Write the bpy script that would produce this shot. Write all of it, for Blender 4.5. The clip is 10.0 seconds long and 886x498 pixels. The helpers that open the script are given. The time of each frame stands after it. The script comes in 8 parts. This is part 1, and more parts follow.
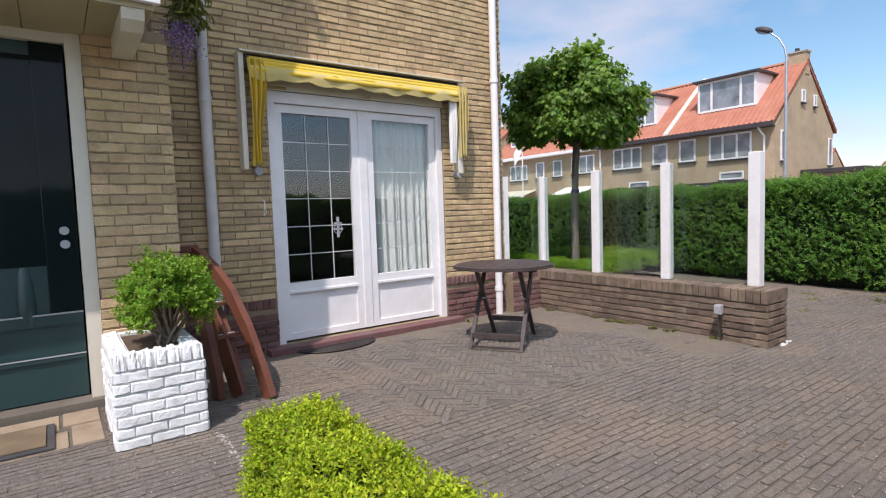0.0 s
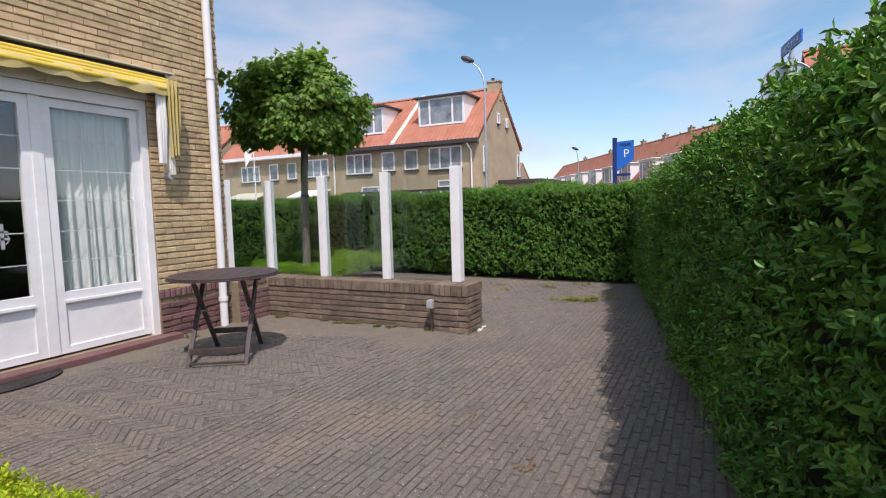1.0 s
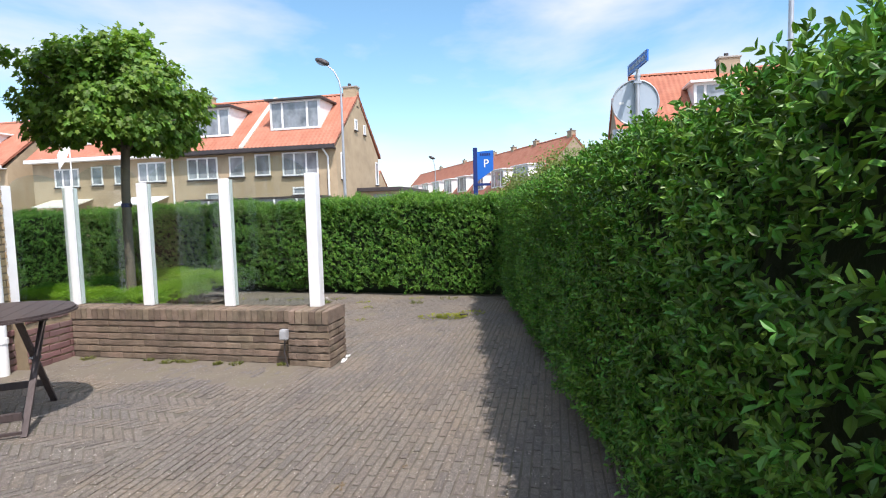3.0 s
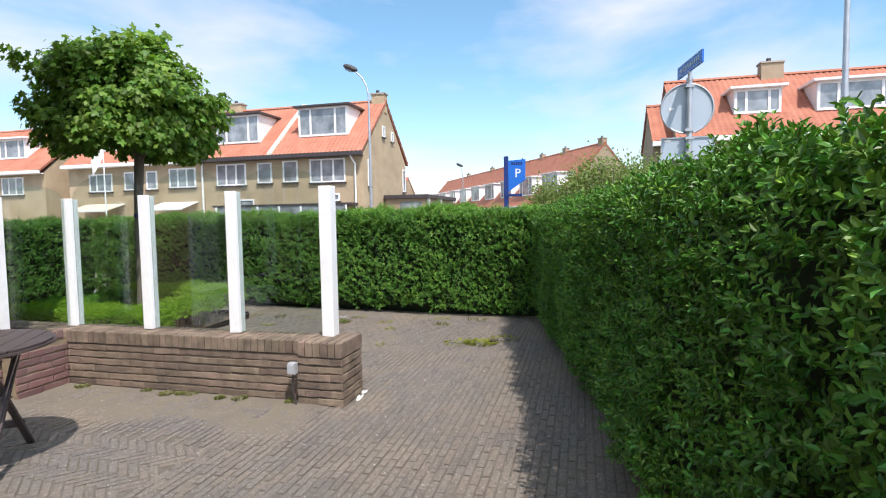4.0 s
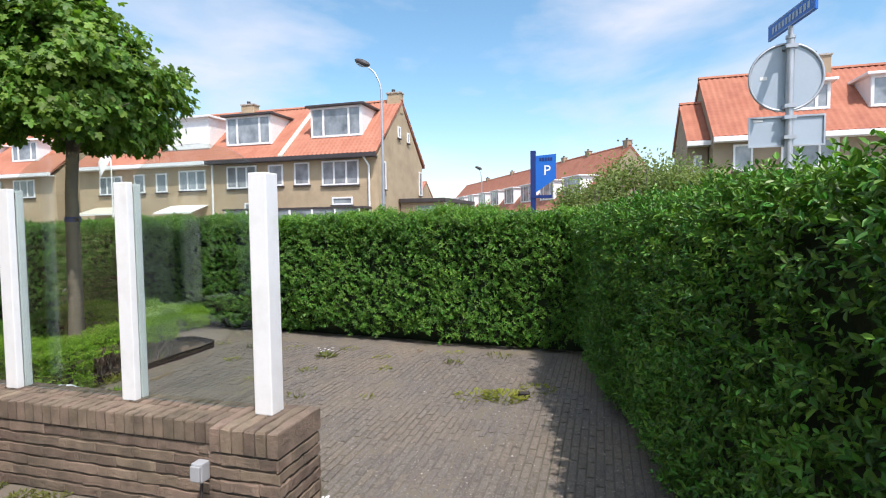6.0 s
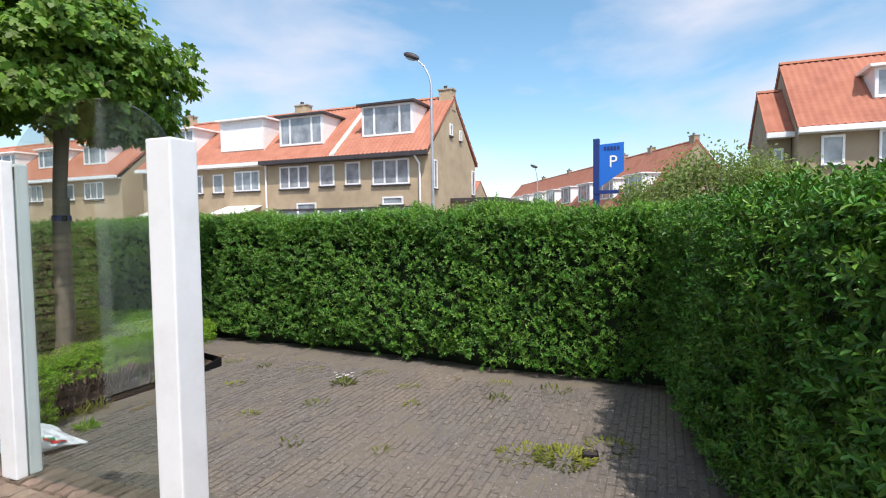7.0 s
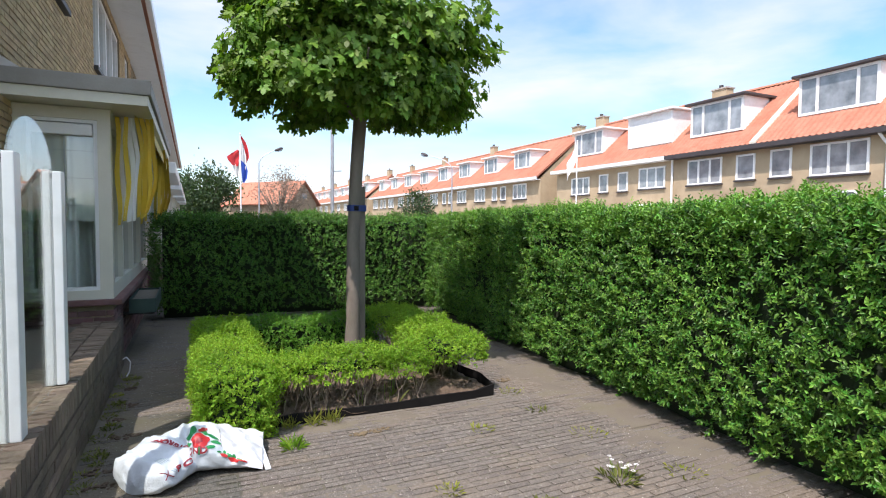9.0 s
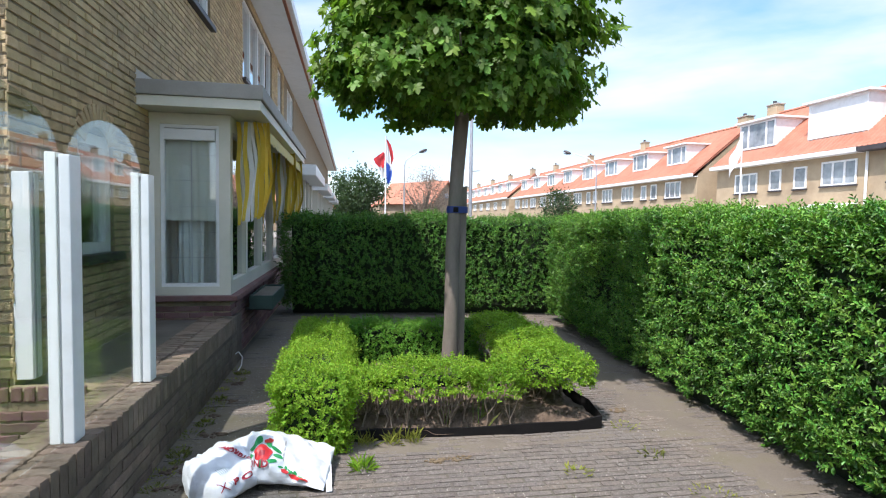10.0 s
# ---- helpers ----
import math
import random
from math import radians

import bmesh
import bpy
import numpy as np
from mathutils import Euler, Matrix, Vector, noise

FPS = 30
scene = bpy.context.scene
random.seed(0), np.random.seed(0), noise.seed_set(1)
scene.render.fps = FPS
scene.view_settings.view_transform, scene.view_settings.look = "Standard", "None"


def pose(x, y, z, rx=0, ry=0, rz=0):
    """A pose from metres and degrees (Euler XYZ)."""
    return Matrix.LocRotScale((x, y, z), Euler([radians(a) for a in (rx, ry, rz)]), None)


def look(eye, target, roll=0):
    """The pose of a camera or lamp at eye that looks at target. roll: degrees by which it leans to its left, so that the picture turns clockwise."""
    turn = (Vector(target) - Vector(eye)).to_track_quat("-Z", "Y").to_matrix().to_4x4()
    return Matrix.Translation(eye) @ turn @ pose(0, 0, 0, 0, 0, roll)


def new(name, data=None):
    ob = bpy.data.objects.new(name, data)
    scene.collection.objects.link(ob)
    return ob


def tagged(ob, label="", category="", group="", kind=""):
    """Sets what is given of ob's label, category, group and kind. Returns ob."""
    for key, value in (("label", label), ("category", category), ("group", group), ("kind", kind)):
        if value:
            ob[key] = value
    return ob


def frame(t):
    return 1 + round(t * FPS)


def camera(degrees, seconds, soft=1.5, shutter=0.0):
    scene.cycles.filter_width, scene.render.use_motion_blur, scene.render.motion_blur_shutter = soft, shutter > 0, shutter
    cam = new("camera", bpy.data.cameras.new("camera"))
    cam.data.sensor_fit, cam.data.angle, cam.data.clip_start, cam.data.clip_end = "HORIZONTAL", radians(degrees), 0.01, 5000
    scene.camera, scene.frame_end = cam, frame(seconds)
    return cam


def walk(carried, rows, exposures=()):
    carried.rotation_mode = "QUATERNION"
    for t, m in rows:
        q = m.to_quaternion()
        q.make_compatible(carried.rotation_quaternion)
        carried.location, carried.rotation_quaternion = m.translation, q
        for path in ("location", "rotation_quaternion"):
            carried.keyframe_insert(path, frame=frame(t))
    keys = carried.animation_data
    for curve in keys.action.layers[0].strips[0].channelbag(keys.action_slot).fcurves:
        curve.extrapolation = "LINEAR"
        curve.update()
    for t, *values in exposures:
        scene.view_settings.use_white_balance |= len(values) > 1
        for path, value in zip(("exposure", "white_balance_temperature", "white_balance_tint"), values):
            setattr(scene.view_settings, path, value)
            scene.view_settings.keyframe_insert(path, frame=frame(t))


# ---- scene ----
cam = camera(79.1, 10.0, 1.1)
PATH = [
    (0, (0.026, 0.048, 1.242), (1.194, 1.665, 1.101), -1.9),
    (0.5, (0.089, -0.023, 1.236), (1.602, 1.276, 1.087), -2.0),
    (1, (0.07, -0.074, 1.267), (1.85, 0.822, 1.107), -1.6),
    (1.5, (-0.008, -0.175, 1.282), (1.912, 0.36, 1.118), -1.5),
    (2, (0.066, -0.1, 1.25), (2.024, 0.273, 1.09), -1.5),
    (2.5, (0.31, 0.017, 1.23), (2.272, 0.374, 1.077), -1.6),
    (3, (0.616, 0.181, 1.317), (2.569, 0.586, 1.17), -1.6),
    (3.2, (0.762, 0.192, 1.332), (2.707, 0.637, 1.196), -1.2),
    (4.3, (1.341, 0.412, 1.427), (3.274, 0.914, 1.307), -1.0),
    (4.5, (1.47, 0.46, 1.416), (3.406, 0.947, 1.292), -1.0),
    (5, (1.87, 0.494, 1.489), (3.801, 1.0, 1.369), -0.9),
    (5.5, (2.293, 0.604, 1.46), (4.219, 1.131, 1.347), -0.7),
    (6.8, (3.631, 0.822, 1.392), (5.5, 1.527, 1.297), -0.9),
    (7, (3.847, 0.888, 1.408), (5.695, 1.647, 1.31), -0.8),
    (7.5, (4.368, 0.949, 1.39), (6.11, 1.927, 1.296), -0.5),
    (8, (4.886, 1.069, 1.366), (6.418, 2.351, 1.275), -0.0),
    (8.5, (5.343, 1.217, 1.369), (6.605, 2.765, 1.277), 0.4),
    (9, (5.76, 1.334, 1.367), (6.607, 3.143, 1.272), 0.5),
    (9.5, (6.045, 1.491, 1.378), (6.553, 3.423, 1.277), 0.9),
    (10, (6.219, 1.623, 1.4), (6.561, 3.59, 1.296), 1.0),
]
walk(cam, [(t, look(eye, target, roll)) for t, eye, target, roll in PATH],
    [(0.0, 0.07, 6450, 23), (0.5, -0.1, 6400, 23), (1.0, -0.05, 6450, 23), (1.8, 0.17, 6450, 21), (2.5, 0.43, 6400, 19), (3.0, 0.47, 6400, 18), (4.5, 0.41, 6400, 17), (5.5, 0.39, 6400, 17), (7.0, 0.25, 6400, 17), (8.0, 0.26, 6400, 17), (8.5, 0.47, 6450, 19), (9.0, 0.56, 6450, 19), (9.5, 0.63, 6300, 18), (10.0, 0.67, 6200, 18)])

# ---- world, sun, exposure ----
SUN_TO = Vector((-0.485, -0.395, 1.0)).normalized()      # towards the sun
sun = new("sun", bpy.data.lights.new("sun", "SUN"))
sun.data.energy, sun.data.angle, sun.data.color = 4.3, radians(0.53), (1.0, 0.94, 0.86)
sun.matrix_world = look((0, 0, 30), Vector((0, 0, 30)) - SUN_TO)
world = bpy.data.worlds.new("sky")
scene.world = world
world.use_nodes = True
wn, wl = world.node_tree.nodes, world.node_tree.links
wn.clear()
sky = wn.new("ShaderNodeTexSky")
sky.sky_type, sky.sun_disc = "NISHITA", False
sky.sun_elevation = math.asin(SUN_TO.z)
sky.sun_rotation = math.atan2(SUN_TO.x, SUN_TO.y)
sky.air_density, sky.dust_density, sky.ozone_density = 1.0, 0.6, 1.5
w_co = wn.new("ShaderNodeTexCoord")
w_map = wn.new("ShaderNodeMapping")
w_map.inputs["Scale"].default_value = (1.1, 1.5, 4.2)
w_map.inputs["Rotation"].default_value = (0.1, 0.15, 0.6)
w_noise = wn.new("ShaderNodeTexNoise")
w_noise.inputs["Scale"].default_value, w_noise.inputs["Detail"].default_value, w_noise.inputs["Roughness"].default_value = 1.7, 7, 0.52
w_noise.inputs["Distortion"].default_value = 0.3
w_ramp = wn.new("ShaderNodeValToRGB")
w_ramp.color_ramp.elements[0].position, w_ramp.color_ramp.elements[0].color = 0.42, (0.04, 0.04, 0.04, 1)
w_ramp.color_ramp.elements[1].position, w_ramp.color_ramp.elements[1].color = 0.68, (0.9, 0.9, 0.9, 1)
w_mix = wn.new("ShaderNodeMix")
w_mix.data_type = "RGBA"
w_bg = wn.new("ShaderNodeBackground")
w_out = wn.new("ShaderNodeOutputWorld")
wl.new(w_co.outputs["Generated"], w_map.inputs["Vector"])
wl.new(w_map.outputs[0], w_noise.inputs["Vector"])
wl.new(w_noise.outputs[0], w_ramp.inputs[0])
wl.new(w_ramp.outputs[0], w_mix.inputs[0])
w_hue = wn.new("ShaderNodeHueSaturation")
w_hue.inputs["Hue"].default_value, w_hue.inputs["Saturation"].default_value = 0.48, 1.15
wl.new(sky.outputs[0], w_hue.inputs["Color"])
wl.new(w_hue.outputs[0], w_mix.inputs[6])
# clouds scatter forward: they are brighter round the sun
w_dot = wn.new("ShaderNodeVectorMath")
w_dot.operation = "DOT_PRODUCT"
w_dot.inputs[1].default_value = SUN_TO
wl.new(w_co.outputs["Generated"], w_dot.inputs[0])
w_halo = wn.new("ShaderNodeMapRange")
w_halo.interpolation_type = "SMOOTHSTEP"
w_halo.inputs[1].default_value, w_halo.inputs[2].default_value = 0.35, 1.0
w_halo.inputs[3].default_value, w_halo.inputs[4].default_value = 1.0, 3.6
wl.new(w_dot.outputs["Value"], w_halo.inputs[0])
w_cloud = wn.new("ShaderNodeVectorMath")
w_cloud.operation = "SCALE"
w_cloud.inputs[0].default_value = (4.3, 4.55, 4.9)
wl.new(w_halo.outputs[0], w_cloud.inputs["Scale"])
wl.new(w_cloud.outputs[0], w_mix.inputs[7])
wl.new(w_mix.outputs[2], w_bg.inputs[0])
w_bg.inputs[1].default_value = 0.163
wl.new(w_bg.outputs[0], w_out.inputs[0])


# ---- materials ----
def surf(name, a, b, rough=0.8, scale=6.0, fine=90.0, bump=0.15, rand="", amount=0.25, metal=0.0, spec=0.5, stain=None, stain_amount=0.4, stain_scale=2.2, stretch=(1, 1, 1), relief=0.0):
    """Two colours mixed by a coarse and a fine noise at world size, with piece-to-piece variation and fine relief."""
    m = bpy.data.materials.new(name)
    m.use_nodes = True
    n, l = m.node_tree.nodes, m.node_tree.links
    p = n["Principled BSDF"]
    geo = n.new("ShaderNodeNewGeometry")
    mp = n.new("ShaderNodeMapping")
    mp.inputs["Scale"].default_value = stretch
    l.new(geo.outputs["Position"], mp.inputs["Vector"])
    big = n.new("ShaderNodeTexNoise")
    big.inputs["Scale"].default_value, big.inputs["Detail"].default_value = scale, 4
    small = n.new("ShaderNodeTexNoise")
    small.inputs["Scale"].default_value, small.inputs["Detail"].default_value = fine, 3
    l.new(mp.outputs[0], big.inputs["Vector"])
    l.new(mp.outputs[0], small.inputs["Vector"])
    add = n.new("ShaderNodeMath")
    add.operation = "MULTIPLY_ADD"
    add.inputs[1].default_value = 0.45
    l.new(small.outputs[0], add.inputs[0])
    half = n.new("ShaderNodeMath")
    half.operation = "MULTIPLY_ADD"
    half.inputs[1].default_value, half.inputs[2].default_value = 1.5, -0.45
    l.new(big.outputs[0], half.inputs[0])
    l.new(half.outputs[0], add.inputs[2])
    mix = n.new("ShaderNodeMix")
    mix.data_type = "RGBA"
    mix.inputs[6].default_value, mix.inputs[7].default_value = (*a, 1), (*b, 1)
    l.new(add.outputs[0], mix.inputs[0])
    colour = mix.outputs[2]
    if stain:
        st = n.new("ShaderNodeTexNoise")
        st.inputs["Scale"].default_value, st.inputs["Detail"].default_value, st.inputs["Roughness"].default_value = stain_scale, 6, 0.65
        l.new(geo.outputs["Position"], st.inputs["Vector"])
        sr = n.new("ShaderNodeMapRange")
        sr.inputs[1].default_value, sr.inputs[2].default_value, sr.inputs[4].default_value = 0.48, 0.68, stain_amount
        l.new(st.outputs[0], sr.inputs[0])
        sm = n.new("ShaderNodeMix")
        sm.data_type = "RGBA"
        l.new(sr.outputs[0], sm.inputs[0])
        l.new(colour, sm.inputs[6])
        sm.inputs[7].default_value = (*stain, 1)
        colour = sm.outputs[2]
    if rand:
        if rand == "object":
            source = n.new("ShaderNodeObjectInfo").outputs["Random"]
        else:
            source = geo.outputs["Random Per Island"]
        mr = n.new("ShaderNodeMapRange")
        mr.inputs[3].default_value, mr.inputs[4].default_value = 1 - amount, 1 + amount
        l.new(source, mr.inputs[0])
        hsv = n.new("ShaderNodeHueSaturation")
        l.new(mr.outputs[0], hsv.inputs["Value"])
        mh = n.new("ShaderNodeMath")
        mh.operation = "MULTIPLY_ADD"
        frac = n.new("ShaderNodeMath")
        frac.operation = "FRACT"
        mul = n.new("ShaderNodeMath")
        mul.operation = "MULTIPLY"
        mul.inputs[1].default_value = 7.31
        l.new(source, mul.inputs[0])
        l.new(mul.outputs[0], frac.inputs[0])
        l.new(frac.outputs[0], mh.inputs[0])
        mh.inputs[1].default_value, mh.inputs[2].default_value = amount * 0.09, 0.5 - amount * 0.045
        l.new(mh.outputs[0], hsv.inputs["Hue"])
        l.new(colour, hsv.inputs["Color"])
        colour = hsv.outputs[0]
    l.new(colour, p.inputs["Base Color"])
    p.inputs["Roughness"].default_value, p.inputs["Metallic"].default_value = rough, metal
    p.inputs["Specular IOR Level"].default_value = spec
    if bump:
        bp = n.new("ShaderNodeBump")
        bp.inputs["Strength"].default_value, bp.inputs["Distance"].default_value = min(1.0, bump * 2), 0.004
        l.new(small.outputs[0], bp.inputs["Height"])
        l.new(bp.outputs[0], p.inputs["Normal"])
        if relief:
            mid = n.new("ShaderNodeTexNoise")
            mid.inputs["Scale"].default_value, mid.inputs["Detail"].default_value, mid.inputs["Roughness"].default_value = 26, 5, 0.7
            l.new(mp.outputs[0], mid.inputs["Vector"])
            b2 = n.new("ShaderNodeBump")
            b2.inputs["Strength"].default_value, b2.inputs["Distance"].default_value = 1.0, relief
            l.new(mid.outputs[0], b2.inputs["Height"])
            l.new(bp.outputs[0], b2.inputs["Normal"])
            l.new(b2.outputs[0], p.inputs["Normal"])
    return m


def leafy(name, a, b, rough=0.42, through_light=0.35, amount=0.35, spec=0.45):
    m = surf(name, a, b, rough, 2.5, 60, 0.0, "island", amount, spec=spec)
    n, l = m.node_tree.nodes, m.node_tree.links
    p = n["Principled BSDF"]
    tr = n.new("ShaderNodeBsdfTranslucent")
    src = p.inputs["Base Color"].links[0].from_socket
    br = n.new("ShaderNodeMix")
    br.data_type, br.blend_type = "RGBA", "MULTIPLY"
    br.inputs[0].default_value = 1.0
    br.inputs[7].default_value = (1.5, 1.6, 0.5, 1)
    l.new(src, br.inputs[6])
    l.new(br.outputs[2], tr.inputs[0])
    mx = n.new("ShaderNodeMixShader")
    mx.inputs[0].default_value = through_light
    l.new(p.outputs[0], mx.inputs[1])
    l.new(tr.outputs[0], mx.inputs[2])
    l.new(mx.outputs[0], n["Material Output"].inputs[0])
    return m


def glass(name, tint=(0.93, 0.97, 0.95), clear=0.96, gloss=1.0):
    """Thin sheet glass: a clear sheet whose gloss grows towards grazing view."""
    m = bpy.data.materials.new(name)
    m.use_nodes = True
    n, l = m.node_tree.nodes, m.node_tree.links
    n.remove(n["Principled BSDF"])
    t = n.new("ShaderNodeBsdfTransparent")
    t.inputs[0].default_value = (*[c * clear for c in tint], 1)
    g = n.new("ShaderNodeBsdfGlossy")
    g.inputs["Roughness"].default_value = 0.01
    lw = n.new("ShaderNodeLayerWeight")
    pw = n.new("ShaderNodeMath")
    pw.operation = "POWER"
    pw.inputs[1].default_value = 4.0
    ad = n.new("ShaderNodeMath")
    ad.operation = "MULTIPLY_ADD"
    ad.inputs[1].default_value, ad.inputs[2].default_value = 0.85 * gloss, 0.045 * gloss
    mx = n.new("ShaderNodeMixShader")
    l.new(lw.outputs["Facing"], pw.inputs[0])
    l.new(pw.outputs[0], ad.inputs[0])
    l.new(ad.outputs[0], mx.inputs[0])
    l.new(t.outputs[0], mx.inputs[1])
    l.new(g.outputs[0], mx.inputs[2])
    l.new(mx.outputs[0], n["Material Output"].inputs[0])
    return m


def clinker(name, source):
    """Worn paving clinker: brick-to-brick tone, mottling, pale grit rubbed into the pores, dark pits, tan sandy patches."""
    m = bpy.data.materials.new(name)
    m.use_nodes = True
    n, l = m.node_tree.nodes, m.node_tree.links
    p = n["Principled BSDF"]
    geo = n.new("ShaderNodeNewGeometry")

    def noise(scale, detail, rough):
        t = n.new("ShaderNodeTexNoise")
        t.inputs["Scale"].default_value, t.inputs["Detail"].default_value, t.inputs["Roughness"].default_value = scale, detail, rough
        l.new(geo.outputs["Position"], t.inputs["Vector"])
        return t.outputs[0]

    def span(value, a, b, c, d):
        r = n.new("ShaderNodeMapRange")
        for i, v in enumerate((a, b, c, d)):
            r.inputs[i + 1].default_value = v
        l.new(value, r.inputs[0])
        return r.outputs[0]

    def blend(fac, a, b, how="MIX"):
        x = n.new("ShaderNodeMix")
        x.data_type, x.blend_type = "RGBA", how
        for i, v in ((0, fac), (6, a), (7, b)):
            if hasattr(v, "is_linked"):
                l.new(v, x.inputs[i])
            else:
                x.inputs[i].default_value = v if i == 0 else (*v, 1)
        return x.outputs[2]

    rand = n.new("ShaderNodeObjectInfo").outputs["Random"] if source == "object" else geo.outputs["Random Per Island"]
    tone = n.new("ShaderNodeValToRGB")
    e = tone.color_ramp.elements
    e[0].position, e[0].color = 0.0, (0.115, 0.1, 0.084, 1)
    e[1].position, e[1].color = 1.0, (0.175, 0.147, 0.11, 1)
    for at, c in ((0.3, (0.148, 0.133, 0.112, 1)), (0.6, (0.166, 0.147, 0.122, 1)), (0.85, (0.145, 0.122, 0.102, 1))):
        k = e.new(at)
        k.color = c
    l.new(rand, tone.inputs[0])
    mottle, grain, pores = noise(38, 5, 0.75), noise(260, 2, 0.6), noise(120, 3, 0.7)
    colour = blend(span(noise(0.85, 5, 0.62), 0.47, 0.66, 0.0, 0.75), tone.outputs[0], (0.235, 0.185, 0.125))
    colour = blend(span(noise(0.5, 3, 0.5), 0.5, 0.7, 0.0, 0.5), colour, (0.125, 0.115, 0.115))
    dark = span(mottle, 0.36, 0.56, 0.55, 0.0)
    colour = blend(dark, colour, (0.062, 0.052, 0.046))
    colour = blend(span(pores, 0.3, 0.44, 0.6, 0.0), colour, (0.05, 0.043, 0.038))
    colour = blend(span(grain, 0.56, 0.68, 0.0, 0.7), colour, (0.37, 0.34, 0.3))
    colour = blend(span(mottle, 0.57, 0.7, 0.0, 0.5), colour, (0.3, 0.265, 0.22))
    l.new(colour, p.inputs["Base Color"])
    p.inputs["Roughness"].default_value = 0.93
    b1, b2 = n.new("ShaderNodeBump"), n.new("ShaderNodeBump")
    b1.inputs["Strength"].default_value, b1.inputs["Distance"].default_value = 1.0, 0.009
    b2.inputs["Strength"].default_value, b2.inputs["Distance"].default_value = 0.8, 0.004
    l.new(mottle, b1.inputs["Height"])
    l.new(pores, b2.inputs["Height"])
    l.new(b1.outputs[0], b2.inputs["Normal"])
    l.new(b2.outputs[0], p.inputs["Normal"])
    return m


M_YELLOW = surf("yellow_brick", (0.43, 0.31, 0.15), (0.58, 0.44, 0.255), 0.9, 9, 120, 0.5, "object", 0.16, stain=(0.22, 0.165, 0.1), stain_amount=0.45, stain_scale=5, relief=0.012)
M_YELLOW_I = surf("yellow_brick_far", (0.43, 0.31, 0.15), (0.58, 0.44, 0.255), 0.9, 9, 120, 0.5, "island", 0.16, stain=(0.22, 0.165, 0.1), stain_amount=0.45, stain_scale=5, relief=0.012)
M_MORTAR = surf("mortar", (0.21, 0.162, 0.1), (0.32, 0.25, 0.158), 0.95, 12, 150, 0.5, relief=0.01)
M_PURPLE = surf("purple_brick", (0.115, 0.055, 0.052), (0.19, 0.095, 0.085), 0.8, 9, 110, 0.4, "object", 0.22, stain=(0.2, 0.17, 0.15), stain_amount=0.35)
M_DIRTY = surf("weathered_brick", (0.12, 0.086, 0.06), (0.25, 0.188, 0.135), 0.9, 9, 120, 0.6, "object", 0.24, stain=(0.085, 0.072, 0.05), stain_amount=0.7, stain_scale=5, relief=0.013)
M_DIRTYMORTAR = surf("dirty_mortar", (0.08, 0.061, 0.044), (0.165, 0.126, 0.092), 0.95, 8, 110, 0.5, relief=0.015)
M_WHITEBRICK = surf("whitewashed_brick", (0.72, 0.76, 0.74), (0.86, 0.88, 0.86), 0.8, 7, 70, 0.6, "object", 0.06, stain=(0.38, 0.4, 0.36), stain_amount=0.45, stain_scale=11, relief=0.008)
M_WHITEMORTAR = surf("whitewashed_mortar", (0.55, 0.57, 0.54), (0.72, 0.73, 0.7), 0.85, 9, 90, 0.4)
M_WHITE = surf("white_paint", (0.74, 0.75, 0.74), (0.82, 0.82, 0.8), 0.35, 3, 60, 0.05, stain=(0.58, 0.57, 0.52), stain_amount=0.3, stain_scale=5)
M_CREAM = surf("cream_paint", (0.6, 0.58, 0.47), (0.68, 0.65, 0.54), 0.45, 3, 60, 0.06, stain=(0.45, 0.43, 0.34), stain_amount=0.25)
M_PVC = surf("grey_pipe", (0.5, 0.49, 0.47), (0.62, 0.6, 0.57), 0.5, 4, 60, 0.05, stain=(0.35, 0.33, 0.3), stain_amount=0.4)
M_GREEN_DOOR = surf("dark_green_paint", (0.014, 0.042, 0.044), (0.024, 0.056, 0.056), 0.3, 3, 50, 0.05)
M_WOOD_TABLE = surf("weathered_hardwood", (0.032, 0.022, 0.02), (0.085, 0.062, 0.057), 0.5, 8, 120, 0.3, stretch=(1, 6, 1))
M_FLOORWOOD = surf("dark_floor_boards", (0.06, 0.043, 0.039), (0.125, 0.096, 0.088), 0.5, 8, 120, 0.3, stretch=(1, 6, 1))
M_WAGON = surf("red_brown_varnish", (0.11, 0.035, 0.018), (0.2, 0.075, 0.04), 0.5, 8, 90, 0.25, stain=(0.05, 0.02, 0.015), stain_amount=0.5, stain_scale=8)
M_IRON = surf("dark_iron", (0.03, 0.028, 0.027), (0.07, 0.06, 0.055), 0.6, 8, 80, 0.2, metal=0.6)
M_STEEL = surf("galvanised_steel", (0.36, 0.38, 0.4), (0.5, 0.52, 0.54), 0.45, 5, 70, 0.05, metal=0.7)
M_GREYPLASTIC = surf("grey_plastic", (0.3, 0.31, 0.32), (0.4, 0.41, 0.42), 0.5, 6, 60, 0.05)
M_PAVER = clinker("clinker_paver", "object")
M_PAVER_I = clinker("clinker_paver_far", "island")
M_JOINT = surf("paving_joint", (0.075, 0.065, 0.053), (0.165, 0.144, 0.115), 0.98, 9, 140, 0.8, stain=(0.08, 0.085, 0.035), stain_amount=0.5, stain_scale=1.6, relief=0.01)
M_SAND = surf("sandy_soil", (0.115, 0.098, 0.075), (0.2, 0.172, 0.132), 0.98, 3, 90, 0.8, stain=(0.12, 0.11, 0.06), stain_amount=0.6, stain_scale=3, relief=0.012)
M_BLACK = surf("black_plastic", (0.006, 0.006, 0.006), (0.014, 0.013, 0.012), 0.8, 5, 60, 0.1, spec=0.15)
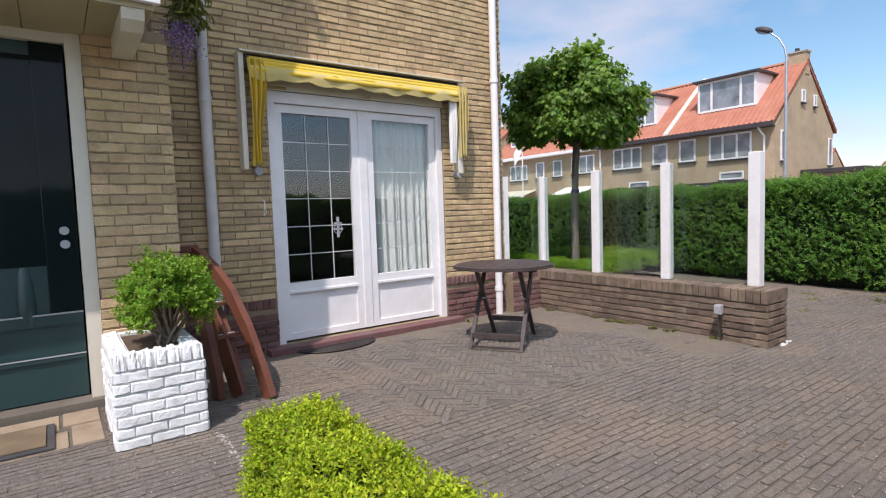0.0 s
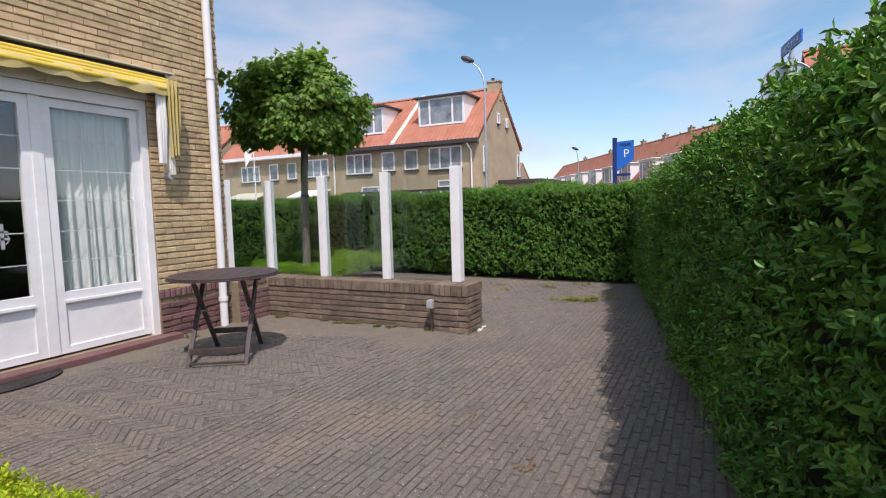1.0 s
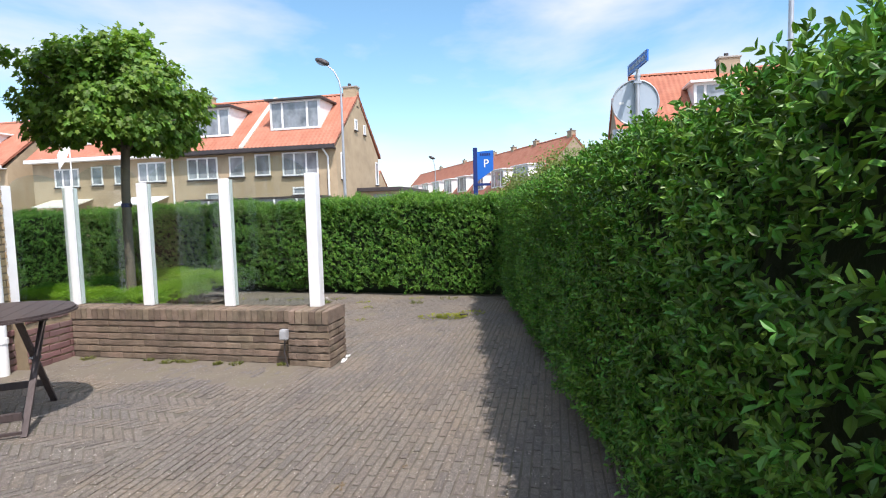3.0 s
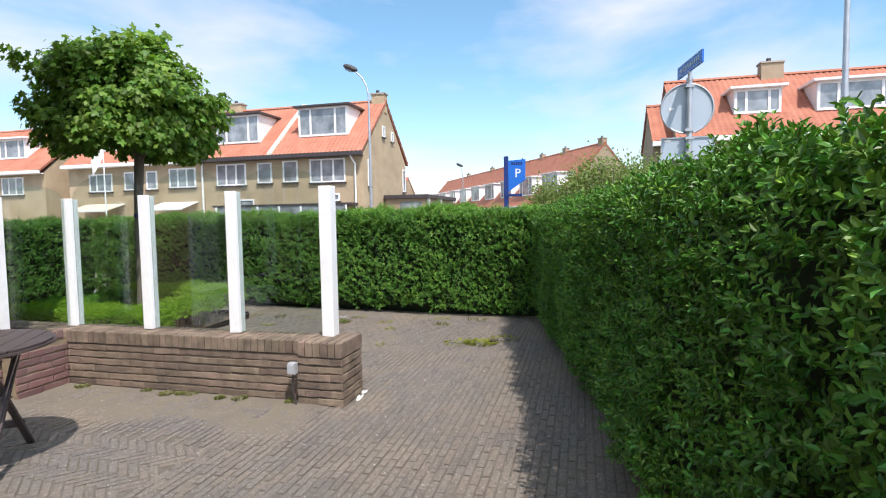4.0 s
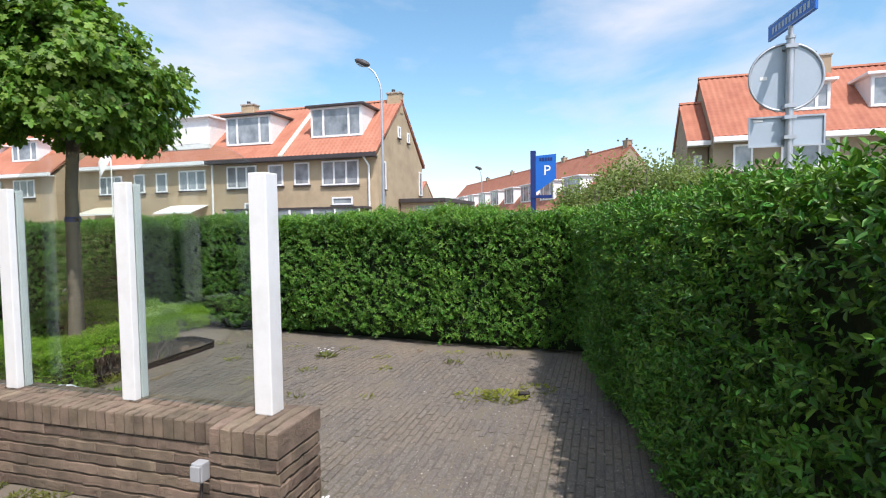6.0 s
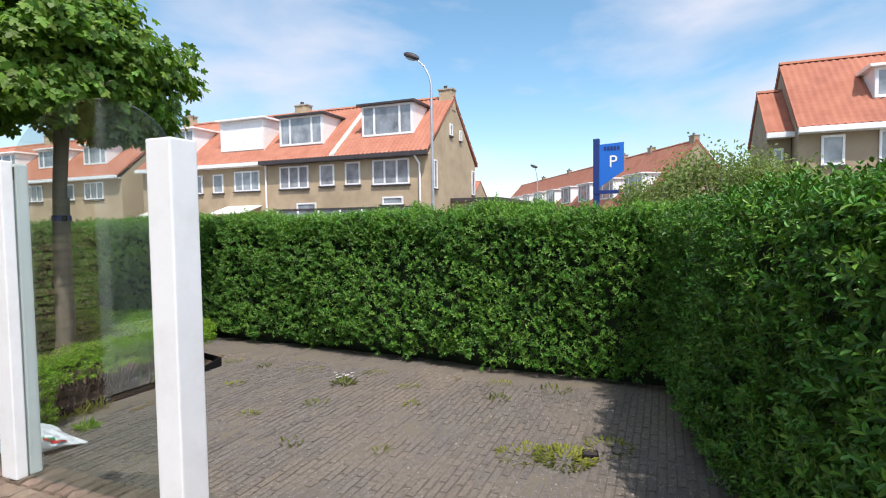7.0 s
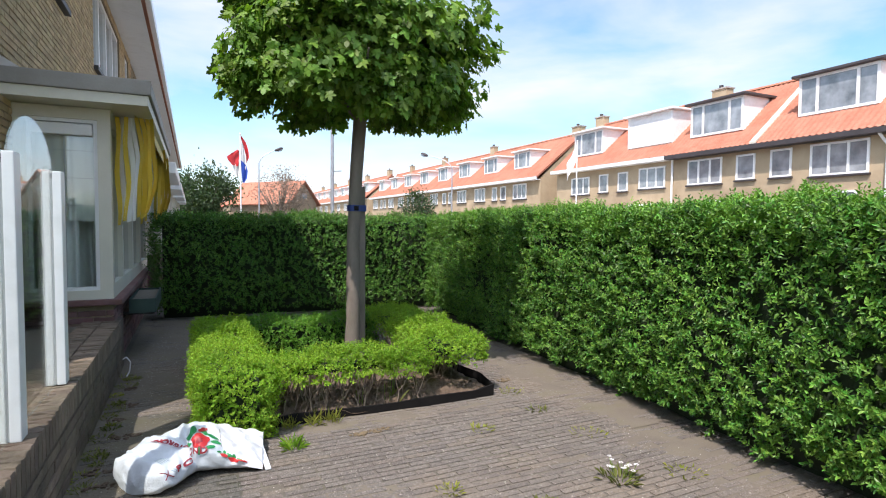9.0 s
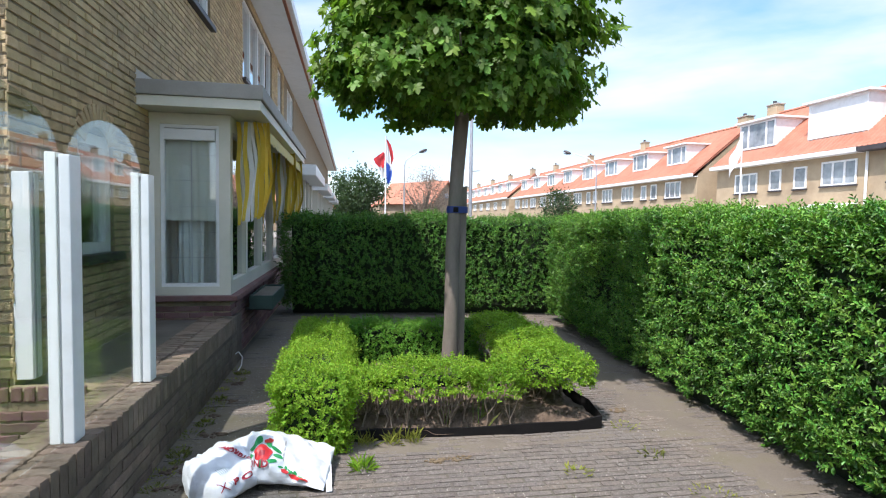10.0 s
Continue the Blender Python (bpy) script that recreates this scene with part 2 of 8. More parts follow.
M_SOIL = surf("garden_soil", (0.06, 0.042, 0.029), (0.165, 0.118, 0.08), 0.98, 14, 70, 0.8, relief=0.02)
M_GROUND = surf("far_ground", (0.12, 0.12, 0.1), (0.2, 0.19, 0.16), 0.95, 0.4, 8, 0.3)
M_ASPHALT = surf("asphalt", (0.045, 0.045, 0.047), (0.07, 0.07, 0.072), 0.9, 2, 90, 0.4)
M_CONCRETE = surf("concrete_slab", (0.3, 0.28, 0.25), (0.42, 0.39, 0.34), 0.92, 4, 90, 0.4, stain=(0.2, 0.17, 0.12), stain_amount=0.5)
M_LEAF_HEDGE = leafy("privet_leaf", (0.038, 0.12, 0.016), (0.1, 0.232, 0.03), 0.42, 0.16, 0.55, 0.35)
# young shoots; on the street hedge the pale tone also paints sunlight
M_LEAF_SHOOT_SUN = leafy("young_sunlit_privet_leaf", (0.082, 0.215, 0.03), (0.17, 0.325, 0.05), 0.45, 0.22, 0.45, 0.35)
M_LEAF_BOX = leafy("box_leaf", (0.115, 0.245, 0.02), (0.25, 0.4, 0.036), 0.55, amount=0.4, spec=0.25)
# darker copy of the box leaf: the back strip's shade is in its colour
M_LEAF_BOX_SHADED = leafy("shaded_box_leaf", (0.06, 0.175, 0.02), (0.14, 0.305, 0.034), 0.5, amount=0.4, spec=0.3)
M_LEAF_GOLD = leafy("golden_box_leaf", (0.19, 0.3, 0.012), (0.41, 0.47, 0.026), 0.55, amount=0.5, spec=0.25)
M_LEAF_PLANT = leafy("bush_leaf", (0.1, 0.21, 0.02), (0.2, 0.34, 0.038), 0.55, amount=0.45, spec=0.25)
M_LEAF_MAPLE = leafy("maple_leaf", (0.07, 0.16, 0.022), (0.165, 0.275, 0.042), 0.5, amount=0.42, spec=0.3)
M_LEAF_FAR = leafy("far_leaf", (0.025, 0.055, 0.024), (0.055, 0.092, 0.036), 0.6)
M_LEAF_FEATHER = leafy("feathery_leaf", (0.12, 0.17, 0.06), (0.22, 0.28, 0.1), 0.6, amount=0.3, spec=0.2)
M_WEED = leafy("weed_leaf", (0.075, 0.1, 0.026), (0.21, 0.215, 0.05), 0.6)
M_MOSS = leafy("yellow_moss", (0.14, 0.17, 0.03), (0.31, 0.32, 0.06), 0.7, spec=0.2)
M_TWIG = surf("twig_bark", (0.13, 0.1, 0.072), (0.27, 0.215, 0.16), 0.9, 14, 90, 0.4)
M_HEDGESHADE = surf("hedge_inner_shade", (0.009, 0.018, 0.006), (0.022, 0.036, 0.011), 0.95, 9, 70, 0.6)
M_BARK = surf("maple_bark", (0.1, 0.085, 0.065), (0.2, 0.17, 0.14), 0.92, 9, 80, 0.6, stain=(0.12, 0.13, 0.08), stain_amount=0.4, stretch=(1, 1, 0.3))
M_ROOF = surf("orange_roof_tile", (0.37, 0.14, 0.08), (0.49, 0.22, 0.135), 0.8, 1.5, 20, 0.3, "island", 0.12, stain=(0.32, 0.1, 0.05), stain_amount=0.5, stain_scale=0.8)
M_ROOF_DARK = surf("red_roof_tile", (0.32, 0.11, 0.06), (0.43, 0.175, 0.1), 0.8, 1.5, 20, 0.3, "island", 0.12, stain=(0.25, 0.08, 0.05), stain_amount=0.5, stain_scale=0.8)
M_FARBRICK = surf("tan_brickwork", (0.36, 0.275, 0.17), (0.47, 0.37, 0.24), 0.9, 1.5, 25, 0.3, stain=(0.23, 0.17, 0.11), stain_amount=0.4, stain_scale=0.7)
M_FARBRICK_D = surf("brown_brickwork", (0.27, 0.205, 0.135), (0.36, 0.28, 0.19), 0.9, 1.5, 25, 0.3, stain=(0.18, 0.14, 0.1), stain_amount=0.4, stain_scale=0.7)
# pale blotches paint reflected sky and curtains into the pane colour
M_FARGLASS = surf("sky_toned_window_glass", (0.06, 0.075, 0.085), (0.4, 0.44, 0.46), 0.06, 1.3, 3, 0.0, spec=0.9)
M_DARKTRIM = surf("dark_trim", (0.035, 0.03, 0.03), (0.06, 0.05, 0.05), 0.5, 3, 40, 0.05)
M_YCLOTH = surf("yellow_awning_cloth", (0.62, 0.43, 0.03), (0.72, 0.52, 0.07), 0.8, 5, 160, 0.2, stain=(0.5, 0.4, 0.12), stain_amount=0.4)
M_YCLOTH_PALE = surf("faded_yellow_cloth", (0.5, 0.4, 0.12), (0.58, 0.48, 0.2), 0.85, 5, 160, 0.2, stain=(0.45, 0.42, 0.25), stain_amount=0.4)
M_WCLOTH = surf("white_cloth", (0.72, 0.72, 0.68), (0.8, 0.8, 0.77), 0.85, 5, 160, 0.2)
M_CURTAIN = surf("white_net_curtain", (0.66, 0.7, 0.68), (0.78, 0.8, 0.77), 0.9, 4, 160, 0.1)
# dark copy of the room wall: lack of light put into the colour
M_UNLITROOM = surf("unlit_toned_room_wall", (0.05, 0.045, 0.04), (0.08, 0.07, 0.06), 0.9, 2, 40, 0.05)
M_SOFFIT = surf("yellowed_soffit_paint", (0.36, 0.31, 0.18), (0.44, 0.385, 0.235), 0.6, 3, 60, 0.06, stain=(0.3, 0.25, 0.14), stain_amount=0.4)
M_ROOFEDGE = surf("grey_roof_edge", (0.24, 0.225, 0.2), (0.33, 0.31, 0.275), 0.6, 4, 60, 0.1, stain=(0.22, 0.2, 0.17), stain_amount=0.4)
M_FLAGSTONE = surf("tan_flagstone", (0.24, 0.185, 0.125), (0.36, 0.29, 0.2), 0.92, 5, 90, 0.5, stain=(0.18, 0.13, 0.085), stain_amount=0.6, stain_scale=4, relief=0.01)
# cloth colour that stands for the grey reflection in the bay glass
M_REFLECTNET = surf("grey_reflection_drape", (0.66, 0.68, 0.63), (0.76, 0.78, 0.73), 0.95, 4, 160, 0.1)
M_ROOM = surf("room_wall", (0.34, 0.31, 0.27), (0.42, 0.39, 0.35), 0.9, 2, 40, 0.05)
M_BLUE = surf("blue_sign_paint", (0.006, 0.11, 0.46), (0.012, 0.14, 0.54), 0.4, 2, 30, 0.03)
M_DARKBLUE = surf("dark_blue_paint", (0.004, 0.02, 0.12), (0.006, 0.03, 0.16), 0.5, 2, 30, 0.03)
M_SIGNBACK = surf("sign_back", (0.32, 0.39, 0.45), (0.4, 0.47, 0.53), 0.5, 3, 40, 0.05)
M_BAG = surf("white_plastic_bag", (0.62, 0.66, 0.7), (0.74, 0.77, 0.8), 0.4, 9, 60, 0.1, relief=0.007)
M_RED = surf("red_print", (0.5, 0.02, 0.025), (0.62, 0.04, 0.04), 0.4, 6, 60, 0.05)
M_GREENPRINT = surf("green_print", (0.01, 0.22, 0.06), (0.03, 0.32, 0.1), 0.4, 6, 60, 0.05)
M_BLUEPRINT = surf("flag_blue", (0.01, 0.05, 0.32), (0.02, 0.08, 0.4), 0.7, 6, 60, 0.05)
M_LAVENDER = surf("lavender_flower", (0.2, 0.13, 0.3), (0.36, 0.27, 0.48), 0.8, 20, 90, 0.1, "island", 0.3)
M_MAT = surf("rubber_mat", (0.03, 0.03, 0.032), (0.06, 0.06, 0.06), 0.8, 8, 90, 0.3)
M_COIR = surf("coir_mat", (0.11, 0.08, 0.045), (0.19, 0.145, 0.085), 0.95, 8, 150, 0.6)
M_GREENBOX = surf("dark_green_planter", (0.02, 0.045, 0.035), (0.035, 0.065, 0.05), 0.6, 5, 60, 0.1)
M_DIRTSLAB = surf("dirty_slab", (0.1, 0.085, 0.07), (0.19, 0.165, 0.135), 0.95, 4, 90, 0.5, stain=(0.07, 0.07, 0.045), stain_amount=0.6)
M_LEAD = surf("lead_came", (0.5, 0.5, 0.49), (0.62, 0.62, 0.6), 0.4, 5, 60, 0.05)
M_DARKPANE = surf("dark_door_glass", (0.006, 0.009, 0.01), (0.01, 0.018, 0.019), 0.06, 2, 20, 0.0, spec=0.2)
M_BAGRED = surf("dark_red_print", (0.26, 0.015, 0.03), (0.36, 0.03, 0.045), 0.5, 6, 60, 0.05)
M_GLASS = glass("sheet_glass")
M_PANE = glass("window_pane", (0.95, 0.975, 0.965), 0.98, 2.3)


# ---- building helpers ----
def thing(name, loc=(0, 0, 0), rz=0.0, label="", category="", group="", kind=""):
    ob = new(name)
    ob.empty_display_size = 0.1
    ob.matrix_world = pose(*loc, 0, 0, rz)
    return tagged(ob, label, category, group, kind)


def part(name, bm, material, parent=None, label=""):
    me = bpy.data.meshes.new(name)
    bm.to_mesh(me)
    bm.free()
    me.materials.append(material)
    ob = new(name, me)
    ob.parent = parent
    if label:
        ob["label"] = label
    return ob


def np_part(name, verts, faces, material, parent=None, label="", kind="", smooth=False):
    """A mesh from arrays: all faces have the same number of corners."""
    me = bpy.data.meshes.new(name)
    verts = np.asarray(verts, dtype=np.float32)
    faces = np.asarray(faces, dtype=np.int32)
    k = faces.shape[1]
    me.vertices.add(len(verts))
    me.vertices.foreach_set("co", verts.ravel())
    me.loops.add(faces.size)
    me.loops.foreach_set("vertex_index", faces.ravel())
    me.polygons.add(len(faces))
    me.polygons.foreach_set("loop_start", np.arange(0, faces.size, k, dtype=np.int32))
    me.polygons.foreach_set("use_smooth", np.full(len(faces), smooth))
    me.update(calc_edges=True)
    me.materials.append(material)
    ob = new(name, me)
    ob.parent = parent
    return tagged(ob, label, "", "", kind)


def box(bm, x0, x1, y0, y1, z0, z1, bevel=0.0):
    r = bmesh.ops.create_cube(bm, size=1.0)
    vs = r["verts"]
    for v in vs:
        v.co = Vector(((x0 + x1) / 2 + v.co.x * (x1 - x0), (y0 + y1) / 2 + v.co.y * (y1 - y0), (z0 + z1) / 2 + v.co.z * (z1 - z0)))
    if bevel:
        es = list({e for v in vs for e in v.link_edges})
        bmesh.ops.bevel(bm, geom=es, offset=bevel, segments=2, affect="EDGES", profile=0.6)
    return bm


def boxed(*args, bevel=0.0):
    bm = bmesh.new()
    return box(bm, *args, bevel=bevel)


def tube(bm, points, radii, n=8, cap=True):
    """A round tube through points; radii: one number or one a point."""
    pts = [Vector(p) for p in points]
    if not hasattr(radii, "__len__"):
        radii = [radii] * len(pts)
    rings = []
    side = None
    for i, p in enumerate(pts):
        d = (pts[min(i + 1, len(pts) - 1)] - pts[max(i - 1, 0)]).normalized()
        if side is None:
            side = d.orthogonal().normalized()
        side = (side - d * side.dot(d)).normalized()
        up = d.cross(side)
        rings.append([bm.verts.new(p + (side * math.cos(a) + up * math.sin(a)) * radii[i]) for a in (2 * math.pi * j / n for j in range(n))])
    for r0, r1 in zip(rings, rings[1:]):
        for j in range(n):
            f = bm.faces.new((r0[j], r0[(j + 1) % n], r1[(j + 1) % n], r1[j]))
            f.smooth = True
    if cap:
        bm.faces.new([bm.verts.new(v.co) for v in rings[0][::-1]])
        bm.faces.new([bm.verts.new(v.co) for v in rings[-1]])
    return bm


def bar(bm, p0, p1, w, h, up=(0, 0, 1)):
    """A square-sawn bar from p0 to p1."""
    p0, p1 = Vector(p0), Vector(p1)
    d = (p1 - p0).normalized()
    s = d.cross(Vector(up)).normalized()
    u = s.cross(d)
    vs = [[bm.verts.new(p + s * a * w / 2 + u * b * h / 2) for a, b in ((-1, -1), (1, -1), (1, 1), (-1, 1))] for p in (p0, p1)]
    for j in range(4):
        bm.faces.new((vs[0][j], vs[0][(j + 1) % 4], vs[1][(j + 1) % 4], vs[1][j]))
    bm.faces.new(vs[0][::-1])
    bm.faces.new(vs[1])
    return bm


def prism(bm, outline, axis, a, b):
    """An outline of (u, v) pushed along axis from a to b: axis x takes (y, z), y takes (x, z), z takes (x, y)."""
    def at(u, v, w):
        return {"x": (w, u, v), "y": (u, w, v), "z": (u, v, w)}[axis]
    lo = [bm.verts.new(at(u, v, a)) for u, v in outline]
    hi = [bm.verts.new(at(u, v, b)) for u, v in outline]
    n = len(outline)
    for i in range(n):
        bm.faces.new((lo[i], lo[(i + 1) % n], hi[(i + 1) % n], hi[i]))
    bm.faces.new(lo[::-1])
    bm.faces.new(hi)
    bmesh.ops.recalc_face_normals(bm, faces=bm.faces[:])
    return bm


def piece_mesh(name, material, chamfer=0.06, depth_chamfer=0.45, uneven=1.0):
    """Unit blocks, 1 x 1 x 1, their face towards +z worn and chipped at the rim; scaled per piece. Five variants."""
    out = []
    for k in range(5):
        rng = random.Random(k * 17 + len(name))
        me = bpy.data.meshes.new(name)
        c, n = chamfer, 5
        v, f = [], []
        for i in range(n + 1):
            u = -0.5 + i / n
            ui = u * (1 - 0.8 * c * (i in (0, n)))
            j0, j1, jz = (rng.uniform(-0.05, 0.07) * uneven for _ in range(3))
            lo, hi = -0.5 + j0, 0.5 - j1
            rim = 1 - depth_chamfer * rng.uniform(0.6, 1.3)
            end = 0.4 * depth_chamfer * (i in (0, n))
            v += [(u, lo, 0), (u, lo, rim - end), (ui, lo + c * rng.uniform(0.7, 1.7), 1 + jz - end), (ui, hi - c * rng.uniform(0.7, 1.7), 1 - jz - end), (u, hi, rim - end), (u, hi, 0)]
        for i in range(n):
            for j in range(5):
                f.append((i * 6 + j, (i + 1) * 6 + j, (i + 1) * 6 + j + 1, i * 6 + j + 1))
        f += [(0, 1, 4, 5), (1, 2, 3, 4), (n * 6 + 5, n * 6 + 4, n * 6 + 1, n * 6), (n * 6 + 4, n * 6 + 3, n * 6 + 2, n * 6 + 1)]
        me.from_pydata(v, [], f)
        me.materials.append(material)
        out.append(me)
    return out


PIECE_V = np.array([(-.5, -.5, 0), (.5, -.5, 0), (.5, .5, 0), (-.5, .5, 0), (-.48, -.44, 1), (.48, -.44, 1), (.48, .44, 1), (-.48, .44, 1)])
PIECE_F = np.array([(0, 1, 5, 4), (1, 2, 6, 5), (2, 3, 7, 6), (3, 0, 4, 7), (4, 5, 6, 7)])


def pieces(name, places, parent, meshes, joined_material, single, uneven=1.0):
    """Places: (matrix 4x4). Those for which single(place) holds become objects on shared meshes, the rest one joined part."""
    rest, count = [], 0
    for m in places:
        if count < 300 and single(m.translation):
            ob = new(name, meshes[(count * 7 + count // 5) % len(meshes)])
            ob.parent = parent
            ob.matrix_world = m
            count += 1
        else:
            rest.append(np.array(m))
    if rest:
        a = np.array(rest)
        rg = np.random.default_rng(len(rest))
        pv = PIECE_V[None] + rg.normal(0, 1, (len(a), 8, 3)) * np.array((0.004, 0.035, 0.07)) * uneven * (PIECE_V[None, :, 2:] > 0.5)
        v = np.einsum("nij,nkj->nki", a[:, :3, :3], pv) + a[:, None, :3, 3]
        f = PIECE_F[None] + (np.arange(len(a)) * 8)[:, None, None]
        ob = np_part(name + "work", v.reshape(-1, 3), f.reshape(-1, 4), joined_material, parent, kind="stuff")
        ob.matrix_world = Matrix()


def courses(length, z0, z1, openings=(), brick=0.21, high=0.05, joint=0.0125, seed=1, bond=0.5, head=0.005):
    """Bricks of a wall in running bond as (u0, u1, z0, z1), left out where openings (u0, u1, z0, z1) are."""
    rng = random.Random(seed)
    pitch = high + joint
    out = []
    for i in range(int((z1 - z0) / pitch + 0.3)):
        a = z0 + i * pitch
        mid = a + high / 2
        spans = [(0.0, length)]
        for o in openings:
            if o[2] < mid < o[3]:
                spans = [s for u0, u1 in spans for s in ((u0, min(u1, o[0])), (max(u0, o[1]), u1)) if s[1] - s[0] > 0.02]
        shift = -(brick + head) * ((i % 2) * bond + rng.uniform(-0.06, 0.06))
        for u0, u1 in spans:
            u = shift
            while u < u1:
                b0, b1 = max(u, u0), min(u + brick, u1)
                if b1 - b0 > 0.008:
                    out.append((b0, b1, a, a + high))
                u += brick + head
    return out


def brick_places(bricks, origin, along, normal, proud=0.009, seed=2):
    """Poses of bricks on the face through origin; along: its direction; normal: outwards."""
    rng = random.Random(seed)
    ax, nz = Vector(along).normalized(), Vector(normal).normalized()
    up = nz.cross(ax)
    if up.z < 0:
        ax_l, up = -ax, -up
    else:
        ax_l = ax
    places = []
    for u0, u1, z0, z1 in bricks:
        c = Vector(origin) + ax * ((u0 + u1) / 2) + Vector((0, 0, 1)) * ((z0 + z1) / 2)
        p = proud * rng.uniform(0.55, 1.35)
        m = Matrix(((ax_l.x * (u1 - u0), 0, nz.x * p, c.x), (ax_l.y * (u1 - u0), 0, nz.y * p, c.y), (ax_l.z, (z1 - z0) * rng.uniform(0.93, 1.04), nz.z * p, c.z), (0, 0, 0, 1)))
        places.append(m)
    return places


def wall_with_holes(bm, u0, u1, z0, z1, t0, t1, holes, axis):
    """A wall along x (axis x: thickness in y) or along y, from boxes round rectangular holes (u0, u1, z0, z1)."""
    cuts = sorted({u0, u1, *[h[0] for h in holes], *[h[1] for h in holes]})
    for a, b in zip(cuts, cuts[1:]):
        inside = sorted((h[2], h[3]) for h in holes if h[0] < (a + b) / 2 < h[1])
        z = z0
        for lo, hi in inside + [(z1, z1)]:
            if lo - z > 0.005:
                if axis == "x":
                    box(bm, a, b, t0, t1, z, lo)
                else:
                    box(bm, t0, t1, a, b, z, lo)
            z = hi
    return bm


def leaves(pos, axis, nrm, size, width=0.42, rng=None, fold=0.25, full=False):
    """Leaf blades folded along their midrib, as arrays (verts, quads)."""
    n = len(pos)
    axis = axis / np.linalg.norm(axis, axis=1, keepdims=True)
    side = np.cross(axis, nrm)
    side /= np.linalg.norm(side, axis=1, keepdims=True) + 1e-9
    up = np.cross(side, axis)
    s = size[:, None]
    w = s * width * 0.5
    base, tip = pos, pos + axis * s - up * s * 0.12
    if full:
        l1, l2 = pos + axis * s * 0.28 + side * w * 0.85 + up * w * fold, pos + axis * s * 0.66 + side * w * 0.85 + up * w * fold
        r1, r2 = pos + axis * s * 0.28 - side * w * 0.85 + up * w * fold, pos + axis * s * 0.66 - side * w * 0.85 + up * w * fold
        v = np.stack([base, l1, l2, tip, r2, r1], 1).reshape(-1, 3)
        k = (np.arange(n) * 6)[:, None]
        f = np.concatenate([k + np.array([[0, 1, 2, 3]]), k + np.array([[0, 3, 4, 5]])])
    else:
        l = pos + axis * s * 0.45 + side * w + up * w * fold
        r = pos + axis * s * 0.45 - side * w + up * w * fold
        v = np.stack([base, l, tip, r], 1).reshape(-1, 3)
        k = (np.arange(n) * 4)[:, None]
        f = np.concatenate([k + np.array([[0, 1, 2]]), k + np.array([[0, 2, 3]])])
    return v, f


def unit(a):
    return a / (np.linalg.norm(a, axis=1, keepdims=True) + 1e-9)


def sprigs(pos, nrm, rng, per=8, length=0.11, leaf=0.05, up=0.5, spread=0.6, full=False, width=0.42):
    """Shoots at pos that grow out along nrm and up, each with pairs of leaves; (verts, faces)."""
    n = len(pos)
    d = unit(nrm * 0.8 + np.array([0, 0, up]) + rng.normal(0, spread * 0.6, (n, 3)))
    e1 = unit(np.cross(d, rng.normal(0, 1, (n, 3))))
    e2 = np.cross(d, e1)
    ls = rng.uniform(0.7, 1.3, n) * length
    P, A, N, S = [], [], [], []
    for k in range(per):
        f = 0.15 + 0.85 * (k // 2) / max(1, (per - 1) // 2)
        side = (e1 if (k // 2) % 2 == 0 else e2) * (1 if k % 2 == 0 else -1)
        P.append(pos + d * (ls * f)[:, None])
        A.append(unit(d * (0.35 + 0.6 * f) + side * 0.8 + rng.normal(0, 0.18, (n, 3))))
        N.append(unit(d * 0.3 + np.array([0, 0, 0.75]) + nrm * 0.75 + rng.normal(0, 0.3, (n, 3))))
        S.append(leaf * rng.uniform(0.65, 1.15, n) * (1.05 - 0.35 * f))
    return leaves(np.concatenate(P), np.concatenate(A), np.concatenate(N), np.concatenate(S), width, rng, full=full)


def lump(p, amount, scale, seed=0.0):
    """Smooth uneven offsets for arrays of points."""
    q = p * scale + seed
    return amount * (np.sin(q[:, 0] * 1.7 + np.sin(q[:, 2] * 1.3 + q[:, 1])) + np.sin(q[:, 1] * 1.9 + 2 + np.sin(q[:, 0] * 1.1)) * 0.8 + np.sin(q[:, 2] * 2.3 + q[:, 0] * 0.7 + 1.0) * 0.8 + np.sin(q[:, 0] * 4.1 + q[:, 1] * 3.3 + q[:, 2] * 3.7) * 0.5)


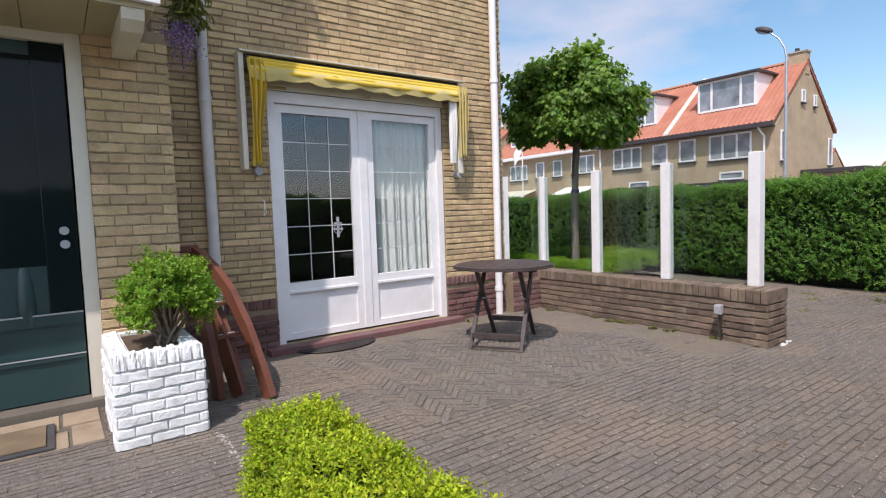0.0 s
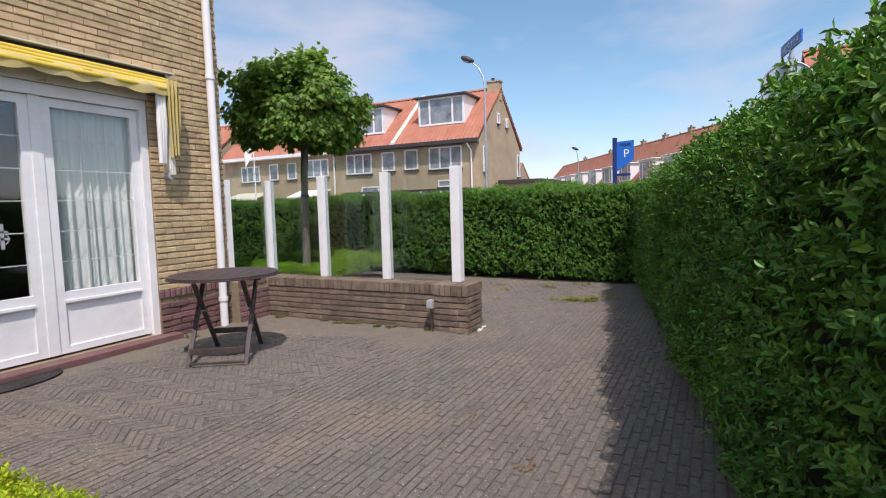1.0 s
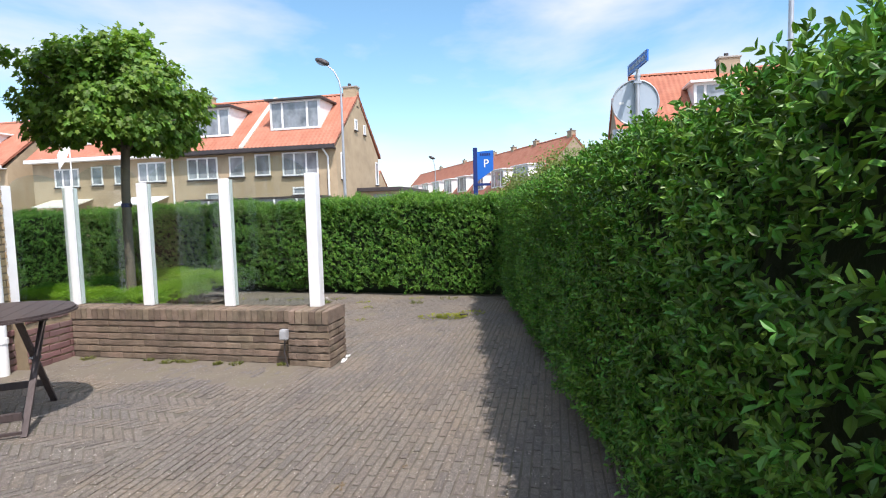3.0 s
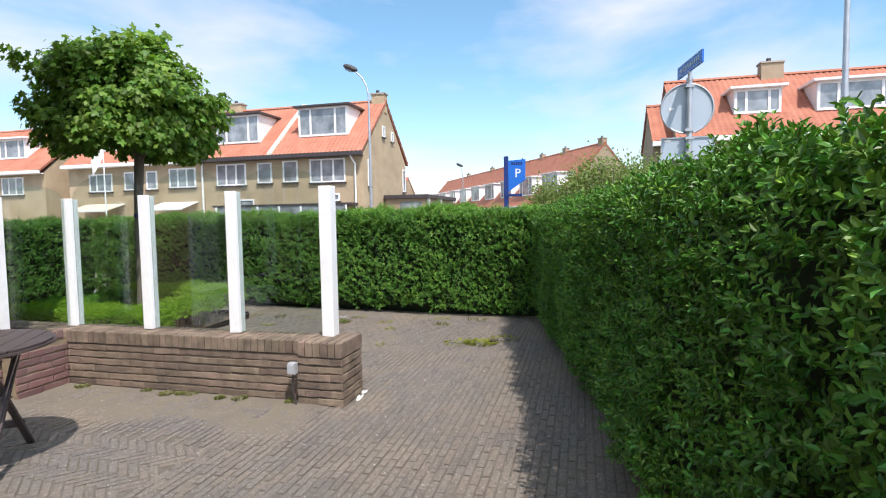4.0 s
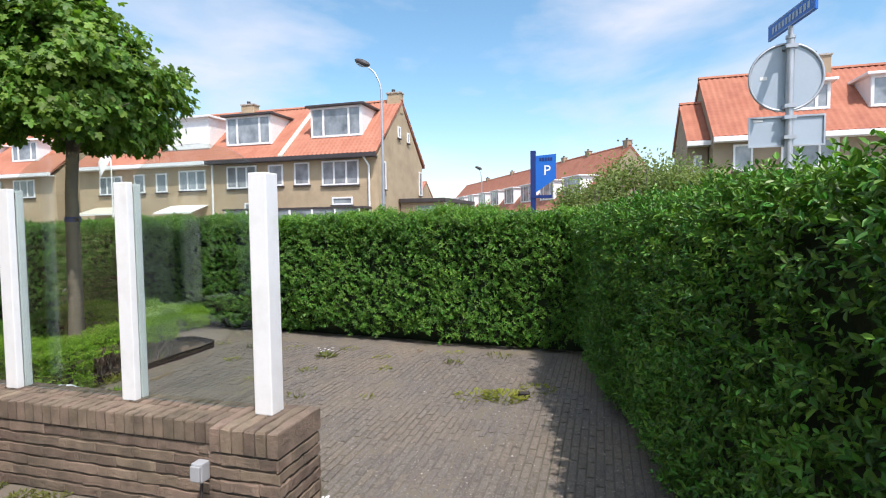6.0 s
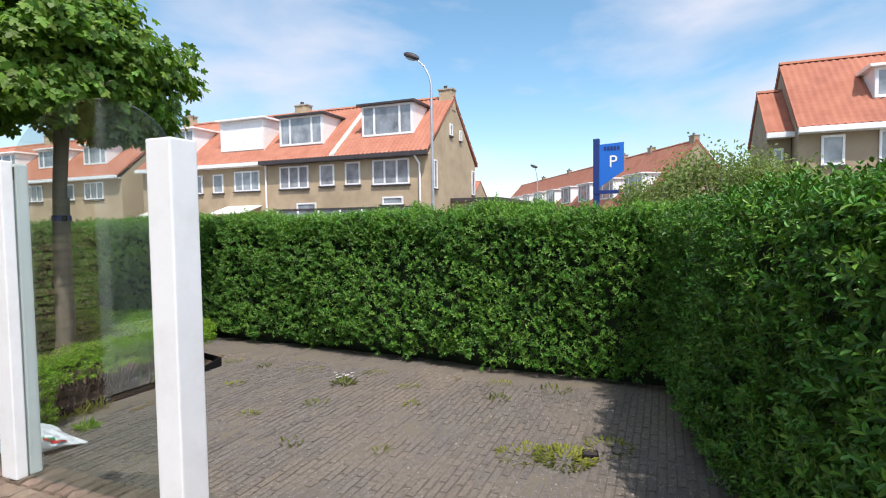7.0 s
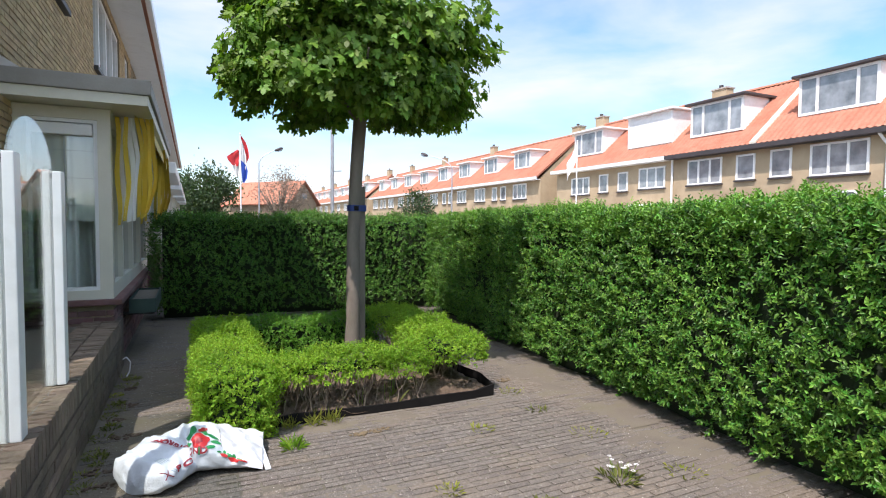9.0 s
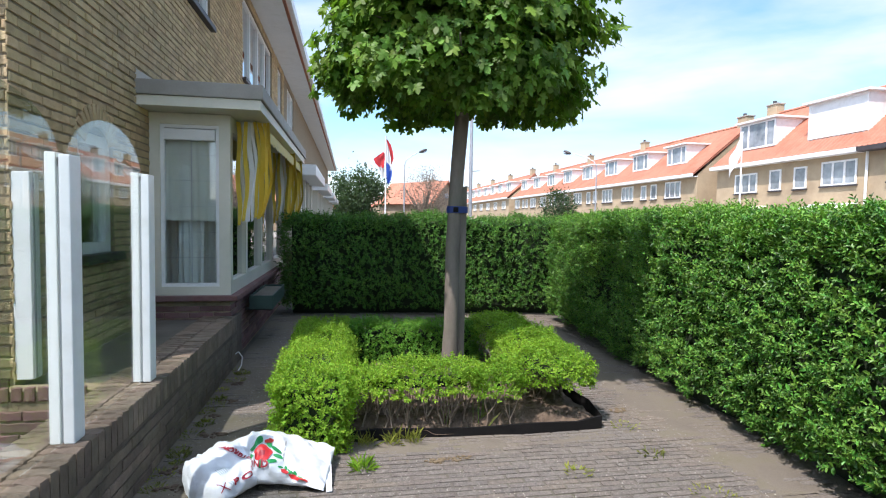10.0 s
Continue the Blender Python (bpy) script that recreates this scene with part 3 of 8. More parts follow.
def hedge(name, p0, p1, thick, h0, h1, leaf, density, label, material, shoot_material, shoots=0.06, full=False, rough=0.03, seed=1, category="hedge", bare=0.0, sides=("front", "back", "top", "ends"), back_share=0.35, per=8, group="", shoot=2.0, up=0.5, spread=0.6):
    """A clipped hedge from p0 to p1; its front lies on the line p0-p1 and it thickens to the left of that way."""
    rng = np.random.default_rng(seed)
    a, b = np.array((*p0, 0.0)), np.array((*p1, 0.0))
    length = np.linalg.norm(b - a)
    ux = (b - a) / length
    uy = np.array((-ux[1], ux[0], 0.0))
    root = thing(name, (*p0, 0), 0, label, category, group)
    high = lambda u: h0 + (h1 - h0) * u / length  # noqa: E731
    samples = []
    hm = max(h0, h1)
    for side, area in (("front", length * (hm - bare)), ("back", length * (hm - bare) * back_share), ("top", length * thick * 2.2), ("ends", 2 * thick * (hm - bare))):
        if side not in sides:
            continue
        n = int(area * density)
        u, w = rng.uniform(0, length, n), rng.uniform(0, 1, n)
        if side == "front":
            q, nr = (u, np.zeros(n), bare + w * (high(u) - bare)), np.array((0, -1, 0.0))
        elif side == "back":
            q, nr = (u, np.full(n, thick), bare + w * (high(u) - bare)), np.array((0, 1.0, 0))
        elif side == "top":
            q, nr = (u, w * thick, high(u)), np.array((0, 0, 1.0))
        else:
            e = rng.integers(0, 2, n)
            u = e * length
            q, nr = (u.astype(float), rng.uniform(0, thick, n), bare + w * (high(u) - bare)), None
        q = np.stack([q[0] * np.ones(n), q[1], q[2]], 1)
        nn = np.tile(nr, (n, 1)) if nr is not None else np.stack([np.where(e == 1, 1.0, -1.0), np.zeros(n), np.zeros(n)], 1)
        # rounded shoulders: pull points near the rim inwards
        edge = np.clip((q[:, 2] - (high(q[:, 0]) - 0.1)) / 0.1, 0, 1) ** 2 * 0.05
        if side == "front":
            q[:, 1] += edge
        elif side == "back":
            q[:, 1] -= edge
        foot = np.clip(1 - (q[:, 2] - bare) / 0.4, 0, 1) ** 2 * 0.13
        if side == "front":
            q[:, 1] += foot
        q += nn * (lump(q, rough, 2.2, seed)[:, None] + lump(q, rough * 0.7, 8.0, seed + 3)[:, None] + lump(q, rough * 0.45, 19.0, seed + 6)[:, None])
        q -= nn * (rng.uniform(0, 1, n) ** 2 * 0.14 - 0.02)[:, None]
        if side != "top":
            low = q[:, 2] > bare + 0.07 + lump(q * np.array((1, 1, 0)), 0.03, 3.5, seed + 5)
            hole = lump(q, 1.0, 1.9, seed + 9) + rng.normal(0, 0.5, n) > -2.6
            q, nn, n = q[low & hole], nn[low & hole], int((low & hole).sum())
        if side == "top":
            rim = np.minimum(q[:, 1], thick - q[:, 1])
            q[:, 2] += rng.uniform(-0.07, 0.0, n) - np.clip(0.12 - rim, 0, 1) ** 2 * 4.0
        samples.append((q, nn))
    q = np.concatenate([s[0] for s in samples])
    nn = np.concatenate([s[1] for s in samples])
    local = q[:, :1] * ux + q[:, 1:2] * uy + q[:, 2:] * np.array((0, 0, 1.0))
    nworld = nn[:, :1] * ux + nn[:, 1:2] * uy + nn[:, 2:] * np.array((0, 0, 1.0))
    top = nn[:, 2] > 0.5
    local[top, 2] -= 0.03
    young = rng.uniform(0, 1, len(q)) < shoots + 0.12 * (nn[:, 2] > 0.5) * shoots / 0.06
    v, f = sprigs(local[~young], nworld[~young], rng, per, leaf * shoot, leaf, up, spread, full=full, width=0.5)
    np_part("foliage", v, f, material, root, kind="stuff")
    v, f = sprigs(local[young], nworld[young], rng, per, leaf * shoot * 1.1, leaf * 0.95, up + 0.3, spread, full=full, width=0.46)
    np_part("shoot_growth", v, f, shoot_material, root, "pale young shoots and sun-pale leaves", kind="stuff")
    # inside: an uneven mass, near-black so that its colour holds the shade
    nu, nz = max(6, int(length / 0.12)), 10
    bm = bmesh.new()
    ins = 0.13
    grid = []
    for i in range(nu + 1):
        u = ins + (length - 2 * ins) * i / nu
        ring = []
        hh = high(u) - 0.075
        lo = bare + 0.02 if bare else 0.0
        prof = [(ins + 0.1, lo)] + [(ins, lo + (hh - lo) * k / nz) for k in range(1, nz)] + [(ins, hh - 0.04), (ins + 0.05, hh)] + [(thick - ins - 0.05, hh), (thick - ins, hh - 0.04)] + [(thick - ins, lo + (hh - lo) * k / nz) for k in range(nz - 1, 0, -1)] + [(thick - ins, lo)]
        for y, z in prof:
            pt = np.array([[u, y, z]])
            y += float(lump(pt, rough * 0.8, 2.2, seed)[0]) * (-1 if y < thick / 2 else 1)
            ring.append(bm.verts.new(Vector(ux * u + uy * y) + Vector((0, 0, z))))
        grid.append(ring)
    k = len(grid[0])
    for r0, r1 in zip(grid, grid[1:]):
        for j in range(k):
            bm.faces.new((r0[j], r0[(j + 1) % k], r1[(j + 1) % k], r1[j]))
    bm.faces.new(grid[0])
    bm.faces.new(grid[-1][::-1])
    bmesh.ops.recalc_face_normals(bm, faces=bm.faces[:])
    part("core", bm, M_HEDGESHADE, root)
    return root


# ---- ground ----
def plain(name, material, x0, x1, y0, y1, z0, z1, label, kind="structure", category="ground"):
    ob = part(name, boxed(x0, x1, y0, y1, z0, z1), material)
    return tagged(ob, label, category, "", kind)


plain("ground", M_GROUND, -600, 900, -600, 900, -0.5, -0.16, "flat pale ground reaching to the horizon")
plain("road", M_ASPHALT, 14.0, 24.5, -200, 300, -0.2, -0.12, "dark asphalt street between the two house rows", category="road")
plain("pavement", M_CONCRETE, 9.6, 13.8, -200, 300, -0.2, -0.05, "grey slab pavement along the street", category="pavement")
plain("pavement", M_CONCRETE, 24.7, 30.4, -200, 300, -0.2, -0.05, "grey slab pavement before the opposite houses", category="pavement")
yard_bed = plain("yard_bed", M_JOINT, -4.0, 9.6, -2.0, 12.0, -0.25, -0.0045, "dark jointing bed under the brick yard")

# ---- house: end wall, street wall, roof ----
HX, HY = 4.42, 4.87          # corner of the house
DOOR = (1.63, 3.55, 0.06, 2.37)
bm = bmesh.new()
wall_with_holes(bm, 0.72, HX, -0.2, 5.5, HY, HY + 0.3, [DOOR], "x")
wall_south = tagged(part("wall_south", bm, M_MORTAR), "yellow brick end wall with a purple brick plinth", "wall", "", "structure")
WIN_B = [(5.6, 6.16, 1.12, 1.98), (7.3, 9.1, 3.85, 5.15), (11.2, 14.6, 3.75, 5.15), (15.6, 16.4, 3.9, 5.15), (17.6, 19.4, 3.85, 5.15)]
bm = bmesh.new()
wall_with_holes(bm, HY + 0.3, 46.0, -0.2, 5.5, HX - 0.3, HX, WIN_B + [(7.2, 10.8, 0.7, 2.3)], "y")
wall_east = tagged(part("wall_east", bm, M_MORTAR), "long yellow brick street wall of the terrace", "wall", "", "structure")
bm = bmesh.new()
box(bm, -3.9, -3.6, HY, 46, -0.2, 5.5)
box(bm, -3.9, HX, 46, 46.3, -0.2, 5.5)
box(bm, -3.6, -1.3, HY, HY + 0.3, -0.2, 5.5)
box(bm, -1.3, 0.72, HY, HY + 0.3, -0.2, 5.5)
prism(bm, [(-3.9, 5.5), (HX, 5.5), (0.26, 9.0)], "y", HY, HY + 0.3)
tagged(part("wall_back", bm, M_FARBRICK), "plain tan brick back and gable walls", "wall", "", "structure")
bm = bmesh.new()
for sx, ex in ((0.26, 5.05), (0.26, -4.5)):
    saw = []
    for i in range(26):
        for t, lift in ((i / 26, 0.0), ((i + 1) / 26, 0.045)):
            saw.append((sx + (ex - sx) * t, 9.15 - 3.75 * t + lift))
    prism(bm, saw + [(ex, 5.25), (sx, 8.95)], "y", HY - 0.1, 46.4)
tagged(part("roof", bm, M_ROOF_DARK), "red tiled pitched roof over the terrace", "roof", "", "structure")
bm = bmesh.new()
box(bm, HX, 5.02, HY - 0.1, 46.4, 5.3, 5.36)
box(bm, 5.02, 5.14, HY - 0.1, 46.4, 5.3, 5.48)
tagged(part("eaves", bm, M_WHITE), "white painted eaves board and gutter", "eaves", "", "structure")

# brick faces
near_all = lambda p: True  # noqa: E731
FULL_YELLOW = piece_mesh("brick", M_YELLOW)
bw = courses(HX - 0.75, 0.5, 5.4, [(DOOR[0] - 0.75, DOOR[1] - 0.75, 0, DOOR[3])], seed=3)
pieces("brick", brick_places(bw, (0.75, HY, 0), (1, 0, 0), (0, -1, 0)), wall_south, FULL_YELLOW, M_YELLOW_I, lambda p: p.x > 3.5 and p.z < 3.6)
pm = piece_mesh("purple_brick", M_PURPLE)
bw = courses(HX - 0.75, 0.0, 0.41, [(DOOR[0] - 0.75, DOOR[1] - 0.75, 0, 2)], high=0.05, seed=4)
pieces("plinth_brick", brick_places(bw, (0.75, HY, 0), (1, 0, 0), (0, -1, 0), 0.022), wall_south, pm, M_PURPLE, near_all)
bw = [(u * 0.062, u * 0.062 + 0.05, 0.415, 0.5) for u in range(int((HX - 0.75) / 0.062)) if not DOOR[0] - 0.76 < u * 0.062 + 0.03 < DOOR[1] - 0.74]
pieces("plinth_brick", brick_places(bw, (0.75, HY, 0), (1, 0, 0), (0, -1, 0), 0.024), wall_south, pm, M_PURPLE, near_all)
bw = courses(12.01, 0.48, 5.35, [(a - HY, b - HY, c, d + (0.14 if i == 0 else 0.0)) for i, (a, b, c, d) in enumerate(WIN_B)] + [(6.9 - HY, 11.2 - HY, 0, 2.5)], seed=5)
pieces("brick", brick_places(bw, (HX, HY - 0.009, 0), (0, 1, 0), (1, 0, 0)), wall_east, FULL_YELLOW, M_YELLOW_I, lambda p: p.y < 6.9 and p.z < 2.4)

# ---- low garden wall with pier ----
WX0, WX1, WTOP = 4.88, 5.17, 0.475
low_wall = thing("garden_wall", (5.0, 3.4, 0), 0, "low weathered brown brick garden wall with brick-on-edge coping", "garden wall")
part("wall_core", boxed(WX0 + 0.012 - 5, WX1 - 0.012 - 5, 2.3 - 3.4, 7.2 - 3.4, -0.1, WTOP - 0.022), M_DIRTYMORTAR, low_wall)
dm = piece_mesh("weathered_brick", M_DIRTY, 0.05, 0.3, 1.7)
cm = piece_mesh("coping_brick", M_DIRTY, 0.05, 0.06, 0.5)
places = []
bw = courses(4.8 - 2.44, 0.0, 0.365, high=0.051, joint=0.0105, seed=6, brick=0.25, head=0.001)
places += brick_places(bw, (WX0 + 0.012, 2.44, 0), (0, 1, 0), (-1, 0, 0), 0.009)
bw = courses(6.95 - 2.44, 0.0, 0.33, high=0.051, joint=0.0105, seed=7, brick=0.25, head=0.001)
places += brick_places(bw, (WX1 - 0.012, 2.44, 0), (0, 1, 0), (1, 0, 0), 0.009)


def coping(y0, y1, x0, x1, z0, z1, seed):
    rng = random.Random(seed)
    out, y = [], y0
    while y < y1 - 0.03:
        w = rng.uniform(0.052, 0.057)
        h = (z1 - z0) * rng.uniform(0.985, 1.012)
        out.append(Matrix(((x1 - x0, 0, 0, (x0 + x1) / 2), (0, w, 0, y + w / 2), (0, 0, h, z0), (0, 0, 0, 1))))
        y += w + 0.008
    return out


WMID = 5.03
pieces("brick", places, low_wall, dm, M_DIRTY, lambda p: p.y < 5.2)
places = coping(2.45, 6.9, WX0 - 0.004, WMID - 0.004, 0.372, WTOP, 8)
places += coping(2.45, 6.9, WMID + 0.003, WX1 + 0.006, 0.34, WTOP, 18)
pieces("coping_brick", places, low_wall, cm, M_DIRTY, lambda p: p.y < 5.6, 0.25)
PX0, PX1, PY0, PY1 = 4.81, 5.18, 2.06, 2.44
pier = thing("brick_pier", (5.0, 2.23, 0), 0, "square weathered brown brick pier at the end of the garden wall", "pier")
part("pier_core", boxed(PX0 + 0.012 - 5, PX1 - 0.012 - 5, PY0 + 0.012 - 2.23, PY1 - 0.012 - 2.23, -0.1, WTOP - 0.01), M_DIRTYMORTAR, pier)
places = []
for o, al, no, ln, sd in (((PX0 + 0.012, PY0, 0), (0, 1, 0), (-1, 0, 0), PY1 - PY0, 1), ((PX1 - 0.012, PY0, 0), (0, 1, 0), (1, 0, 0), PY1 - PY0, 2), ((PX0, PY0 + 0.012, 0), (1, 0, 0), (0, -1, 0), PX1 - PX0, 3)):
    places += brick_places(courses(ln, 0.0, 0.365, high=0.051, joint=0.0105, seed=10 + sd, head=0.001), o, al, no, 0.012)
pieces("brick", places, pier, dm, M_DIRTY, near_all)
pieces("coping_brick", coping(PY0, PY1, PX0 - 0.004, PX1 + 0.004, 0.372, WTOP + 0.012, 9), pier, cm, M_DIRTY, near_all)
# short purple wall between the house corner and the garden wall
short_wall = thing("screen_wall", (4.65, 4.8, 0), 0, "short purple brick wall under a glass screen", "garden wall")
part("wall_core", boxed(HX - 4.65, WX0 - 4.65, 4.73 - 4.8, 4.86 - 4.8, -0.1, 0.465), M_MORTAR, short_wall)
bw = courses(WX0 - HX, 0.0, 0.41, high=0.05, seed=14) + [(u * 0.062, u * 0.062 + 0.05, 0.415, 0.49) for u in range(7)]
pieces("brick", brick_places(bw, (HX, 4.73, 0), (1, 0, 0), (0, -1, 0), 0.012), short_wall, pm, M_PURPLE, near_all)
tagged(part("terrace", boxed(HX, WX0, 4.86, 7.2, -0.1, 0.44), M_DIRTSLAB), "dirty raised slab between garden wall and house", "terrace", "", "structure")

# ---- glass screens ----
def screen_post(loc, top, rz=0.0, solid=False, label="white painted wooden post with a glass groove"):
    p = thing("screen_post", loc, rz, label, "post", "posts of the glass screen")
    h = top - loc[2]
    if solid:
        part("shaft", boxed(-0.05, 0.05, -0.05, 0.05, 0, h, bevel=0.006), M_WHITE, p)
    else:
        part("front_half", boxed(-0.046, -0.005, -0.045, 0.045, 0, h, bevel=0.005), M_WHITE, p)
        part("back_half", boxed(0.005, 0.046, -0.045, 0.045, 0, h - 0.008, bevel=0.005), M_WHITE, p)
        part("core", boxed(-0.007, 0.007, -0.035, 0.035, 0, h - 0.02), M_DARKTRIM, p)
    return p


POST_X = 5.085
post_y = [2.265, 3.14, 4.01, 4.85]
for k, y in enumerate(post_y):
    screen_post((POST_X - (0.035 if k == 0 else 0), y, WTOP + (0.01 if k == 0 else 0)), (1.67, 1.655, 1.645, 1.635)[k], solid=k == 0)
screen_post((4.467, 4.915, 0.49), 1.63, 90)


def arched_pane(p0, p1, z0, z1, rise):
    """A pane from p0 to p1 (x, y) with a segment arch on top."""
    g = thing("glass_screen", (*p0, z0), 0, "clear arched glass pane between white posts", "glass screen", "arched glass panes")
    d = Vector((p1[0] - p0[0], p1[1] - p0[1], 0))
    w = d.length
    d.normalize()
    nrm = Vector((-d.y, d.x, 0))
    pts = [(0, 0), (w, 0), (w, z1 - z0)]
    pts += [(w / 2 + w / 2 * math.cos(a), z1 - z0 + rise * math.sin(a)) for a in (math.pi * k / 24 for k in range(1, 24))] + [(0, z1 - z0)]
    bm = bmesh.new()
    lo = [bm.verts.new(d * u + Vector((0, 0, v)) - nrm * 0.004) for u, v in pts]
    hi = [bm.verts.new(d * u + Vector((0, 0, v)) + nrm * 0.004) for u, v in pts]
    bm.faces.new(lo)
    bm.faces.new(hi[::-1])
    for i in range(len(pts)):
        bm.faces.new((lo[i], lo[(i + 1) % len(pts)], hi[(i + 1) % len(pts)], hi[i]))
    bmesh.ops.recalc_face_normals(bm, faces=bm.faces[:])
    part("pane", bm, M_GLASS, g)
    for u in (0.0, w):
        part("edge_seal", bar(bmesh.new(), d * u, d * u + Vector((0, 0, z1 - z0 - 0.01)), 0.014, 0.012, tuple(d)), M_GREYPLASTIC, g, "grey rubber edge seal")
    return g


for a, b in zip(post_y, post_y[1:]):
    arched_pane((POST_X, a + 0.03), (POST_X, b - 0.03), WTOP + 0.005, 1.6, 0.24)
arched_pane((4.51, 4.9), (POST_X - 0.03, 4.86), 0.495, 1.58, 0.16)

# ---- hedges ----
def south_line(x):
    return -0.235 + 0.182 * (x - 2.5)


hedge("hedge", (9.3, south_line(9.3)), (-0.6, south_line(-0.6)), 0.75, 1.41, 1.66, 0.043, 600, "tall clipped green privet hedge with loose shoots", M_LEAF_HEDGE, M_LEAF_SHOOT_SUN, 0.05, True, 0.026, 3, group="yard hedges", back_share=0.2, per=10, shoot=2.0, up=0.5, spread=0.6)
# sunlight painted in: a 0.4 share of pale leaves brightens this hedge
hedge("hedge", (9.05, 8.9), (8.45, 0.75), 0.7, 1.46, 1.5, 0.04, 820, "clipped green privet hedge along the street, its sunlight put into pale leaves", M_LEAF_HEDGE, M_LEAF_SHOOT_SUN, 0.4, True, 0.025, 5, group="yard hedges", per=10, shoot=1.9, up=0.45, spread=0.75, back_share=0.2)
hedge("hedge", (5.25, 9.55), (9.6, 9.3), 0.7, 1.46, 1.46, 0.04, 640, "dark shaded privet hedge across the yard", M_LEAF_HEDGE, M_LEAF_SHOOT_SUN, 0.04, False, 0.025, 7, group="yard hedges")

# ---- rooms behind the windows ----
bm = bmesh.new()
box(bm, -3.6, HX - 0.3, HY + 0.3, 46, 2.6, 2.75)
tagged(part("ceiling", bm, M_WHITE), "plain white ceiling over the ground floor", "ceiling", "", "structure")
bm = bmesh.new()
box(bm, -3.6, HX - 0.3, 6.6, 6.7, 0.0, 2.6)
box(bm, -3.6, HX - 0.3, 11.6, 11.75, 0.0, 2.6)
box(bm, 1.6, 1.75, 6.7, 11.6, 0.0, 2.6)
box(bm, 2.2, 2.3, HY + 0.3, 46, 2.75, 5.5)
bm2 = bmesh.new()
box(bm2, -3.6, HX - 0.3, 6.5, 6.595, 0.0, 2.6)
box(bm2, 0.5, 0.65, HY + 0.3, 6.5, 0.0, 2.6)
box(bm2, 4.0, 4.115, HY + 0.3, 6.5, 0.0, 2.6)
# dark sheet added below the white ceiling; walls and sheet paint the dimness
tagged(part("ceiling_dim_room", boxed(0.65, 4.0, HY + 0.3, 6.5, 2.54, 2.595), M_UNLITROOM), "added dark-toned ceiling that keeps the room behind the garden doors dim", "ceiling", "", "structure")
tagged(part("wall_dim_room", bm2, M_UNLITROOM), "walls of the room behind the garden doors, dimness put into their colour", "wall", "", "structure")
tagged(part("wall_inner", bm, M_ROOM), "dim inner room walls", "wall", "", "structure")
tagged(part("floor", boxed(-3.6, HX - 0.3, HY + 0.3, 46, -0.1, 0.04), M_FLOORWOOD), "dark wooden room floor", "floor", "", "structure")

# ---- entry: brick pier, door, porch ----
entry_wall = tagged(part("wall_entry", boxed(0.25, 0.745, 4.31, 4.87, -0.2, 2.55), M_MORTAR), "yellow brick wall beside the front door", "wall", "", "structure")
bw = courses(0.51, 0.03, 2.47, high=0.06, joint=0.01, seed=21, head=0.006)
pieces("brick", brick_places(bw, (0.245, 4.31, 0), (1, 0, 0), (0, -1, 0), 0.008) + brick_places(courses(0.55, 0.03, 2.47, high=0.06, joint=0.01, seed=22), (0.745, 4.31, 0), (0, 1, 0), (1, 0, 0), 0.008), entry_wall, FULL_YELLOW, M_YELLOW_I, near_all)
tagged(part("wall_porch", boxed(-2.4, -0.86, 4.31, 4.87, -0.2, 2.55), M_FARBRICK), "yellow brick wall on the far side of the door", "wall", "", "structure")

door = thing("door_1", (-0.35, 4.42, 0.07), 0, "dark green panelled front door with dark glass", "door", "", "structure")
part("panel", boxed(-0.45, 0.5, 0.0, 0.05, 0.0, 2.34, bevel=0.004), M_GREEN_DOOR, door)
part("rail", boxed(-0.45, 0.5, -0.016, 0.0, 0.26, 0.3, bevel=0.006), M_GREEN_DOOR, door)
part("rail", boxed(-0.45, 0.5, -0.02, 0.0, 0.5, 0.58, bevel=0.006), M_GREEN_DOOR, door)
part("stile", boxed(0.32, 0.5, -0.02, 0.0, 0.585, 2.34, bevel=0.006), M_DARKPANE, door)
part("pane", boxed(-0.4, 0.32, -0.008, -0.002, 0.9, 2.25), M_DARKPANE, door)
bm = bmesh.new()
tube(bm, [(0.2, 0.03, 0.5), (0.2, 0.03, 0.54), (0.2, 0.03, 0.66), (0.2, 0.03, 0.8), (0.2, 0.035, 0.9)], [0.045, 0.06, 0.06, 0.052, 0.04], 20)
part("knocker_shell", bm, M_GREEN_DOOR, door, "rounded dark green cover")
part("rail_bead", boxed(-0.45, 0.5, -0.024, -0.02, 0.574, 0.584), M_GREYPLASTIC, door)
part("rail_bead", boxed(-0.45, 0.5, -0.02, -0.0165, 0.292, 0.3), M_GREYPLASTIC, door)
part("letter_slot", boxed(-0.1, 0.05, -0.03, -0.018, 0.42, 0.46, bevel=0.004), M_STEEL, door)
for z in (1.035, 1.125):
    lock = part("lock_plate", tube(bmesh.new(), [(0.43, -0.02, z), (0.43, -0.034, z)], 0.028, 16), M_GREYPLASTIC, door)
bm = bmesh.new()
box(bm, 0.16, 0.245, 4.34, 4.5, 0.06, 2.47)
box(bm, -0.86, -0.8, 4.34, 4.5, 0.06, 2.47)
box(bm, -0.8, 0.16, 4.36, 4.5, 2.41, 2.47)
tagged(part("door_frame", bm, M_CREAM), "cream painted door frame", "door frame", "", "structure")
tagged(part("threshold", boxed(-0.9, 0.25, 4.27, 4.5, -0.05, 0.062, bevel=0.006), M_DIRTSLAB), "grey stone threshold", "threshold", "", "structure")
step = tagged(part("door_step", boxed(-0.9, 0.2, 3.6, 4.27, -0.08, 0.004), M_JOINT), "worn tan flagstones before the front door", "step", "", "structure")
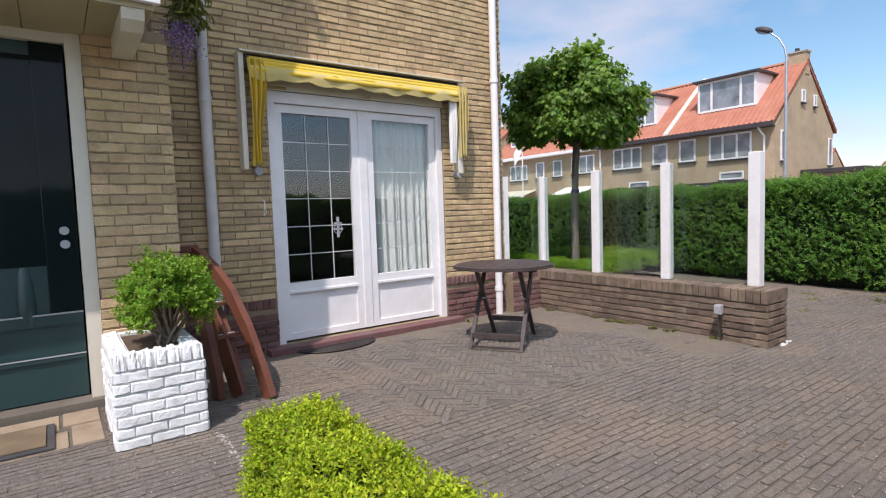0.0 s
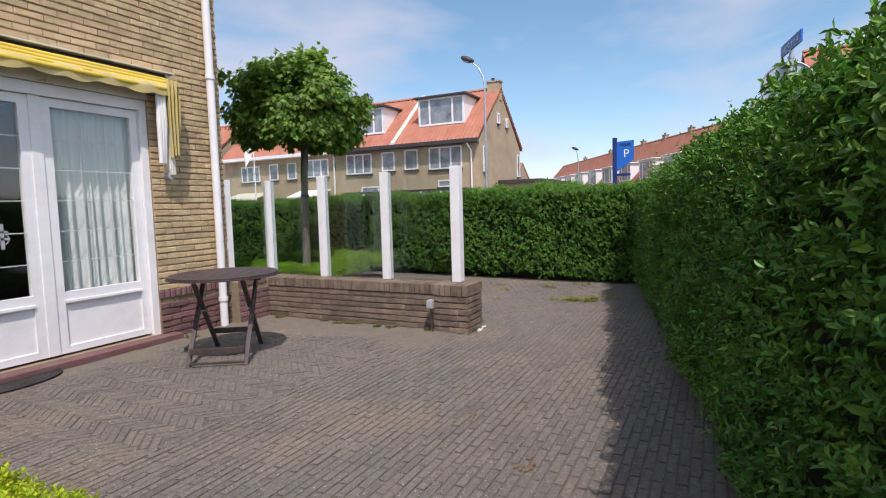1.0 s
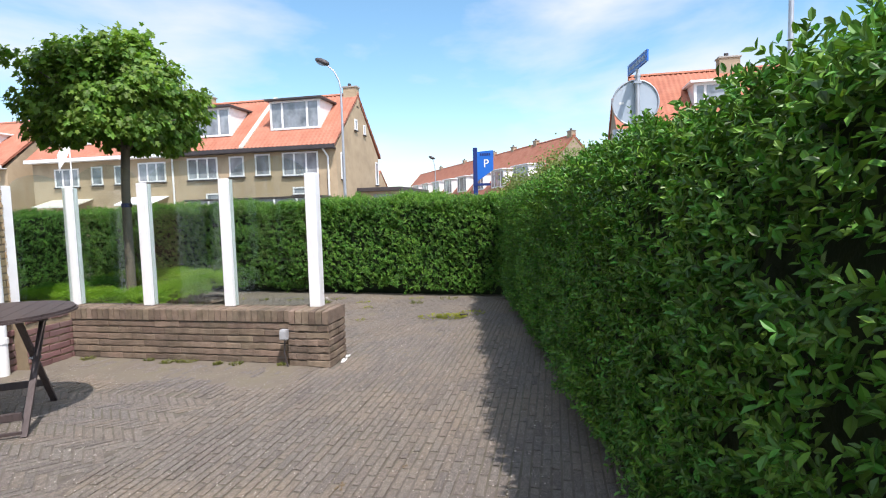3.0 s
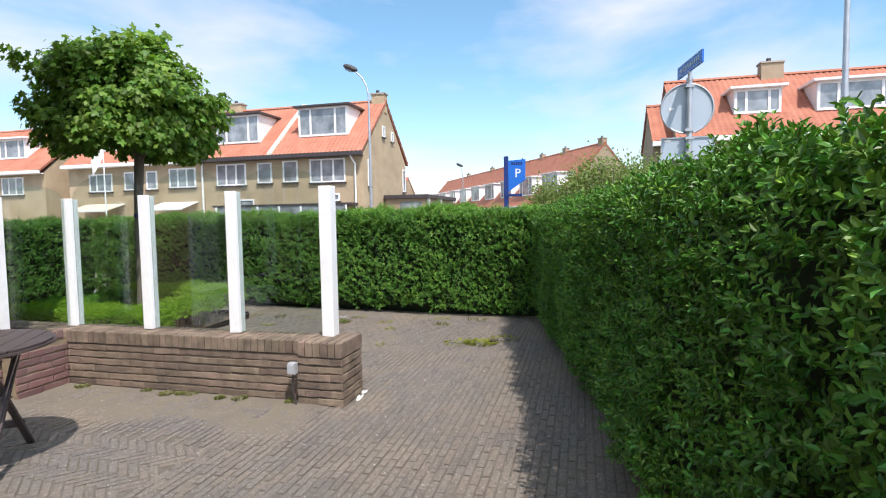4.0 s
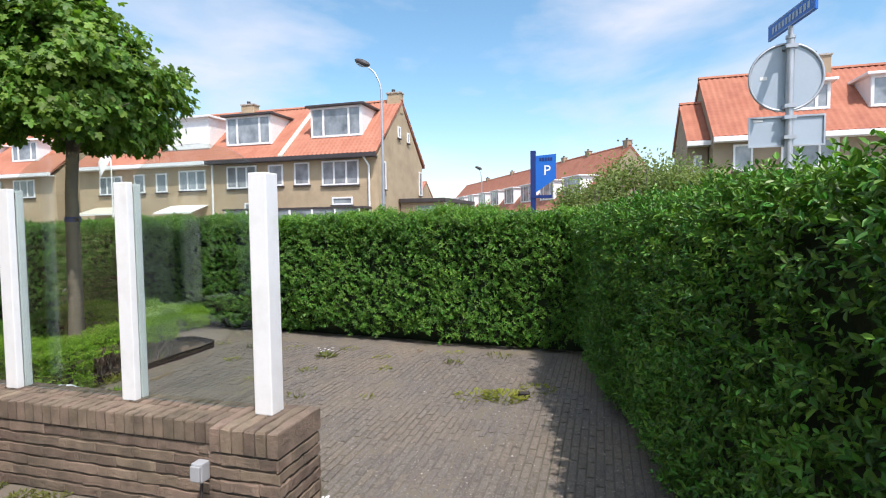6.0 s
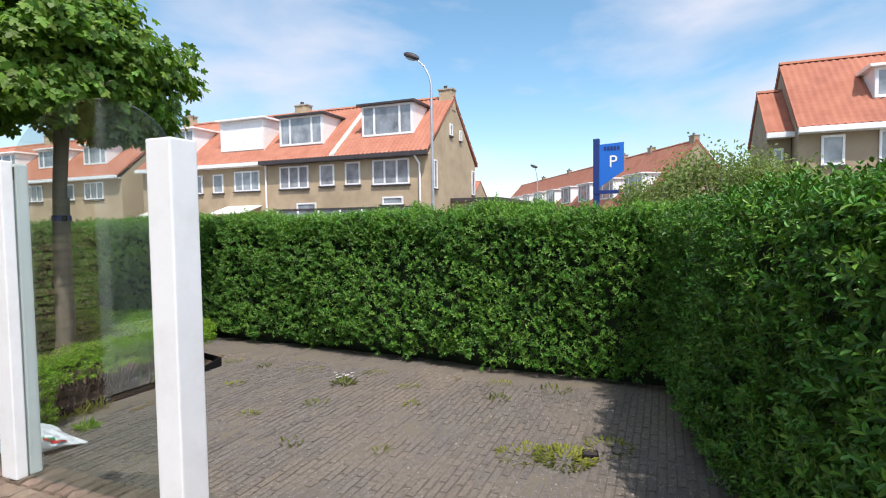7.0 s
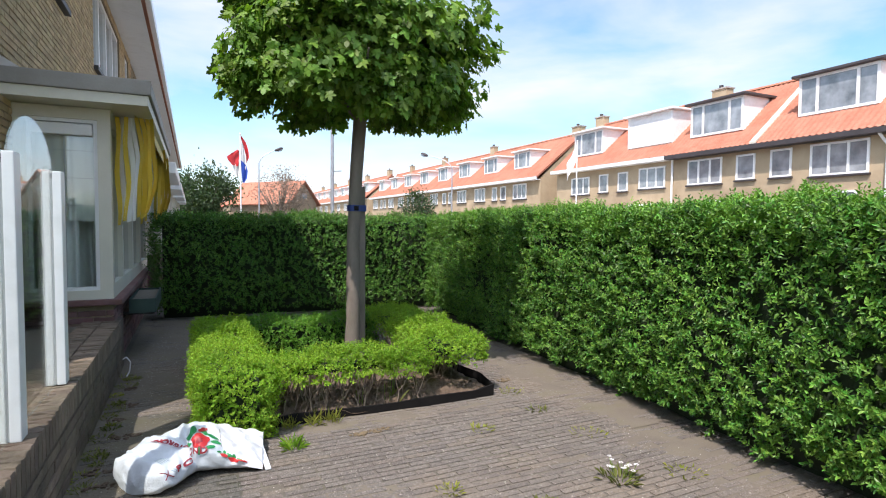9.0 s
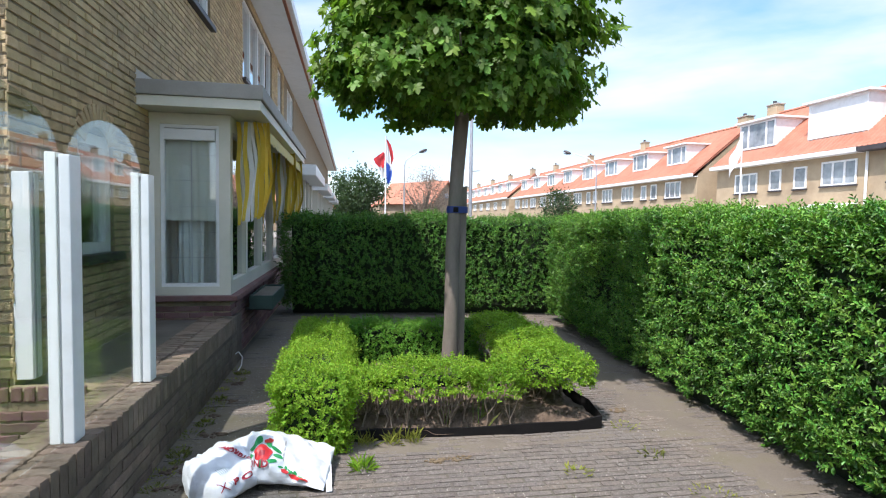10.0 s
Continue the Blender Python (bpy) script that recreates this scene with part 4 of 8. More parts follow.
for x0, x1, y0, y1, z in ((-0.88, -0.34, 3.62, 3.94, 0.013), (-0.33, 0.02, 3.61, 3.9, 0.015), (0.03, 0.19, 3.63, 3.98, 0.012), (-0.88, -0.5, 3.95, 4.26, 0.014), (-0.49, -0.02, 3.95, 4.26, 0.012), (-0.01, 0.19, 3.99, 4.26, 0.016)):
    part("flagstone", boxed(x0, x1 - 0.008, y0, y1 - 0.008, -0.04, z, bevel=0.005), M_FLAGSTONE, step)
porch = thing("porch_roof", (-0.5, 4.0, 2.47), 0, "cream boarded porch roof on brackets", "porch roof", "", "structure")
for k in range(8):
    part("board", boxed(-1.45 + k * 0.317, -1.45 + k * 0.317 + 0.312, -0.36, 0.87, 0.0, 0.03), M_SOFFIT, porch)
part("roof_body", boxed(-1.65, 1.1, -0.36, 0.87, 0.035, 0.2), M_WHITE, porch)
part("fascia", boxed(-1.66, 1.12, -0.4, -0.36, 0.03, 0.24, bevel=0.006), M_WHITE, porch)
bm = prism(bmesh.new(), [(0.31, -0.13), (-0.25, -0.11), (-0.33, -0.06), (-0.35, 0.0), (0.31, 0.0)], "x", 0.92, 1.04)
part("bracket", bm, M_CREAM, porch)

# upper storey over the porch, whose steep roof shades the end wall
bm = bmesh.new()
box(bm, -2.4, 0.58, 3.66, 4.87, 2.7, 6.1)
prism(bm, [(-2.4, 6.1), (0.58, 6.1), (-0.91, 8.0)], "y", 3.66, 4.87)
tagged(part("wall_upper_porch", bm, M_FARBRICK), "yellow brick upper storey over the porch", "wall", "", "structure")
bm = bmesh.new()
prism(bm, [(-0.91, 8.0), (0.66, 6.0), (0.7, 6.1), (-0.91, 8.15)], "y", 3.6, 4.86)
prism(bm, [(-0.91, 8.0), (-2.48, 6.0), (-2.52, 6.1), (-0.91, 8.15)], "y", 3.6, 4.86)
tagged(part("roof_porch", bm, M_ROOF_DARK), "steep red tiled roof over the porch storey", "roof", "", "structure")

# hanging flowers and rainwater pipes
hang = thing("hanging_plant", (0.89, 4.5, 2.6), 0, "hanging plant with lavender flower racemes", "hanging plant")
rgn = np.random.default_rng(31)
n = 900
pt = np.stack([rgn.normal(0, 0.06, n), rgn.normal(0, 0.06, n), 0.1 - np.abs(rgn.normal(0, 0.13, n))], 1)
v, f = leaves(pt, rgn.normal(0, 1, (n, 3)), rgn.normal(0, 1, (n, 3)), rgn.uniform(0.012, 0.022, n), 0.9)
np_part("blossom", v, f, M_LAVENDER, hang, "lavender blossom", kind="stuff")
n = 260
pt = np.stack([rgn.normal(0.06, 0.06, n), rgn.normal(0, 0.06, n), rgn.uniform(0.12, 0.4, n)], 1)
v, f = leaves(pt, np.stack([rgn.normal(0, 0.5, n), rgn.normal(0, 0.5, n), -rgn.uniform(0.2, 1, n)], 1), rgn.normal(0, 1, (n, 3)), rgn.uniform(0.07, 0.12, n), 0.3, full=True)
np_part("foliage", v, f, M_WEED, hang, kind="stuff")
part("stem", tube(bmesh.new(), [(0.0, 0.05, 0.3), (0.02, 0.0, 0.1), (0, 0, -0.2)], [0.02, 0.012, 0.004], 6), M_TWIG, hang)


def rain_pipe(x, y, z0, z1, label, material, r=0.04, rings=(1.0, 2.75)):
    p = thing("rain_pipe", (x, y, 0), 0, label, "rain pipe", "rain pipes on the end wall")
    part("tube", tube(bmesh.new(), [(0, 0, z0), (0, 0, z1)], r, 16), material, p)
    for z in rings:
        part("collar", tube(bmesh.new(), [(0, 0, z), (0, 0, z + 0.045)], r + 0.009, 16), material, p)
        part("bracket", boxed(-0.012, 0.012, r * 0.6, HY - y + 0.002, z + 0.01, z + 0.035), M_STEEL, p)


rain_pipe(4.262, 4.8, 0.0, 5.3, "off-white rain pipe down the brick wall", M_WHITE, 0.042, (0.28, 2.7))
rain_pipe(1.1, 4.8, 0.15, 5.3, "grey rain pipe beside the entry", M_PVC, 0.045, (2.2,))

# ---- french doors ----
fd = thing("door_2", (2.59, HY + 0.09, 0.06), 0, "white double garden doors with leaded glass and panels", "garden doors", "", "structure")
W, H = 0.96, 2.31
bm = bmesh.new()
box(bm, -W, -W + 0.07, -0.07, 0.1, 0, H)
box(bm, W - 0.07, W, -0.07, 0.1, 0, H)
box(bm, -W + 0.07, W - 0.07, -0.07, 0.1, H - 0.1, H)
part("door_frame", bm, M_WHITE, fd)
for x0, x1, side in ((-W + 0.072, -0.045, -1), (0.045, W - 0.072, 1)):
    leaf_ = thing("door_leaf")
    leaf_.parent = fd
    leaf_.matrix_basis = Matrix.Translation(((x0 + x1) / 2, 0, 0.02))
    w, h = (x1 - x0) / 2, H - 0.125
    bm = bmesh.new()
    box(bm, -w, -w + 0.075, -0.03, 0.03, 0, h)
    box(bm, w - 0.075, w, -0.03, 0.03, 0, h)
    box(bm, -w + 0.075, w - 0.075, -0.03, 0.03, h - 0.075, h)
    box(bm, -w + 0.075, w - 0.075, -0.03, 0.03, 0.45, 0.535)
    box(bm, -w + 0.075, w - 0.075, -0.03, 0.03, 0.0, 0.06)
    part("leaf_frame", bm, M_WHITE, leaf_)
    part("lower_panel", boxed(-w + 0.075, w - 0.075, -0.012, 0.012, 0.06, 0.45), M_WHITE, leaf_)
    part("moulding", boxed(-w + 0.07, w - 0.07, -0.045, -0.03, 0.435, 0.465, bevel=0.006), M_WHITE, leaf_)
    p = part("pane", boxed(-w + 0.075, w - 0.075, 0.0, 0.006, 0.535, h - 0.075), M_PANE, leaf_)
    p.visible_shadow = False
    gw, gh = 2 * (w - 0.075), h - 0.61
    for k in (1, 2):
        c = -w + 0.075 + gw * k / 3
        part("came", boxed(c - 0.004, c + 0.004, -0.006, -0.001, 0.535, h - 0.075), M_LEAD, leaf_)
    for k in range(1, 6):
        c = 0.535 + gh * k / 6
        part("came", boxed(-w + 0.075, w - 0.075, -0.0065, -0.0015, c - 0.004, c + 0.004), M_LEAD, leaf_)
part("meeting_post", boxed(-0.045, 0.045, -0.04, 0.03, 0.02, H - 0.1, bevel=0.004), M_WHITE, fd)
tagged(part("door_sill", boxed(1.5, 3.68, 4.72, 4.9, -0.05, 0.058, bevel=0.008), M_PURPLE), "purple brick door sill", "sill", "", "structure")
tagged(part("lintel_board", boxed(1.63, 3.55, HY - 0.012, HY + 0.1, 2.37, 2.52), M_CREAM), "cream board over the garden doors", "trim", "", "structure")


def curtain(x0, x1, y, z0, z1, folds, label, axis="x", amp=0.03, material=None):
    c = thing("curtain", ((x0 + x1) / 2, y, z0) if axis == "x" else (y, (x0 + x1) / 2, z0), 0 if axis == "x" else 90, label, "curtain")
    n, w = folds * 8, x1 - x0
    bm = bmesh.new()
    cols = []
    for k in range(n + 1):
        u = -w / 2 + w * k / n
        a = 2 * math.pi * k / 8
        col = []
        for j in range(7):
            t = j / 6
            col.append(bm.verts.new((u + 0.01 * math.sin(a * 0.37 + t), amp * (0.55 + 0.45 * (1 - t)) * math.sin(a + 0.5 * math.sin(k * 0.21) + t * 0.6), (z1 - z0) * t)))
        cols.append(col)
    for c0, c1 in zip(cols, cols[1:]):
        for j in range(6):
            bm.faces.new((c0[j], c1[j], c1[j + 1], c0[j + 1])).smooth = True
    part("drape", bm, material or M_CURTAIN, c)
    return c


curtain(2.74, 3.5, HY + 0.17, 0.08, 2.3, 9, "long white pleated net curtain behind the garden door")
tagged(part("curtain_rail", tube(bmesh.new(), [(1.6, HY + 0.17, 2.33), (3.6, HY + 0.17, 2.33)], 0.012, 8), M_WHITE), "thin white curtain rail over the garden doors", "curtain rail")


# small fittings by the garden doors
orn = thing("window_ornament", (2.3, HY + 0.085, 1.02), 0, "white openwork ornament hanging in the door glass", "ornament")
part("bar", boxed(-0.05, 0.05, -0.004, 0.004, 0.07, 0.09), M_GREYPLASTIC, orn)
part("bar", boxed(-0.012, 0.012, -0.004, 0.004, 0.0, 0.2), M_GREYPLASTIC, orn)
part("bar", boxed(-0.04, 0.04, -0.004, 0.004, 0.13, 0.145), M_GREYPLASTIC, orn)
part("ring", tube(bmesh.new(), [(0.045 * math.cos(2 * math.pi * k / 16), 0, 0.08 + 0.045 * math.sin(2 * math.pi * k / 16)) for k in range(17)], 0.004, 6), M_GREYPLASTIC, orn)
hook = thing("wall_hook", (1.55, HY - 0.005, 1.31), 0, "small white hook with a loop of cord on the wall", "hook")
part("stem", tube(bmesh.new(), [(0, 0, 0.08), (0, -0.03, 0.07), (0, -0.035, 0.02)], 0.006, 6), M_WHITE, hook)
part("cord", tube(bmesh.new(), [(0, -0.03, 0.05), (0.012, -0.03, -0.03), (-0.01, -0.028, -0.06), (0, -0.03, 0.05)], 0.004, 6), M_WCLOTH, hook)
cord = thing("loose_cable", (5.2, 6.7, 0.0), 0, "loop of white cable at the foot of the bay wall", "cable")
part("loop", tube(bmesh.new(), [(0.0, 0.0, 0.16), (0.03, -0.01, 0.18), (0.06, 0.0, 0.13), (0.05, 0.01, 0.05), (0.03, -0.03, 0.012)], 0.005, 6), M_WHITE, cord)

# ---- retracted awning over the garden doors ----
aw = thing("awning", (2.6, HY, 2.6), 0, "retracted yellow awning with a scalloped valance", "awning")
part("cassette", boxed(-1.18, 1.13, -0.1, 0.0, -0.1, 0.03, bevel=0.008), M_DARKTRIM, aw)
part("hood", boxed(-1.23, 1.16, -0.17, 0.0, 0.03, 0.045, bevel=0.004), M_CREAM, aw)
for i in range(4):
    part("cloth_fold", tube(bmesh.new(), [(-1.15 + 0.01 * i, -0.13 - 0.012 * i, -0.02 - 0.03 * i), (0, -0.145 - 0.012 * i, -0.035 - 0.03 * i), (1.1, -0.13 - 0.012 * i, -0.03 - 0.03 * i)], 0.026, 10), M_YCLOTH, aw)
bm = bmesh.new()
cols = []
for k in range(121):
    u = -1.16 + 2.31 * k / 120
    dip = 0.105 + 0.022 * abs(math.sin(math.pi * k / 120 * 9)) + 0.01 * math.sin(k * 0.2)
    y = -0.185 + 0.008 * math.sin(k * 0.35)
    cols.append([bm.verts.new((u, -0.165, -0.1)), bm.verts.new((u, y - 0.012, -0.085)), bm.verts.new((u, y - 0.006, -0.07 - dip * 0.55)), bm.verts.new((u, y - 0.002, -0.07 - dip))])
for c0, c1 in zip(cols, cols[1:]):
    for j in range(3):
        bm.faces.new((c0[j], c1[j], c1[j + 1], c0[j + 1])).smooth = True
part("valance", bm, M_YCLOTH_PALE, aw, "faded scalloped valance")
for sx in (-1, 1):
    part("arm_rail", boxed(sx * 1.16 - 0.05 - 0.022, sx * 1.16 - 0.05 + 0.022, -0.13, 0.0, -0.95, 0.03, bevel=0.006), M_CREAM, aw)
    part("arm", boxed(sx * 1.1 - 0.014, sx * 1.1 + 0.014, -0.11, -0.06, -0.9, -0.1, bevel=0.004), M_WHITE, aw)
    part("pivot", tube(bmesh.new(), [(sx * 1.1, -0.1, -0.96), (sx * 1.1, -0.02, -0.96)], 0.035, 12), M_GREYPLASTIC, aw)
    bm = bmesh.new()
    cols = []
    for j in range(15):
        t = j / 14
        z = -0.03 - (0.88 if sx < 0 else 0.74) * t
        wide = (0.135 - 0.06 * t + 0.02 * math.sin(t * 7)) if sx < 0 else (0.13 - 0.03 * t)
        x0 = -1.18 + 0.025 * math.sin(t * 2.4) if sx < 0 else 1.04 + 0.03 * t
        cols.append([bm.verts.new((x0 + wide * k / 20, -0.15 - 0.045 * (1 - 0.3 * t) * math.sin(k * 0.95 + 0.8 * math.sin(t * 4)) - 0.03 * (1 - t), z - 0.02 * math.sin(k * 0.7) * t)) for k in range(21)])
    for c0, c1 in zip(cols, cols[1:]):
        for k in range(20):
            bm.faces.new((c0[k], c0[k + 1], c1[k + 1], c1[k])).smooth = True
    part("side_cloth", bm, M_YCLOTH if sx < 0 else M_YCLOTH_PALE, aw, "bunched yellow side cloth")
bm = bmesh.new()
for k in range(3):
    tube(bm, [(0.99 + 0.022 * k, -0.12 - 0.01 * k, -0.1), (0.98 + 0.03 * k, -0.13, -0.45), (0.975 + 0.025 * k, -0.13 + 0.01 * k, -0.84)], [0.02, 0.026, 0.02], 8)
part("cloth_lining", bm, M_WCLOTH, aw, "white cloth bundle")

# ---- bay window on the street wall ----
BX, BY, BY1 = 5.12, 6.9, 10.9
bay = thing("bay_window", (HX, BY, 0), 0, "white painted bay window with leaded glass and flat roof", "bay window", "", "structure")
dx, dy = BX - HX, BY1 - BY
bm = bmesh.new()
box(bm, 0.002, dx - 0.01, 0.01, dy, -0.1, 0.62)
part("base_core", bm, M_MORTAR, bay)
part("sill", boxed(0, dx + 0.07, -0.06, dy, 0.62, 0.67, bevel=0.008), M_PURPLE, bay)
places = brick_places(courses(dx, 0.02, 0.6, seed=33), (HX, BY + 0.01, 0), (1, 0, 0), (0, -1, 0), 0.012)
places += brick_places(courses(dy, 0.02, 0.6, seed=34), (BX - 0.01, BY, 0), (0, 1, 0), (1, 0, 0), 0.012)
pieces("brick", places, bay, pm, M_PURPLE, near_all)
bm = bmesh.new()
box(bm, 0.0, 0.09, 0.0, 0.1, 0.67, 2.34)
box(bm, dx - 0.1, dx, 0.0, 0.1, 0.67, 2.34)
box(bm, 0.09, dx - 0.1, 0.0, 0.1, 0.67, 0.75)
box(bm, 0.09, dx - 0.1, 0.0, 0.1, 2.24, 2.34)
part("front_frame", bm, M_CREAM, bay)
bm = bmesh.new()
box(bm, 0.09, 0.12, 0.02, 0.07, 0.75, 2.24)
box(bm, dx - 0.13, dx - 0.1, 0.02, 0.07, 0.75, 2.24)
box(bm, 0.12, dx - 0.13, 0.02, 0.07, 0.75, 0.78)
box(bm, 0.12, dx - 0.13, 0.02, 0.07, 2.21, 2.24)
part("front_sash", bm, M_WHITE, bay)
p = part("pane", boxed(0.12, dx - 0.13, 0.045, 0.051, 0.78, 2.21), M_PANE, bay)
p.visible_shadow = False
part("came", boxed(dx / 2 - 0.003, dx / 2 + 0.003, 0.04, 0.044, 0.78, 2.21), M_GREYPLASTIC, bay)
for k in range(1, 6):
    z = 0.78 + 1.43 * k / 6
    part("came", boxed(0.12, dx - 0.13, 0.0395, 0.0435, z - 0.002, z + 0.002), M_GREYPLASTIC, bay)
part("roller_blind", boxed(0.125, dx - 0.135, -0.005, 0.055, 2.1, 2.2, bevel=0.01), M_WHITE, bay, "rolled-up white blind")
posts = [0.1, 0.75, 1.75, 2.75, 3.85]
for y in posts[1:]:
    part("mullion", boxed(dx - 0.1, dx, y, y + 0.1, 0.8, 2.2), M_CREAM, bay)
part("side_rail", boxed(dx - 0.1, dx, 0.1, dy, 0.67, 0.8), M_CREAM, bay)
part("side_rail", boxed(dx - 0.1, dx, 0.1, dy, 2.2, 2.34), M_CREAM, bay)
for a, b in zip(posts, posts[1:]):
    p = part("pane", boxed(dx - 0.05, dx - 0.044, a + (0.1 if a > 0.2 else 0), b, 0.8, 2.2), M_PANE, bay)
    p.visible_shadow = False
part("bay_ceiling", boxed(0, dx - 0.1, 0.1, dy, 2.3, 2.34), M_WHITE, bay)
bm = bmesh.new()
box(bm, -0.02, dx + 0.315, -0.295, dy + 0.32, 2.345, 2.43)
part("roof_soffit", bm, M_CREAM, bay)
part("roof_edge", boxed(-0.02, dx + 0.34, -0.32, dy + 0.34, 2.432, 2.56, bevel=0.01), M_ROOFEDGE, bay, "grey roof edge")
part("roof_lead", prism(bmesh.new(), [(-0.005, 2.56), (0.14, 2.56), (-0.005, 2.65)], "y", -0.3, dy + 0.34), M_PVC, bay)
curtain(4.62, 4.84, 7.05, 0.7, 1.75, 3, "white curtain tied back in the bay")
# added drape: reflected sky in the upper pane given as grey cloth
curtain(4.45, 5.05, 6.985, 1.36, 2.24, 7, "added grey drape standing for sky reflected in the upper bay glass", amp=0.008, material=M_REFLECTNET)
# second added drape, only to lighten the pane lower down
curtain(4.44, 5.0, 7.28, 0.7, 1.4, 7, "added grey drape that lightens the lower bay glass", material=M_REFLECTNET)
curtain(7.2, 7.8, 4.95, 0.7, 2.2, 6, "white net curtain beside the bay glass", axis="y")

ba = thing("bay_awning", (BX, 8.6, 2.3), 0, "yellow and white striped awning hanging in folds", "awning")
for y0 in (-1.5, 0.95, 2.0):
    for k in range(9):
        bm = bmesh.new()
        cols = []
        for j in range(9):
            t = j / 8
            wid = 0.3 + 0.06 * math.sin(t * 3.0) - 0.04 * t
            cols.append([bm.verts.new((0.012 + wid * (k + q) / 9 + 0.012 * math.sin(9 * t + k), y0 + 0.035 * math.sin((k + q) * 1.9) + 0.03 * t, 0.02 - (1.0 - 0.012 * (k + q) + 0.015 * math.sin(k * 2.2)) * t)) for q in (0, 1)])
        for c0, c1 in zip(cols, cols[1:]):
            bm.faces.new((c0[0], c0[1], c1[1], c1[0])).smooth = True
        part("cloth_stripe", bm, M_WCLOTH if k in (1, 3, 4) else M_YCLOTH, ba)
bm = bmesh.new()
cols = []
for k in range(81):
    y = -1.5 + 3.6 * k / 80
    dip = 0.1 + 0.03 * abs(math.sin(math.pi * k / 80 * 14))
    cols.append([bm.verts.new((0.16, y, 0.05)), bm.verts.new((0.3, y, -0.04)), bm.verts.new((0.31, y, -0.04 - dip))])
for c0, c1 in zip(cols, cols[1:]):
    for j in range(2):
        bm.faces.new((c0[j], c0[j + 1], c1[j + 1], c1[j])).smooth = True
part("valance", bm, M_YCLOTH_PALE, ba, "faded scalloped valance")
fb = thing("flower_box", (BX + 0.18, 8.0, 0.44), 0, "dark green flower box with dry soil under the bay", "flower box")
bm = bmesh.new()
box(bm, -0.12, -0.105, -0.5, 0.5, 0, 0.14)
box(bm, 0.105, 0.12, -0.5, 0.5, 0, 0.14)
box(bm, -0.105, 0.105, -0.5, -0.48, 0, 0.14)
box(bm, -0.105, 0.105, 0.48, 0.5, 0, 0.14)
box(bm, -0.105, 0.105, -0.48, 0.48, 0, 0.02)
part("trough", bm, M_GREENBOX, fb)
part("soil", boxed(-0.104, 0.104, -0.479, 0.479, 0.02, 0.12), M_SAND, fb)
part("bracket", boxed(-0.2, 0.1, -0.4, -0.36, -0.03, 0.0), M_IRON, fb)
part("bracket", boxed(-0.2, 0.1, 0.36, 0.4, -0.03, 0.0), M_IRON, fb)


# ---- windows in the street wall ----
def street_window(y0, y1, z0, z1, lights):
    w = thing("window_street", (HX, (y0 + y1) / 2, z0), 0, "white painted casement window in the brick wall", "window", "", "structure")
    hw, h = (y1 - y0) / 2, z1 - z0
    bm = bmesh.new()
    box(bm, -0.12, -0.03, -hw, hw, 0, 0.08)
    box(bm, -0.12, -0.03, -hw, hw, h - 0.08, h)
    box(bm, -0.12, -0.03, -hw, -hw + 0.08, 0.08, h - 0.08)
    box(bm, -0.12, -0.03, hw - 0.08, hw, 0.08, h - 0.08)
    for k in range(1, lights):
        c = -hw + 2 * hw * k / lights
        box(bm, -0.12, -0.03, c - 0.045, c + 0.045, 0.08, h - 0.08)
    part("window_frame", bm, M_WHITE, w)
    p = part("pane", boxed(-0.08, -0.074, -hw + 0.08, hw - 0.08, 0.08, h - 0.08), M_PANE, w)
    p.visible_shadow = False
    part("window_sill", boxed(-0.03, 0.07, -hw - 0.03, hw + 0.03, -0.06, 0.002), M_DARKTRIM, w)


for (a, b, c, d), n in zip(WIN_B, (1, 2, 4, 1, 3)):
    street_window(a, b, c, d, n)
arch = []
for k in range(13):
    t = math.pi * (0.12 + 0.76 * k / 12)
    arch.append(Matrix.Translation((HX, 5.88 - 0.27 * math.cos(t), 1.86 + 0.25 * math.sin(t))) @ Matrix.Rotation(math.pi / 2, 4, "Y") @ Matrix.Rotation(-t + math.pi / 2, 4, "Z") @ Matrix.Diagonal((0.16, 0.046, 0.016, 1)))
pieces("arch_brick", arch, wall_east, FULL_YELLOW, M_YELLOW_I, near_all)
# bays of the neighbours further along the row
for k in range(4):
    nb = thing("neighbour_bay", (HX, 14.2 + k * 6.4, 0), 0, "cream bay window with flat roof further along the terrace", "bay window", "neighbour bays", "structure")
    part("base", boxed(0.0, 0.7, 0, 3.6, -0.1, 0.65), M_PURPLE, nb)
    bm = bmesh.new()
    box(bm, 0, 0.7, 0, 0.12, 0.65, 2.35)
    box(bm, 0, 0.7, 3.48, 3.6, 0.65, 2.35)
    for q in (0.12, 1.2, 2.3, 3.36):
        box(bm, 0.58, 0.7, q, q + 0.12, 0.65, 2.35)
    part("frame", bm, M_CREAM, nb)
    part("pane", boxed(0.62, 0.63, 0.2, 3.4, 0.7, 2.3), M_FARGLASS, nb)
    part("roof_edge", boxed(0.0, 1.05, -0.3, 3.9, 2.36, 2.6, bevel=0.02), M_WHITE, nb)


